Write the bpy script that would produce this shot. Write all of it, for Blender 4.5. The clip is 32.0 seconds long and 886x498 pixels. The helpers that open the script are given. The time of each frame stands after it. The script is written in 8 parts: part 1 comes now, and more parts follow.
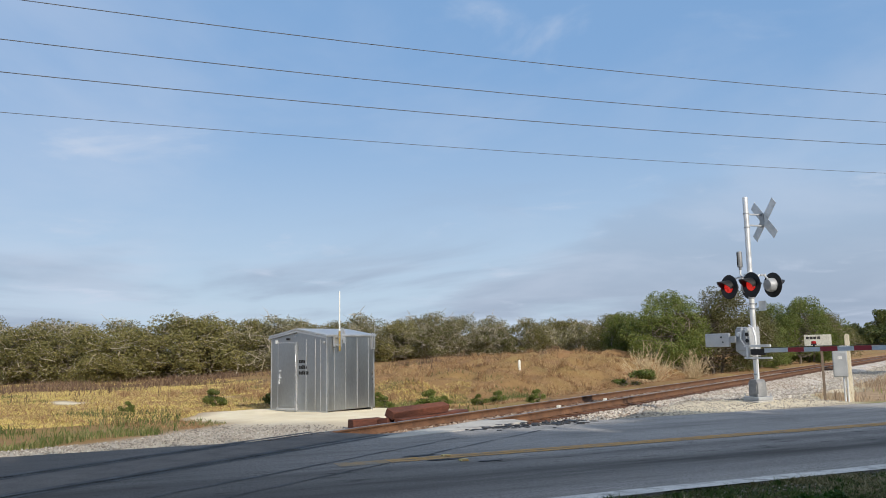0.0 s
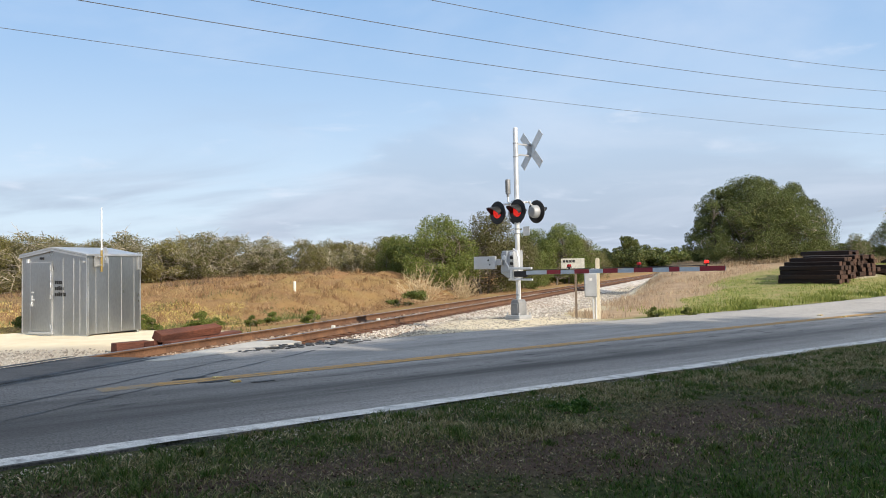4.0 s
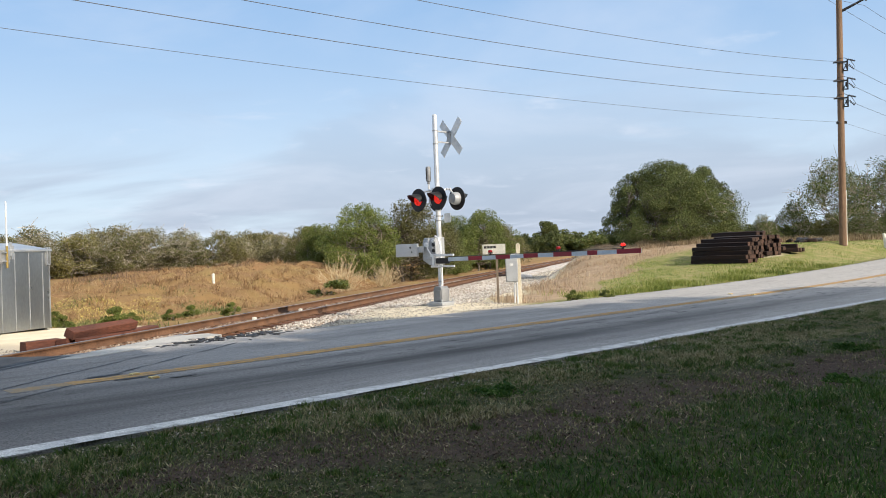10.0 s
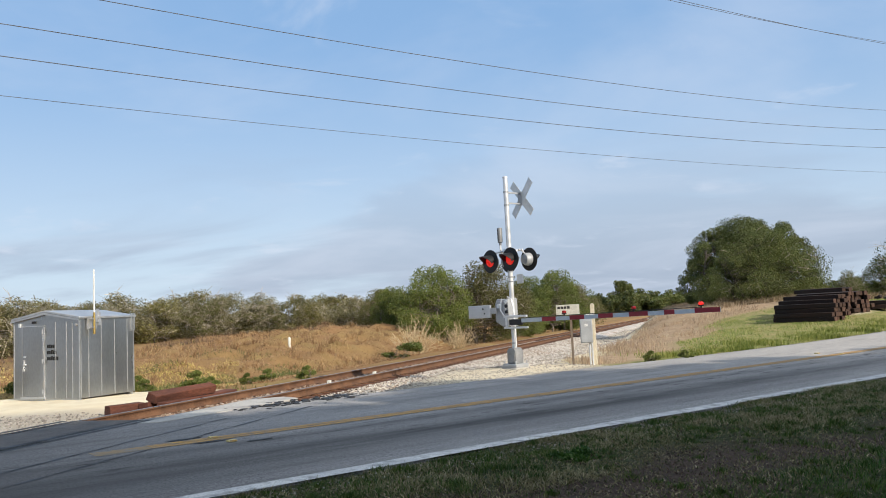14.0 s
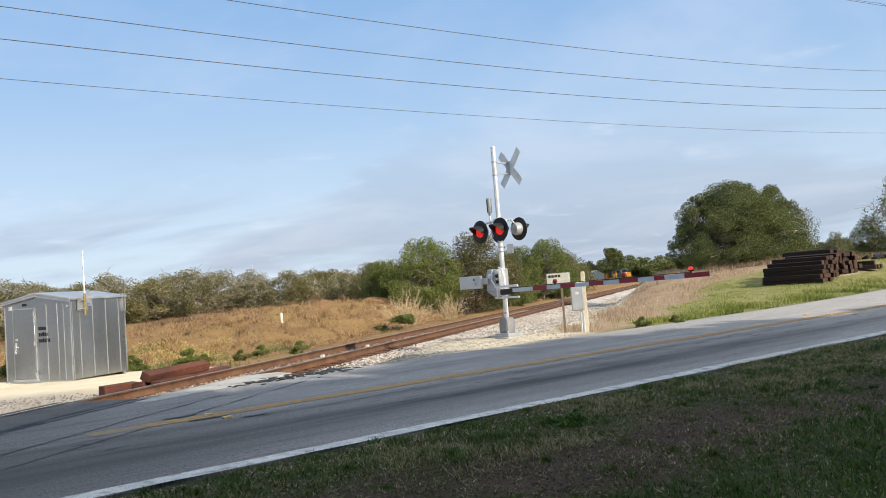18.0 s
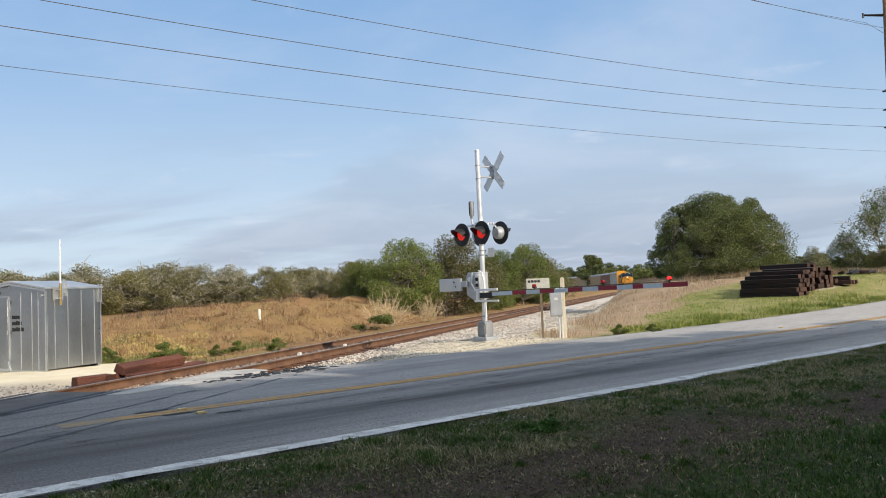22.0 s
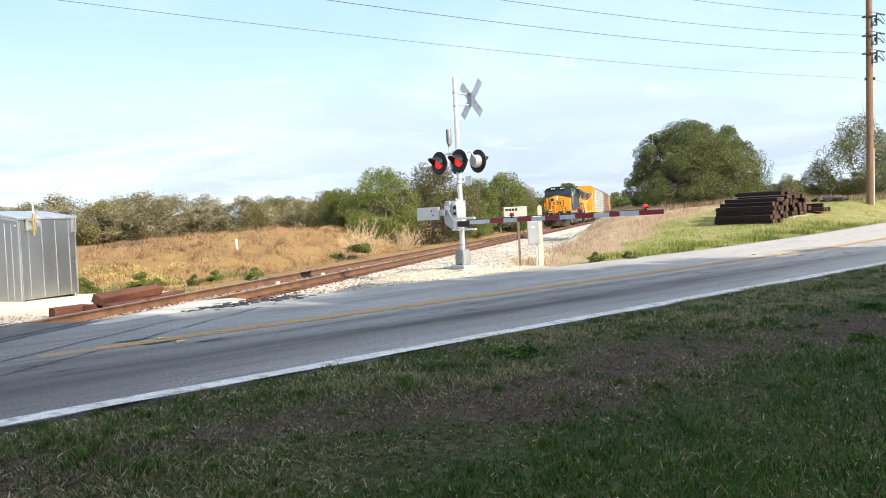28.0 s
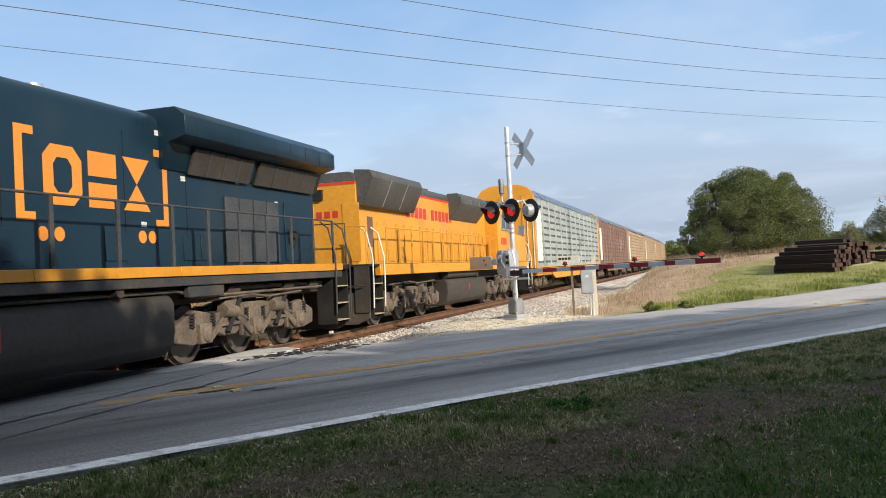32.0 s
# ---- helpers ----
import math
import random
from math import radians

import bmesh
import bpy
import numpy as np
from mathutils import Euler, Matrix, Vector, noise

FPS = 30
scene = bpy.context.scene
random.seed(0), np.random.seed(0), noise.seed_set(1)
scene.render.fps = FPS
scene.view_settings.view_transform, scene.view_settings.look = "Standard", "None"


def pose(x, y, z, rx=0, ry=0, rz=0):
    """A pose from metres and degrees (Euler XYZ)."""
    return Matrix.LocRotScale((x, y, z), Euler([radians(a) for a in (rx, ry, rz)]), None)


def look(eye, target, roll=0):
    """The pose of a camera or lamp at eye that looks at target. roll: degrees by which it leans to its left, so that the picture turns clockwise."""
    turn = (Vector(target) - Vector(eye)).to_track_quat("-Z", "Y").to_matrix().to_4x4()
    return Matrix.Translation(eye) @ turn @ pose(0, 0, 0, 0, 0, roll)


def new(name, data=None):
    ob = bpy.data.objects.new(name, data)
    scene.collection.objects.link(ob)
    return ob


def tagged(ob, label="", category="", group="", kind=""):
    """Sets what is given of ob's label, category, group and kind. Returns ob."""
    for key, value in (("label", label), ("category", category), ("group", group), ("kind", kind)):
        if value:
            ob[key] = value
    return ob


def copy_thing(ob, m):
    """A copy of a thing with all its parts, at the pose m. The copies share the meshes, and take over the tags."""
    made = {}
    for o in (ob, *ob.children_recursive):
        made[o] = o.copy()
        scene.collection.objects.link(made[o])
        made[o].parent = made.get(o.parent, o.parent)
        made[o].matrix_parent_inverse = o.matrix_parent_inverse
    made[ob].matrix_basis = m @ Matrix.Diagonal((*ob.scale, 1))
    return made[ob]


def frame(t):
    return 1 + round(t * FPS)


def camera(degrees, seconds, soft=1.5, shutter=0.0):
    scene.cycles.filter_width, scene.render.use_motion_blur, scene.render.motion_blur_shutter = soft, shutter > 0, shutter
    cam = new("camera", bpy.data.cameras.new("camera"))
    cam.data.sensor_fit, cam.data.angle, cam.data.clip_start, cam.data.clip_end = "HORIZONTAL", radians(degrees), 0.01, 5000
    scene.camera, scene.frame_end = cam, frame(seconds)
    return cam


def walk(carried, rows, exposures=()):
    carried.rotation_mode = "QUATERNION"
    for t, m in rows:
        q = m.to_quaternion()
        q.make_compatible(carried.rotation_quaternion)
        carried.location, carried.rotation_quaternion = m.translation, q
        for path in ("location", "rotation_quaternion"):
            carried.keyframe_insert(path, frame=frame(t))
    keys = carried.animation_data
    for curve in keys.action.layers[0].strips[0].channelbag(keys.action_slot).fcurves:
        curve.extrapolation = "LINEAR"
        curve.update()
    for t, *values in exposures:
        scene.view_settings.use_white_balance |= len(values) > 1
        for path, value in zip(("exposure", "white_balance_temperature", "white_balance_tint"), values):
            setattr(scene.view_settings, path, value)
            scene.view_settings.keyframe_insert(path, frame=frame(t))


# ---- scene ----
cam = camera(55.55, 32.0, soft=0.95)
PATH = [
    (0.0, pose(0, 0, 1.46, 96.809, 1.321, 31.793)),
    (0.5, pose(0, 0, 1.46, 97.107, 0.957, 31.445)),
    (1.0, pose(0, 0, 1.46, 96.756, 0.562, 26.603)),
    (1.5, pose(0, 0, 1.46, 94.882, 0.252, 22.377)),
    (2.0, pose(0, 0, 1.46, 92.104, 0.289, 19.987)),
    (2.5, pose(0, 0, 1.46, 90.546, 0.399, 18.896)),
    (3.0, pose(0, 0, 1.46, 90.529, 0.396, 18.113)),
    (3.5, pose(0, 0, 1.46, 90.914, 0.651, 17.274)),
    (4.0, pose(0, 0, 1.46, 91.175, 1.003, 16.666)),
    (4.5, pose(0, 0, 1.46, 91.524, 1.140, 16.038)),
    (6.5, pose(0, 0, 1.46, 91.547, 1.464, 14.228)),
    (7.0, pose(0, 0, 1.46, 91.594, 1.702, 13.602)),
    (7.5, pose(0, 0, 1.46, 92.243, 1.248, 12.695)),
    (8.0, pose(0, 0, 1.46, 92.064, 1.103, 12.403)),
    (8.5, pose(0, 0, 1.46, 91.976, 1.446, 11.968)),
    (9.0, pose(0, 0, 1.46, 91.819, 3.266, 10.254)),
    (9.5, pose(0, 0, 1.46, 91.198, 3.563, 10.026)),
    (10.0, pose(0, 0, 1.46, 90.185, 2.249, 11.357)),
    (10.5, pose(0, 0, 1.46, 89.787, 2.609, 12.883)),
    (11.0, pose(0, 0, 1.46, 89.894, 2.651, 12.753)),
    (11.5, pose(0, 0, 1.46, 89.801, 2.178, 12.099)),
    (12.0, pose(0, 0, 1.46, 91.384, 1.936, 12.495)),
    (12.5, pose(0, 0, 1.46, 93.905, 2.202, 12.757)),
    (13.0, pose(0, 0, 1.46, 95.022, 2.249, 15.118)),
    (13.5, pose(0, 0, 1.46, 95.400, 2.571, 16.203)),
    (14.0, pose(0, 0, 1.46, 94.594, 2.926, 16.312)),
    (14.5, pose(0, 0, 1.46, 93.978, 3.411, 16.197)),
    (16.5, pose(0, 0, 1.46, 93.587, 3.809, 16.171)),
    (17.0, pose(0, 0, 1.46, 93.513, 3.923, 16.381)),
    (17.5, pose(0, 0, 1.46, 93.115, 4.264, 16.328)),
    (18.0, pose(0, 0, 1.46, 92.632, 4.437, 15.719)),
    (18.5, pose(0, 0, 1.46, 93.299, 4.080, 13.771)),
    (19.0, pose(0, 0, 1.46, 93.208, 4.233, 11.167)),
    (19.5, pose(0, 0, 1.46, 93.387, 3.503, 10.583)),
    (20.0, pose(0, 0, 1.46, 92.426, 2.917, 10.322)),
    (20.5, pose(0, 0, 1.46, 91.644, 2.880, 11.387)),
    (21.0, pose(0, 0, 1.46, 92.241, 2.763, 12.459)),
    (21.5, pose(0, 0, 1.46, 92.789, 2.615, 13.381)),
    (22.0, pose(0, 0, 1.46, 92.669, 2.594, 14.330)),
    (22.5, pose(0, 0, 1.46, 91.459, 2.632, 14.727)),
    (23.0, pose(0, 0, 1.46, 90.394, 2.942, 14.122)),
    (23.5, pose(0, 0, 1.46, 89.836, 2.930, 12.574)),
    (24.0, pose(0, 0, 1.46, 89.364, 2.465, 11.691)),
    (24.5, pose(0, 0, 1.46, 89.857, 2.355, 11.339)),
    (25.0, pose(0, 0, 1.46, 91.129, 2.420, 11.764)),
    (25.5, pose(0, 0, 1.46, 90.222, 2.447, 13.742)),
    (27.5, pose(0, 0, 1.46, 88.153, 2.480, 13.174)),
    (28.0, pose(0, 0, 1.46, 87.742, 2.826, 12.809)),
    (28.5, pose(0, 0, 1.46, 87.957, 2.899, 12.311)),
    (29.0, pose(0, 0, 1.46, 88.613, 3.022, 12.338)),
    (29.5, pose(0, 0, 1.46, 89.220, 2.739, 12.553)),
    (30.0, pose(0, 0, 1.46, 89.248, 2.449, 13.380)),
    (30.5, pose(0, 0, 1.46, 89.472, 2.636, 14.887)),
    (31.0, pose(0, 0, 1.46, 90.971, 3.015, 16.188)),
    (31.5, pose(0, 0, 1.46, 91.455, 3.095, 15.836)),
    (32.0, pose(0, 0, 1.46, 91.281, 2.982, 16.394)),
]
EXPOSURES = [(0.0, 0.04, 6300, 10), (1.0, 0.17, 6360, 10), (2.0, 0.46, 6550, 10), (3.0, 0.47, 6620, 10), (4.0, 0.44, 6620, 10), (7.0, 0.43, 6620, 10), (8.0, 0.36, 6570, 10), (9.0, 0.40, 6600, 10), (10.0, 0.45, 6650, 10), (11.0, 0.48, 6650, 10), (12.0, 0.38, 6600, 10), (13.0, 0.25, 6530, 10), (14.0, 0.29, 6530, 10), (17.0, 0.26, 6550, 10), (18.0, 0.40, 6600, 10), (19.0, 0.24, 6530, 10), (20.0, 0.34, 6580, 10), (21.0, 0.36, 6600, 10), (22.0, 0.28, 6570, 10), (23.0, 0.46, 6650, 10), (24.0, 0.56, 6700, 10), (25.0, 0.42, 6620, 10), (25.5, 0.52, 6620, 10), (27.0, 0.90, 6650, 10), (28.0, 1.00, 6650, 10), (29.0, 1.00, 6750, 10), (30.0, 0.58, 6780, 10), (31.0, 0.47, 6620, 10), (32.0, 0.40, 6500, 10)]
walk(cam, PATH, EXPOSURES)

# ---- world, sun ----
SUN_AZ, SUN_EL = 121.0, 27.0
world = bpy.data.worlds.new("sky")
scene.world = world
world.use_nodes = True


def build_sky():
    nt = world.node_tree
    nt.nodes.clear()
    out = nt.nodes.new("ShaderNodeOutputWorld")
    bg = nt.nodes.new("ShaderNodeBackground")
    sky = nt.nodes.new("ShaderNodeTexSky")
    sky.sky_type = "NISHITA"
    sky.sun_disc = False
    sky.sun_elevation, sky.sun_rotation = radians(SUN_EL), radians(SUN_AZ)
    sky.air_density, sky.dust_density, sky.ozone_density = 1.0, 0.9, 1.6
    tc = nt.nodes.new("ShaderNodeTexCoord")
    # thin clouds: noise stretched along the horizon
    sep = nt.nodes.new("ShaderNodeSeparateXYZ")
    nt.links.new(tc.outputs["Generated"], sep.inputs[0])
    zz = nt.nodes.new("ShaderNodeMath"); zz.operation = "MAXIMUM"; zz.inputs[1].default_value = 0.0
    nt.links.new(sep.outputs["Z"], zz.inputs[0])
    za = nt.nodes.new("ShaderNodeMath"); za.operation = "ADD"; za.inputs[1].default_value = 0.12
    nt.links.new(zz.outputs[0], za.inputs[0])
    px = nt.nodes.new("ShaderNodeMath"); px.operation = "DIVIDE"
    py = nt.nodes.new("ShaderNodeMath"); py.operation = "DIVIDE"
    nt.links.new(sep.outputs["X"], px.inputs[0]); nt.links.new(za.outputs[0], px.inputs[1])
    nt.links.new(sep.outputs["Y"], py.inputs[0]); nt.links.new(za.outputs[0], py.inputs[1])
    comb = nt.nodes.new("ShaderNodeCombineXYZ")
    nt.links.new(px.outputs[0], comb.inputs[0]); nt.links.new(py.outputs[0], comb.inputs[1])
    cover = []
    for scale, detail, lo, hi, amount in ((0.55, 7, 0.44, 0.68, 0.38), (2.0, 8, 0.57, 0.76, 0.42)):
        n = nt.nodes.new("ShaderNodeTexNoise")
        n.inputs["Scale"].default_value, n.inputs["Detail"].default_value = scale, detail
        n.inputs["Roughness"].default_value, n.inputs["Distortion"].default_value = 0.55, 0.4
        nt.links.new(comb.outputs[0], n.inputs["Vector"])
        r = nt.nodes.new("ShaderNodeMapRange")
        r.interpolation_type = "SMOOTHSTEP"
        r.inputs["From Min"].default_value, r.inputs["From Max"].default_value = lo, hi
        r.inputs["To Max"].default_value = amount
        nt.links.new(n.outputs["Fac"], r.inputs["Value"])
        cover.append(r)
    add = nt.nodes.new("ShaderNodeMath"); add.operation = "ADD"; add.use_clamp = True
    nt.links.new(cover[0].outputs[0], add.inputs[0]); nt.links.new(cover[1].outputs[0], add.inputs[1])
    # a pale veil that thickens towards the horizon, and its colour there
    def by_height(top, lo, hi):
        r = nt.nodes.new("ShaderNodeMapRange")
        r.interpolation_type = "SMOOTHSTEP"
        r.inputs["From Max"].default_value = top
        r.inputs["To Min"].default_value, r.inputs["To Max"].default_value = lo, hi
        nt.links.new(zz.outputs[0], r.inputs["Value"])
        return r.outputs[0]

    def blend(fac, a, b):
        m = nt.nodes.new("ShaderNodeMix")
        m.data_type = "RGBA"
        for key, v in (("Factor", fac), ("A", a), ("B", b)):
            if isinstance(v, tuple):
                m.inputs[key].default_value = v
            else:
                nt.links.new(v, m.inputs[key])
        return m.outputs["Result"]

    veil = blend(by_height(0.35, 0.0, 1.0), HORIZON, ZENITH)
    high = nt.nodes.new("ShaderNodeMapRange")      # unseen bright cloud added overhead to lift and whiten the shade
    high.interpolation_type = "SMOOTHSTEP"
    high.inputs["From Min"].default_value, high.inputs["From Max"].default_value = 0.48, 0.80
    nt.links.new(zz.outputs[0], high.inputs["Value"])
    veil = blend(high.outputs[0], veil, OVERHEAD_FILL)
    base = blend(by_height(0.6, 0.92, 0.80), sky.outputs[0], veil)
    # a greyer bank of cloud low over the horizon
    bank = nt.nodes.new("ShaderNodeTexNoise")
    bank.inputs["Scale"].default_value, bank.inputs["Detail"].default_value, bank.inputs["Distortion"].default_value = 1.7, 8, 0.6
    stretch = nt.nodes.new("ShaderNodeMapping")
    stretch.inputs["Scale"].default_value = (1.0, 1.0, 6.0)
    nt.links.new(tc.outputs["Generated"], stretch.inputs["Vector"])
    nt.links.new(stretch.outputs[0], bank.inputs["Vector"])
    bk = nt.nodes.new("ShaderNodeMapRange")
    bk.interpolation_type = "SMOOTHSTEP"
    bk.inputs["From Min"].default_value, bk.inputs["From Max"].default_value, bk.inputs["To Max"].default_value = 0.48, 0.62, 0.78
    # the bank thickens over the bend of the line
    toward = nt.nodes.new("ShaderNodeVectorMath")
    toward.operation = "DOT_PRODUCT"
    toward.inputs[1].default_value = (-0.10, 0.995, 0.0)
    nt.links.new(tc.outputs["Generated"], toward.inputs[0])
    thick = nt.nodes.new("ShaderNodeMapRange")
    thick.interpolation_type = "SMOOTHSTEP"
    for key, v in (("From Min", 0.930), ("From Max", 0.985), ("To Min", -0.02), ("To Max", 0.10)):
        thick.inputs[key].default_value = v
    nt.links.new(toward.outputs["Value"], thick.inputs["Value"])
    heap = nt.nodes.new("ShaderNodeMath")
    heap.operation = "ADD"
    nt.links.new(bank.outputs["Fac"], heap.inputs[0])
    nt.links.new(thick.outputs[0], heap.inputs[1])
    nt.links.new(heap.outputs[0], bk.inputs["Value"])
    low = nt.nodes.new("ShaderNodeMath")
    low.operation = "MULTIPLY"
    nt.links.new(bk.outputs[0], low.inputs[0])
    nt.links.new(by_height(0.24, 1.0, 0.0), low.inputs[1])
    base = blend(low.outputs[0], base, GREY_CLOUD)
    mix = nt.nodes.new("ShaderNodeMix"); mix.data_type = "RGBA"
    nt.links.new(add.outputs[0], mix.inputs["Factor"])
    nt.links.new(base, mix.inputs["A"])
    mix.inputs["B"].default_value = CLOUD
    nt.links.new(mix.outputs["Result"], bg.inputs["Color"])
    bg.inputs["Strength"].default_value = SKY
    nt.links.new(bg.outputs[0], out.inputs[0])


SKY, CLOUD, GREY_CLOUD = 0.12, (4.9, 5.4, 6.3, 1), (2.45, 2.9, 3.8, 1)
HORIZON, ZENITH, OVERHEAD_FILL = (4.15, 5.1, 6.1, 1), (1.85, 3.25, 5.4, 1), (5.6, 5.9, 6.2, 1)
build_sky()
sun = new("sun", bpy.data.lights.new("sun", "SUN"))
sun.data.energy, sun.data.angle, sun.data.color = 4.2, radians(0.6), (1.0, 0.90, 0.76)
sa, se = radians(SUN_AZ), radians(SUN_EL)
SUN_DIR = Vector((math.sin(sa) * math.cos(se), math.cos(sa) * math.cos(se), math.sin(se)))
sun.matrix_world = look(SUN_DIR * 50, (0, 0, 0))


# ---- materials ----
def mat(name, a, b, scale=4.0, rough=0.8, metal=0.0, bump=0.15, fine=14.0, dirt=None, dirt_at=(0.55, 0.75), dirt_scale=0.6,
        rnd=0.0, stretch=(1, 1, 1), spec=0.4, grain=0.25, rough_var=0.15, emit=None, power=0.0, glass=0.0):
    m = bpy.data.materials.new(name)
    m.use_nodes = True
    nt = m.node_tree
    bs = nt.nodes["Principled BSDF"]
    tc = nt.nodes.new("ShaderNodeTexCoord")
    mp = nt.nodes.new("ShaderNodeMapping")
    mp.inputs["Scale"].default_value = stretch
    nt.links.new(tc.outputs["Object"], mp.inputs["Vector"])

    def noise_at(s, detail=5):
        n = nt.nodes.new("ShaderNodeTexNoise")
        n.inputs["Scale"].default_value, n.inputs["Detail"].default_value = s, detail
        nt.links.new(mp.outputs[0], n.inputs["Vector"])
        return n

    def ranged(src, lo, hi, tlo, thi):
        r = nt.nodes.new("ShaderNodeMapRange")
        for k, v in (("From Min", lo), ("From Max", hi), ("To Min", tlo), ("To Max", thi)):
            r.inputs[k].default_value = v
        nt.links.new(src, r.inputs["Value"])
        return r.outputs[0]

    n1, n2 = noise_at(scale), noise_at(scale * fine, 3)
    mix = nt.nodes.new("ShaderNodeMix"); mix.data_type = "RGBA"
    nt.links.new(ranged(n1.outputs["Fac"], 0.32, 0.68, 0, 1), mix.inputs["Factor"])
    mix.inputs["A"].default_value, mix.inputs["B"].default_value = (*a, 1), (*b, 1)
    col = mix.outputs["Result"]
    if dirt:
        n3 = noise_at(scale * dirt_scale, 6)
        md = nt.nodes.new("ShaderNodeMix"); md.data_type = "RGBA"
        nt.links.new(ranged(n3.outputs["Fac"], dirt_at[0], dirt_at[1], 0, 1), md.inputs["Factor"])
        nt.links.new(col, md.inputs["A"])
        md.inputs["B"].default_value = (*dirt, 1)
        col = md.outputs["Result"]
    hs = nt.nodes.new("ShaderNodeHueSaturation")
    nt.links.new(col, hs.inputs["Color"])
    val = ranged(n2.outputs["Fac"], 0.3, 0.7, 1 - grain, 1 + grain)
    if rnd:
        oi = nt.nodes.new("ShaderNodeObjectInfo")
        mul = nt.nodes.new("ShaderNodeMath"); mul.operation = "MULTIPLY"
        nt.links.new(val, mul.inputs[0])
        nt.links.new(ranged(oi.outputs["Random"], 0, 1, 1 - rnd, 1 + rnd), mul.inputs[1])
        val = mul.outputs[0]
    nt.links.new(val, hs.inputs["Value"])
    nt.links.new(hs.outputs[0], bs.inputs["Base Color"])
    nt.links.new(ranged(n1.outputs["Fac"], 0.3, 0.7, max(0.02, rough - rough_var), min(1, rough + rough_var)), bs.inputs["Roughness"])
    bs.inputs["Metallic"].default_value = metal
    bs.inputs["Specular IOR Level"].default_value = spec
    if bump:
        bp = nt.nodes.new("ShaderNodeBump")
        bp.inputs["Strength"].default_value, bp.inputs["Distance"].default_value = bump, 0.02
        nt.links.new(n2.outputs["Fac"], bp.inputs["Height"])
        nt.links.new(bp.outputs[0], bs.inputs["Normal"])
    if emit:
        bs.inputs["Emission Color"].default_value = (*emit, 1)
        bs.inputs["Emission Strength"].default_value = power
    if glass:
        bs.inputs["Transmission Weight"].default_value = glass
    return m


def leaf_mat(name, a, b, c, rough=0.55, trans=0.3):
    """Leaves: hue varies per leaf and per clump; light comes through."""
    m = bpy.data.materials.new(name)
    m.use_nodes = True
    nt = m.node_tree
    bs = nt.nodes["Principled BSDF"]
    geo = nt.nodes.new("ShaderNodeNewGeometry")
    tc = nt.nodes.new("ShaderNodeTexCoord")
    n = nt.nodes.new("ShaderNodeTexNoise")
    n.inputs["Scale"].default_value = 0.9
    nt.links.new(tc.outputs["Object"], n.inputs["Vector"])
    ramp = nt.nodes.new("ShaderNodeValToRGB")
    ramp.color_ramp.elements[0].color, ramp.color_ramp.elements[1].color = (*a, 1), (*c, 1)
    ramp.color_ramp.elements[0].position, ramp.color_ramp.elements[1].position = 0.22, 0.78
    e = ramp.color_ramp.elements.new(0.5)
    e.color = (*b, 1)
    mixv = nt.nodes.new("ShaderNodeMix")
    mixv.data_type = "FLOAT"
    mixv.inputs["Factor"].default_value = 0.5
    nt.links.new(geo.outputs["Random Per Island"], mixv.inputs["A"])
    nt.links.new(n.outputs["Fac"], mixv.inputs["B"])
    nt.links.new(mixv.outputs["Result"], ramp.inputs["Fac"])
    oi = nt.nodes.new("ShaderNodeObjectInfo")
    r = nt.nodes.new("ShaderNodeMapRange")
    r.inputs["To Min"].default_value, r.inputs["To Max"].default_value = 0.8, 1.2
    nt.links.new(oi.outputs["Random"], r.inputs["Value"])
    hs = nt.nodes.new("ShaderNodeHueSaturation")
    nt.links.new(r.outputs[0], hs.inputs["Value"])
    nt.links.new(ramp.outputs[0], hs.inputs["Color"])
    nt.links.new(hs.outputs[0], bs.inputs["Base Color"])
    bs.inputs["Roughness"].default_value = rough
    bs.inputs["Specular IOR Level"].default_value = 0.3
    tr = nt.nodes.new("ShaderNodeBsdfTranslucent")
    nt.links.new(hs.outputs[0], tr.inputs["Color"])
    mx = nt.nodes.new("ShaderNodeMixShader")
    mx.inputs[0].default_value = trans
    nt.links.new(bs.outputs[0], mx.inputs[1])
    nt.links.new(tr.outputs[0], mx.inputs[2])
    nt.links.new(mx.outputs[0], nt.nodes["Material Output"].inputs[0])
    return m


ASPHALT = mat("asphalt", (0.300, 0.298, 0.299), (0.395, 0.390, 0.389), 0.8, 0.85, bump=0.5, fine=45, grain=0.50,
              dirt=(0.12, 0.119, 0.118), dirt_at=(0.58, 0.80), dirt_scale=0.6, stretch=(1, 1, 1), spec=0.08)
TAR = mat("tar", (0.012, 0.012, 0.013), (0.03, 0.03, 0.032), 3, 0.6, bump=0.2)
WHITE_PAINT = mat("road_paint_white", (0.52, 0.52, 0.52), (0.68, 0.68, 0.66), 2, 0.75, dirt=(0.24, 0.24, 0.24), dirt_at=(0.50, 0.72), dirt_scale=3, fine=30, grain=0.3)
FADED_PAINT = mat("faded_road_paint", (0.26, 0.255, 0.25), (0.42, 0.415, 0.405), 2, 0.8, dirt=(0.22, 0.215, 0.21), dirt_at=(0.42, 0.6), dirt_scale=3, fine=30)
FADED_YELLOW = mat("faded_yellow_paint", (0.30, 0.215, 0.12), (0.36, 0.245, 0.115), 2, 0.85, dirt=(0.24, 0.21, 0.17), dirt_at=(0.45, 0.62), dirt_scale=3, fine=30)
YELLOW_PAINT = mat("road_paint_yellow", (0.43, 0.245, 0.070), (0.52, 0.31, 0.100), 2, 0.8, dirt=(0.27, 0.21, 0.145), dirt_at=(0.44, 0.64), dirt_scale=4, fine=30, grain=0.2)
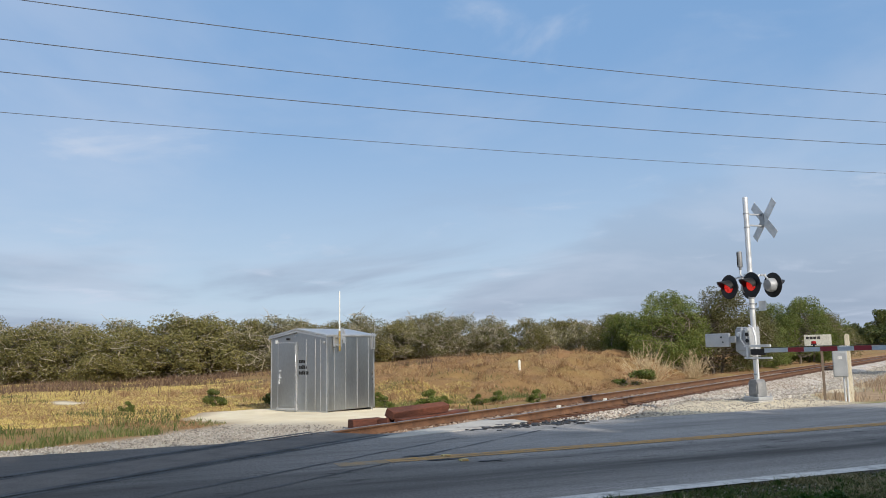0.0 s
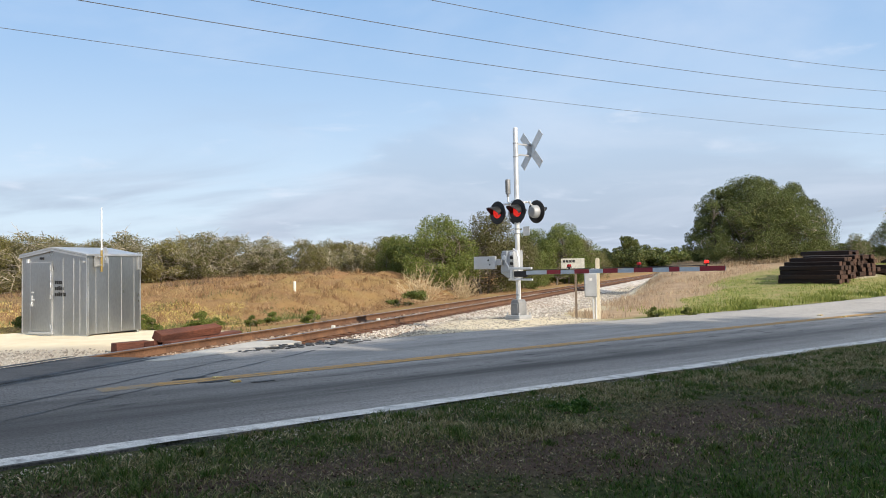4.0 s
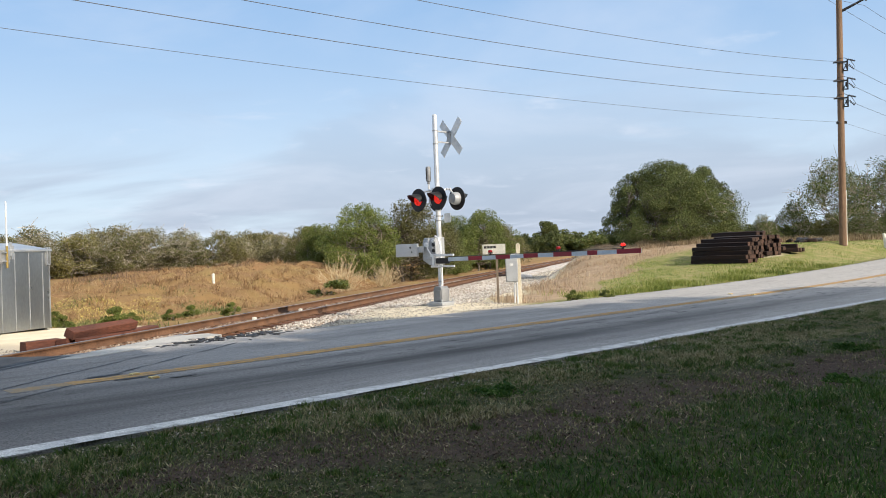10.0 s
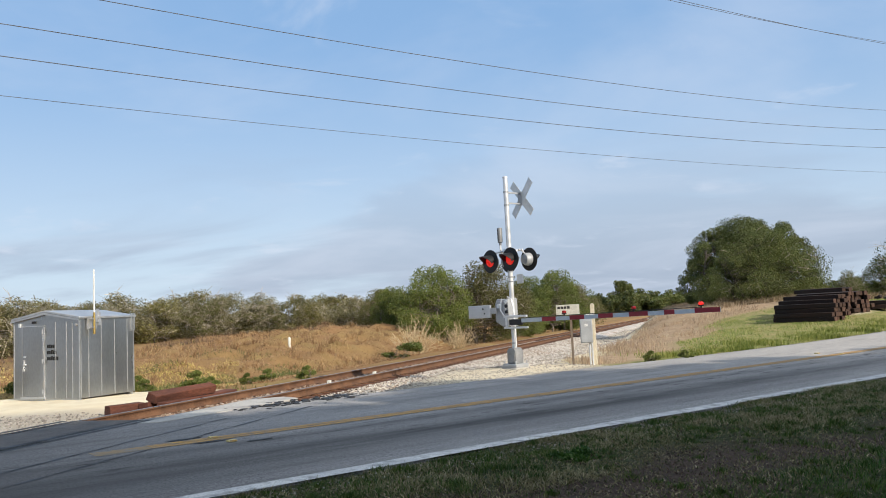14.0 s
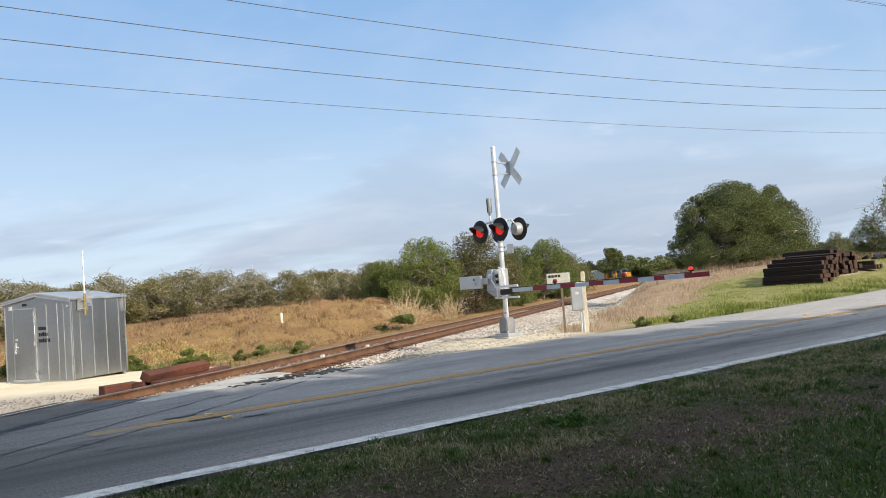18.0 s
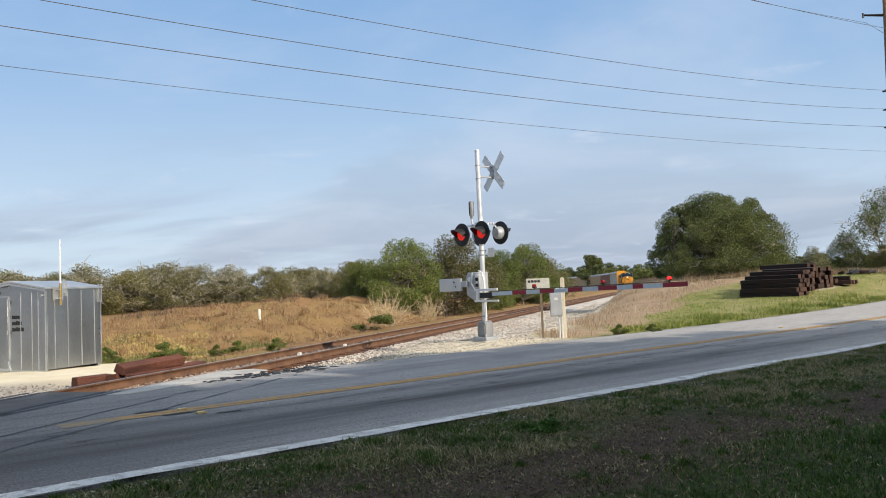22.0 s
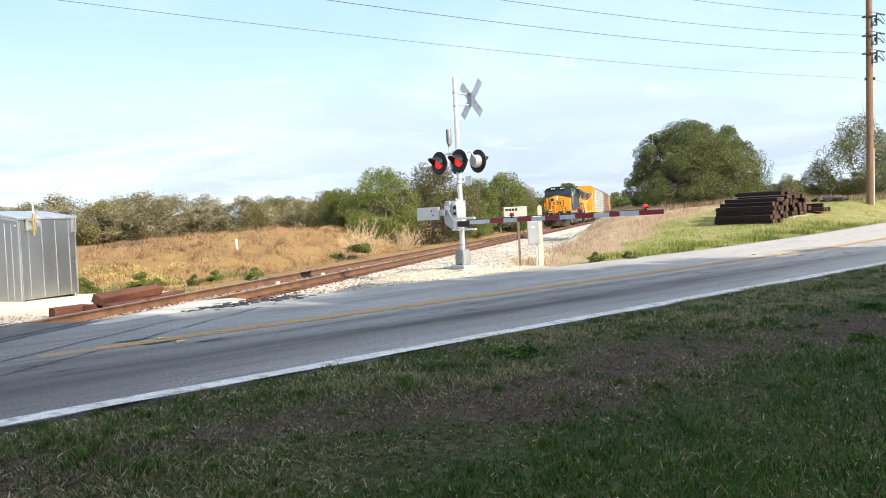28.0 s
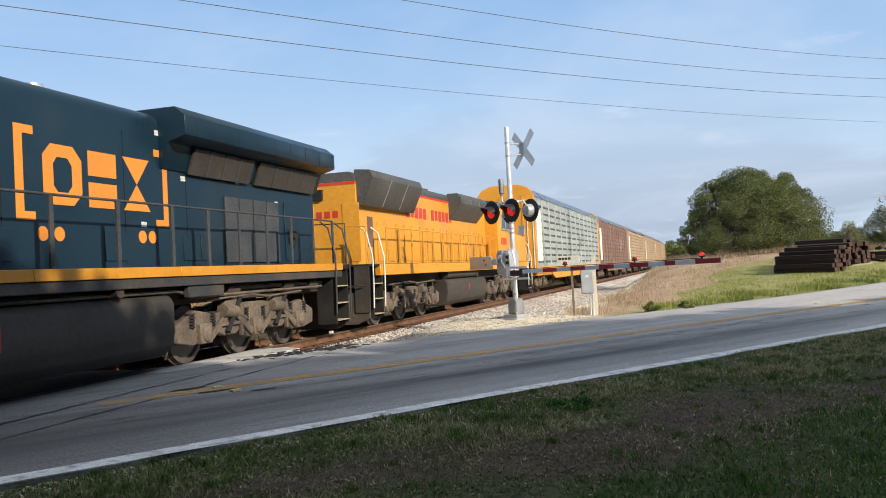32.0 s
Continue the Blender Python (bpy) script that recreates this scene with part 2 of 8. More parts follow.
CONCRETE = mat("concrete", (0.38, 0.36, 0.33), (0.52, 0.50, 0.46), 1.5, 0.9, dirt=(0.2, 0.19, 0.18), fine=25)
BALLAST = mat("ballast", (0.42, 0.38, 0.34), (0.62, 0.58, 0.53), 6, 0.95, bump=0.9, fine=4, grain=0.45, dirt=(0.30, 0.20, 0.13), dirt_at=(0.5, 0.7), dirt_scale=0.12)
RAIL_RUST = mat("rail_rust", (0.105, 0.052, 0.028), (0.19, 0.100, 0.055), 3, 0.85, metal=0.1, fine=10, grain=0.3)
RAIL_TOP = mat("rail_head_polished", (0.30, 0.27, 0.25), (0.42, 0.39, 0.36), 2, 0.35, metal=0.9, bump=0.05)
TIE_WOOD = mat("creosoted_tie", (0.055, 0.026, 0.016), (0.12, 0.055, 0.032), 3, 0.9, bump=0.5, stretch=(0.25, 1, 1), rnd=0.35, fine=12)
TIE_DARK = mat("stacked_tie", (0.012, 0.0075, 0.0065), (0.034, 0.018, 0.013), 3, 0.9, bump=0.5, stretch=(0.25, 1, 1), rnd=0.4, fine=12)
TIE_END = mat("sawn_tie_end", (0.035, 0.020, 0.015), (0.110, 0.056, 0.036), 6, 0.9, bump=0.4, rnd=0.5, dirt=(0.05, 0.025, 0.02), dirt_at=(0.5, 0.6), dirt_scale=1)
TIMBER = mat("weathered_red_timber", (0.045, 0.017, 0.012), (0.140, 0.050, 0.030), 3, 0.9, bump=0.9, stretch=(1, 0.2, 1), rnd=0.25, fine=14)
GALV = mat("galvanised_steel", (0.34, 0.355, 0.365), (0.42, 0.435, 0.445), 1.4, 0.32, metal=0.95, bump=0.04, fine=20, grain=0.07, stretch=(1, 1, 0.35), rough_var=0.08)
GALV_TRIM = mat("galvanised_trim", (0.52, 0.53, 0.54), (0.62, 0.63, 0.64), 3, 0.48, metal=0.85, bump=0.05, grain=0.08)
ALU_PAINT = mat("aluminium_paint", (0.62, 0.63, 0.64), (0.78, 0.79, 0.80), 4, 0.45, metal=0.45, bump=0.05, grain=0.08, dirt=(0.42, 0.42, 0.41), dirt_at=(0.6, 0.8))
GREY_BOX = mat("grey_enamel", (0.34, 0.355, 0.37), (0.43, 0.445, 0.46), 3, 0.5, metal=0.2, bump=0.06, grain=0.1, dirt=(0.25, 0.25, 0.24), dirt_at=(0.6, 0.8))
DARK_GREY = mat("weathered_grey_casting", (0.20, 0.205, 0.21), (0.30, 0.305, 0.31), 4, 0.6, metal=0.2, bump=0.1, grain=0.15, dirt=(0.12, 0.115, 0.11), dirt_at=(0.55, 0.75))
BLACK_STEEL = mat("black_enamel", (0.008, 0.008, 0.009), (0.016, 0.016, 0.018), 4, 0.55, bump=0.05)
SIGN_BACK = mat("bare_sign_aluminium", (0.50, 0.52, 0.53), (0.78, 0.79, 0.79), 3, 0.5, metal=0.35, bump=0.04, grain=0.1, dirt=(0.34, 0.31, 0.26), dirt_at=(0.58, 0.75))
RED_SHEET = mat("red_sheeting", (0.22, 0.015, 0.025), (0.30, 0.022, 0.035), 5, 0.5, bump=0.03, grain=0.1)
WHITE_SHEET = mat("pale_sheeting", (0.42, 0.47, 0.52), (0.55, 0.59, 0.63), 5, 0.45, bump=0.03, grain=0.1)
LENS_LIT = mat("lit_red_lens", (0.5, 0.01, 0.01), (0.6, 0.02, 0.02), 8, 0.3, emit=(1.0, 0.03, 0.02), power=1.1, bump=0)
LENS_FLASH = mat("flashing_red_lens", (0.22, 0.008, 0.010), (0.34, 0.012, 0.014), 8, 0.3, emit=(1.0, 0.03, 0.02), power=0.42, bump=0)
LENS_DIM = mat("dim_red_lens", (0.14, 0.008, 0.010), (0.22, 0.012, 0.012), 8, 0.25, emit=(1.0, 0.03, 0.02), power=0.10, bump=0)
WHITE_PLASTIC = mat("white_fibreglass", (0.74, 0.74, 0.70), (0.82, 0.82, 0.79), 4, 0.5, bump=0.04, grain=0.06)
PALE_WOOD = mat("bleached_post_wood", (0.50, 0.44, 0.33), (0.66, 0.60, 0.47), 4, 0.85, bump=0.3, stretch=(2, 2, 0.2), dirt=(0.30, 0.25, 0.18), dirt_at=(0.6, 0.8))
POST_WHITE = mat("weathered_white_post", (0.62, 0.60, 0.52), (0.76, 0.74, 0.66), 4, 0.8, dirt=(0.35, 0.32, 0.26), dirt_at=(0.6, 0.8))
BLACK_INK = mat("stencil_black", (0.012, 0.012, 0.013), (0.03, 0.03, 0.03), 8, 0.7, bump=0)
POLE_WOOD = mat("utility_pole_wood", (0.16, 0.095, 0.055), (0.27, 0.17, 0.105), 3, 0.9, bump=0.6, stretch=(2, 2, 0.12), fine=12, dirt=(0.07, 0.045, 0.03), dirt_at=(0.55, 0.75))
WIRE = mat("weathered_wire", (0.10, 0.10, 0.105), (0.15, 0.15, 0.155), 4, 0.6, metal=0.4, bump=0)
PORCELAIN = mat("dark_insulator", (0.03, 0.03, 0.035), (0.06, 0.06, 0.07), 6, 0.3, bump=0)
BARK = mat("grey_bark", (0.13, 0.105, 0.08), (0.26, 0.22, 0.175), 3, 0.95, bump=0.8, stretch=(2, 2, 0.4), fine=10)
DARK_BARK = mat("dark_bark", (0.05, 0.042, 0.032), (0.10, 0.085, 0.066), 3, 0.95, bump=0.8, stretch=(2, 2, 0.4), fine=10)
TWIG = mat("bleached_twig", (0.30, 0.26, 0.20), (0.48, 0.42, 0.33), 3, 0.95, bump=0.3)
LEAF_OLIVE = leaf_mat("olive_scrub_leaf", (0.095, 0.092, 0.032), (0.185, 0.172, 0.056), (0.300, 0.255, 0.098))
LEAF_GREEN = leaf_mat("green_leaf", (0.080, 0.112, 0.024), (0.142, 0.178, 0.040), (0.215, 0.225, 0.064))
LEAF_BROAD = leaf_mat("broad_tree_leaf", (0.046, 0.068, 0.020), (0.098, 0.122, 0.036), (0.175, 0.185, 0.066))
LEAF_OLIVE_DARK = leaf_mat("dull_olive_leaf", (0.066, 0.090, 0.026), (0.128, 0.158, 0.044), (0.225, 0.225, 0.080))
STRAW_STEM = mat("straw_stem", (0.44, 0.33, 0.19), (0.62, 0.50, 0.31), 4, 0.9, bump=0.1)
LEAF_DEEP = leaf_mat("deep_green_leaf", (0.060, 0.085, 0.022), (0.105, 0.130, 0.036), (0.19, 0.185, 0.065))
LEAF_BROWN = leaf_mat("russet_leaf", (0.105, 0.095, 0.036), (0.150, 0.140, 0.050), (0.185, 0.185, 0.062))
LEAF_PALE = leaf_mat("pale_scrub_leaf", (0.105, 0.100, 0.045), (0.195, 0.185, 0.085), (0.320, 0.285, 0.150))
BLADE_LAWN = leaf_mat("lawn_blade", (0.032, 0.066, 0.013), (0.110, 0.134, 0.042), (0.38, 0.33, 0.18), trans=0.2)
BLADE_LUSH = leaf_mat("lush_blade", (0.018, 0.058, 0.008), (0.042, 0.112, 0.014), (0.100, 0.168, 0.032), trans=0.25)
BLADE_DRY = leaf_mat("dry_blade", (0.215, 0.122, 0.060), (0.33, 0.205, 0.105), (0.44, 0.305, 0.165), trans=0.25)
BLADE_TAN = leaf_mat("tan_blade", (0.44, 0.32, 0.12), (0.60, 0.47, 0.18), (0.48, 0.43, 0.13), trans=0.25)
BLADE_SOIL = leaf_mat("dead_blade", (0.045, 0.030, 0.022), (0.10, 0.070, 0.048), (0.26, 0.20, 0.13), trans=0.2)
BLADE_STRAW = leaf_mat("pinkish_straw_blade", (0.32, 0.22, 0.14), (0.50, 0.37, 0.25), (0.62, 0.51, 0.35), trans=0.25)
# ---- mesh building ----
class MB:
    """Collects boxes, tubes and extrusions into one mesh."""

    def __init__(self):
        self.v, self.f = [], []

    def add(self, verts, faces):
        k = len(self.v)
        self.v += [tuple(p) for p in verts]
        self.f += [tuple(i + k for i in q) for q in faces]
        return self

    def box(self, x0, x1, y0, y1, z0, z1, m=None):
        vs = [Vector((x, y, z)) for x in (x0, x1) for y in (y0, y1) for z in (z0, z1)]
        if m:
            vs = [m @ p for p in vs]
        return self.add(vs, [(0, 1, 3, 2), (4, 6, 7, 5), (0, 4, 5, 1), (2, 3, 7, 6), (0, 2, 6, 4), (1, 5, 7, 3)])

    def tube(self, p0, p1, r0, r1=None, n=10, caps=True):
        p0, p1 = Vector(p0), Vector(p1)
        r1 = r0 if r1 is None else r1
        d = (p1 - p0).normalized()
        a = d.orthogonal().normalized()
        b = d.cross(a)
        vs = []
        for p, r in ((p0, r0), (p1, r1)):
            vs += [p + (a * math.cos(t) + b * math.sin(t)) * r for t in (2 * math.pi * i / n for i in range(n))]
        fs = [(i, (i + 1) % n, n + (i + 1) % n, n + i) for i in range(n)]
        if caps:
            fs += [tuple(range(n))[::-1], tuple(range(n, 2 * n))]
        return self.add(vs, fs)

    def path(self, pts, r, n=6):
        """A bent rod through the points."""
        pts = [Vector(p) for p in pts]
        vs, fs, a = [], [], None
        for k, p in enumerate(pts):
            d = (pts[min(k + 1, len(pts) - 1)] - pts[max(k - 1, 0)]).normalized()
            a = d.orthogonal().normalized() if a is None else (a - d * a.dot(d)).normalized()
            b = d.cross(a)
            vs += [p + (a * math.cos(t) + b * math.sin(t)) * r for t in (2 * math.pi * i / n for i in range(n))]
        for k in range(len(pts) - 1):
            fs += [(k * n + i, k * n + (i + 1) % n, (k + 1) * n + (i + 1) % n, (k + 1) * n + i) for i in range(n)]
        fs += [tuple(range(n))[::-1], tuple(range(len(vs) - n, len(vs)))]
        return self.add(vs, fs)

    def lathe(self, p0, axis, prof, n=16):
        """prof: pairs (along, radius)."""
        p0, d = Vector(p0), Vector(axis).normalized()
        a = d.orthogonal().normalized()
        b = d.cross(a)
        vs, fs = [], []
        for h, r in prof:
            vs += [p0 + d * h + (a * math.cos(t) + b * math.sin(t)) * max(r, 1e-4) for t in (2 * math.pi * i / n for i in range(n))]
        for k in range(len(prof) - 1):
            fs += [(k * n + i, k * n + (i + 1) % n, (k + 1) * n + (i + 1) % n, (k + 1) * n + i) for i in range(n)]
        fs += [tuple(range(n))[::-1], tuple(range((len(prof) - 1) * n, len(prof) * n))]
        return self.add(vs, fs)

    def prism(self, prof, a0, a1, axis="y", m=None):
        """A 2D outline drawn out along an axis: y (outline x, z), x (outline y, z) or z (outline x, y)."""
        n = len(prof)
        put = {"y": lambda p, a: (p[0], a, p[1]), "x": lambda p, a: (a, p[0], p[1]), "z": lambda p, a: (p[0], p[1], a)}[axis]
        vs = [Vector(put(p, a)) for a in (a0, a1) for p in prof]
        if m:
            vs = [m @ p for p in vs]
        fs = [(i, (i + 1) % n, n + (i + 1) % n, n + i) for i in range(n)] + [tuple(range(n))[::-1], tuple(range(n, 2 * n))]
        return self.add(vs, fs)


def mesh_of(name, mb, material, bevel=0.0, smooth=True):
    me = bpy.data.meshes.new(name)
    me.from_pydata(mb.v, [], mb.f)
    bm = bmesh.new()
    bm.from_mesh(me)
    bmesh.ops.recalc_face_normals(bm, faces=bm.faces)
    if bevel:
        es = [e for e in bm.edges if len(e.link_faces) == 2 and e.calc_face_angle(0) > 0.6]
        bmesh.ops.bevel(bm, geom=es, offset=bevel, segments=1, affect="EDGES", clamp_overlap=True)
    bm.to_mesh(me)
    bm.free()
    if smooth:
        me.shade_smooth()
        me.set_sharp_from_angle(angle=radians(38))
    if material:
        me.materials.append(material)
    return me


def part(name, mb, material, parent=None, label="", bevel=0.0, at=None, smooth=True):
    ob = new(name, mesh_of(name, mb, material, bevel, smooth))
    if parent:
        ob.parent = parent
    if at is not None:
        ob.matrix_basis = at
    if label:
        ob["label"] = label
    return ob


def thing(name, m, label, category, group="", kind=""):
    ob = new(name)
    ob.empty_display_size = 0.2
    ob.matrix_basis = m
    return tagged(ob, label, category, group, kind)


def raw_mesh(name, verts, faces, material, smooth=False):
    """A large mesh straight from arrays of vertices and triangles or quads."""
    me = bpy.data.meshes.new(name)
    verts, faces = np.asarray(verts, np.float32), np.asarray(faces, np.int32)
    n, k = faces.shape
    me.vertices.add(len(verts))
    me.vertices.foreach_set("co", verts.ravel())
    me.loops.add(n * k)
    me.loops.foreach_set("vertex_index", faces.ravel())
    me.polygons.add(n)
    me.polygons.foreach_set("loop_start", np.arange(0, n * k, k, dtype=np.int32))
    me.update(calc_edges=True)
    if smooth:
        me.shade_smooth()
    me.materials.append(material)
    return me


# ---- plan ----
RX, RY = 0.589, 0.808            # along the road
V_EDGE, V_MID, V_FAR = 7.26, 10.88, 14.45


def uv(x, y):
    return RX * x + RY * y, -RY * x + RX * y


def xy(u, v):
    return RX * u - RY * v, RY * u + RX * v


def sstep(a, b, x):
    t = np.clip((np.asarray(x, float) - a) / (b - a), 0, 1)
    return t * t * (3 - 2 * t)


def road_z(u):
    u = np.asarray(u, float)
    q = np.clip(u - 20, 0, 25)
    return 0.0009 * q * q + np.clip(u - 45, 0, 60) * 0.02


TY = np.array([-260, -60, 0, 12, 24, 47, 71, 94, 153, 212, 260, 305, 360, 420, 500, 600, 760, 950], float)
TX = np.array([-12.0, -9.9, -9.65, -9.55, -9.45, -9.05, -8.7, -8.3, -7.4, -7.3, -9.6, -15.0, -27.0, -48.0, -88.0, -150.0, -265.0, -410.0])
slopes = np.gradient(TX, TY)


def track_x(y):
    y = np.asarray(y, float)
    i = np.clip(np.searchsorted(TY, y) - 1, 0, len(TY) - 2)
    h = TY[i + 1] - TY[i]
    t = (y - TY[i]) / h
    return ((2 * t**3 - 3 * t**2 + 1) * TX[i] + (t**3 - 2 * t**2 + t) * h * slopes[i]
            + (-2 * t**3 + 3 * t**2) * TX[i + 1] + (t**3 - t**2) * h * slopes[i + 1])


def track_z(y):
    return -0.0046 * np.clip(np.asarray(y, float) - 10, 0, 400)


YS = np.arange(-250, 940, 1.0)
SS = np.concatenate([[0], np.cumsum(np.hypot(np.diff(YS), np.diff(track_x(YS))))])
SS -= np.interp(0, YS, SS)


def track_at(s):
    """Place on the track's centre line at s metres from the crossing."""
    y = float(np.interp(s, SS, YS))
    return Vector((float(track_x(y)), y, float(track_z(y))))


def fbm(x, y, s, seed=0.0):
    """Cheap smooth bumps of size s."""
    x, y = np.asarray(x, float) / s + seed * 7.3, np.asarray(y, float) / s - seed * 3.1
    return (np.sin(x * 1.7 + 1.3 * np.sin(y * 1.1)) + np.sin(y * 2.3 + 1.7 * np.sin(x * 0.9 + 2)) + 0.6 * np.sin(x * 3.9 - y * 3.1 + 2 * np.sin(y * 1.7))) / 2.6


def ground_z(x, y):
    x, y = np.asarray(x, float), np.asarray(y, float)
    u, v = uv(x, y)
    tx, tz = track_x(np.clip(y, -250, 940)), track_z(y)
    d = x - tx                                     # metres right of the track
    rz = road_z(u)
    # the mown verge by the camera
    near = rz - 0.022 - 0.128 * sstep(7.0, 2.0, v)
    # beyond the road, right of the track: a lawn that climbs
    rise = (0.30 * sstep(16, 36, u) + 0.62 * sstep(32, 43, u)) * (1 - 0.75 * sstep(58, 95, y))
    lawn = rz - 0.03 + rise * sstep(14.6, 18.2, v)
    lawn = np.minimum(lawn, np.maximum(np.interp(x, [4, 9.5], [1.42, 1.17]), rz - 0.03))   # level ground past the crest
    lawn = lawn - 0.45 * sstep(9, 3.5, d) * sstep(26, 45, y) + tz * 0.6 * sstep(12, 4, d)
    cut = sstep(7.6, 4.0, d) * sstep(24, 40, y)        # the line runs in a shallow cutting past the lawn
    lawn = lawn * (1 - cut) + (tz - 0.40) * cut
    # left of the track: flat ground, a ditch and a bank of dry grass
    flat = -0.24 - 0.10 * sstep(-8, -40, d) + tz * 0.4
    reach = y + 0.4 * np.minimum(d + 14, 0)
    bank = (1.20 + 0.12 * fbm(x, y, 2.1, 5)) * np.clip((reach - 29) / 22, 0, 1) * sstep(-4.5, -12.0, d) * (1 - sstep(110, 170, y))
    ditch = -0.35 * np.exp(-((d + 6.0) / 2.0) ** 2) * sstep(18, 30, y)
    left = flat + bank + ditch
    z = np.where(d < 0, left, lawn)
    w = sstep(-1.2, 1.2, d)
    z = left * (1 - w) + lawn * w
    # shoulder of the ballast
    z = z + (np.minimum(z, tz - 0.42) - z) * sstep(3.2, 1.9, np.abs(d)) * sstep(13.0, 16.0, y)
    far_side = sstep(V_FAR - 0.1, V_FAR + 0.5, v)
    z = z * far_side + (rz - 0.06) * (1 - far_side)
    nearside = sstep(V_EDGE + 0.10, V_EDGE - 0.10, v)
    z = z * (1 - nearside) + near * nearside
    # gravel heaped by the crossing gate
    z = z + 0.11 * np.exp(-(((x + 4.6) / 2.2) ** 2 + ((y - 21.9) / 1.5) ** 2))
    bumps = 0.32 * (fbm(x, y, 1.3, 8) + 0.5 * fbm(x, y, 0.7, 4)) * sstep(-5.5, -9.0, d) * sstep(-22, -15, d) * sstep(20, 28, y) * sstep(70, 50, y) + 0.03 * fbm(x, y, 1.3) + 0.05 * fbm(x, y, 4.1, 1) * sstep(15, 25, v)
    bumps = bumps + 0.11 * np.sin(2.3 * y + 0.5 * d + 2.2 * fbm(x, y, 2.0, 6)) * sstep(-5.0, -7.5, d) * sstep(-20, -13, d) * sstep(26, 32, y) * sstep(66, 52, y)
    on_road = sstep(V_EDGE - 0.5, V_EDGE - 0.2, v) * sstep(V_FAR + 0.6, V_FAR + 0.2, v)
    crossing = sstep(3.0, 2.2, np.abs(d)) * sstep(16, 13, y) * sstep(-3, -1.5, y)
    r = np.hypot(x, y)
    far = sstep(150, 400, r)
    z = z + bumps * (1 - on_road) * (1 - crossing)
    z = z * (1 - far) + far * (-1.3)
    return z + 0.05 * sstep(1.05, 0.7, np.hypot((x + 14.9) / 4.0, (y - 18.3) / 3.4)) * (1 + 0.5 * fbm(x, y, 0.9, 3))
# ---- ground ----
def zones(x, y):
    x, y = np.asarray(x, float), np.asarray(y, float)
    u, v = uv(x, y)
    d = x - track_x(np.clip(y, -250, 940))
    n1, n2 = fbm(x, y, 2.2, 2), fbm(x, y, 6.0, 3)
    dry = sstep(-0.9, -1.9, d + 0.5 * n1)
    hi = np.interp(y, [20, 32, 51, 80], [8.4, 9.2, 10.9, 15.5])
    rim = np.interp(y, [21.5, 23.5, 25, 32, 45, 60], [7.2, 6.3, 5.9, 6.0, 6.2, 6.5])
    strip = sstep(17.5, 20.5, y + 1.5 * n1) * sstep(-0.4, 0.7, d - rim + 0.5 * n1) * sstep(0.9, -0.7, d - hi + 0.9 * n1) * sstep(15.0, 16.2, v)
    strip = np.maximum(strip, sstep(26, 32, y) * sstep(22.6, 25.2, v + n1) * sstep(6.0, 7.5, d))
    dry = np.maximum(dry, strip)
    bare = sstep(V_FAR - 0.2, V_FAR + 0.1, v) * sstep(-2.5, -1.8, d) * sstep(0.7, -0.5, d - rim + 0.5 * n1) * sstep(150, 110, y)
    sand = sstep(1.15, 0.8, np.hypot((x + 14.9) / 4.0, (y - 18.3) / 3.4) + 0.12 * n1)
    grey = sstep(-6.4, -5.2, d + 0.6 * n1) * sstep(17.5, 15.0, y) * sstep(0.5, -1, d)
    streak = sstep(0.62, 0.95, fbm(x + 2 * y, y, 3.4, 21) + 0.35 * n1) * sstep(-7.5, -9.5, d) * sstep(34, 26, y) * sstep(17, 20, np.hypot(x, y)) * sstep(46, 36, np.hypot(x, y))
    sand = np.maximum(sand, streak)
    spot = sstep(1.2, 0.5, np.hypot((u - 37.2) / 1.7, (v - 18.2) / 0.7) + 0.5 * fbm(x, y, 0.6, 17))
    sand = np.maximum(sand, 0.8 * spot)
    bare = np.maximum(np.maximum(bare, sand), grey)
    sand = np.maximum(sand, 0.75 * sstep(2.6, 4.6, d + 0.9 * n1) * sstep(14.5, 15.2, v) * (y < 160))
    vc = np.interp(u, [-20, 2.9, 4.4, 5.7, 7.8, 9.4, 12.5, 16, 30], [5.7, 5.6, 5.25, 4.95, 4.8, 4.35, 4.1, 3.7, 3.0])
    wid = np.interp(u, [-20, 2.9, 4.4, 5.7, 7.8, 9.4, 12.5, 16, 30], [0.4, 0.4, 0.72, 0.78, 0.58, 0.45, 0.35, 0.3, 0.3])
    soil = sstep(1.25, 0.7, np.abs(v - vc) / wid + 0.45 * fbm(x, y, 0.9, 7) + 0.35 * fbm(x, y, 0.35, 8)) * (v < V_EDGE)
    return dry, sand, bare, soil


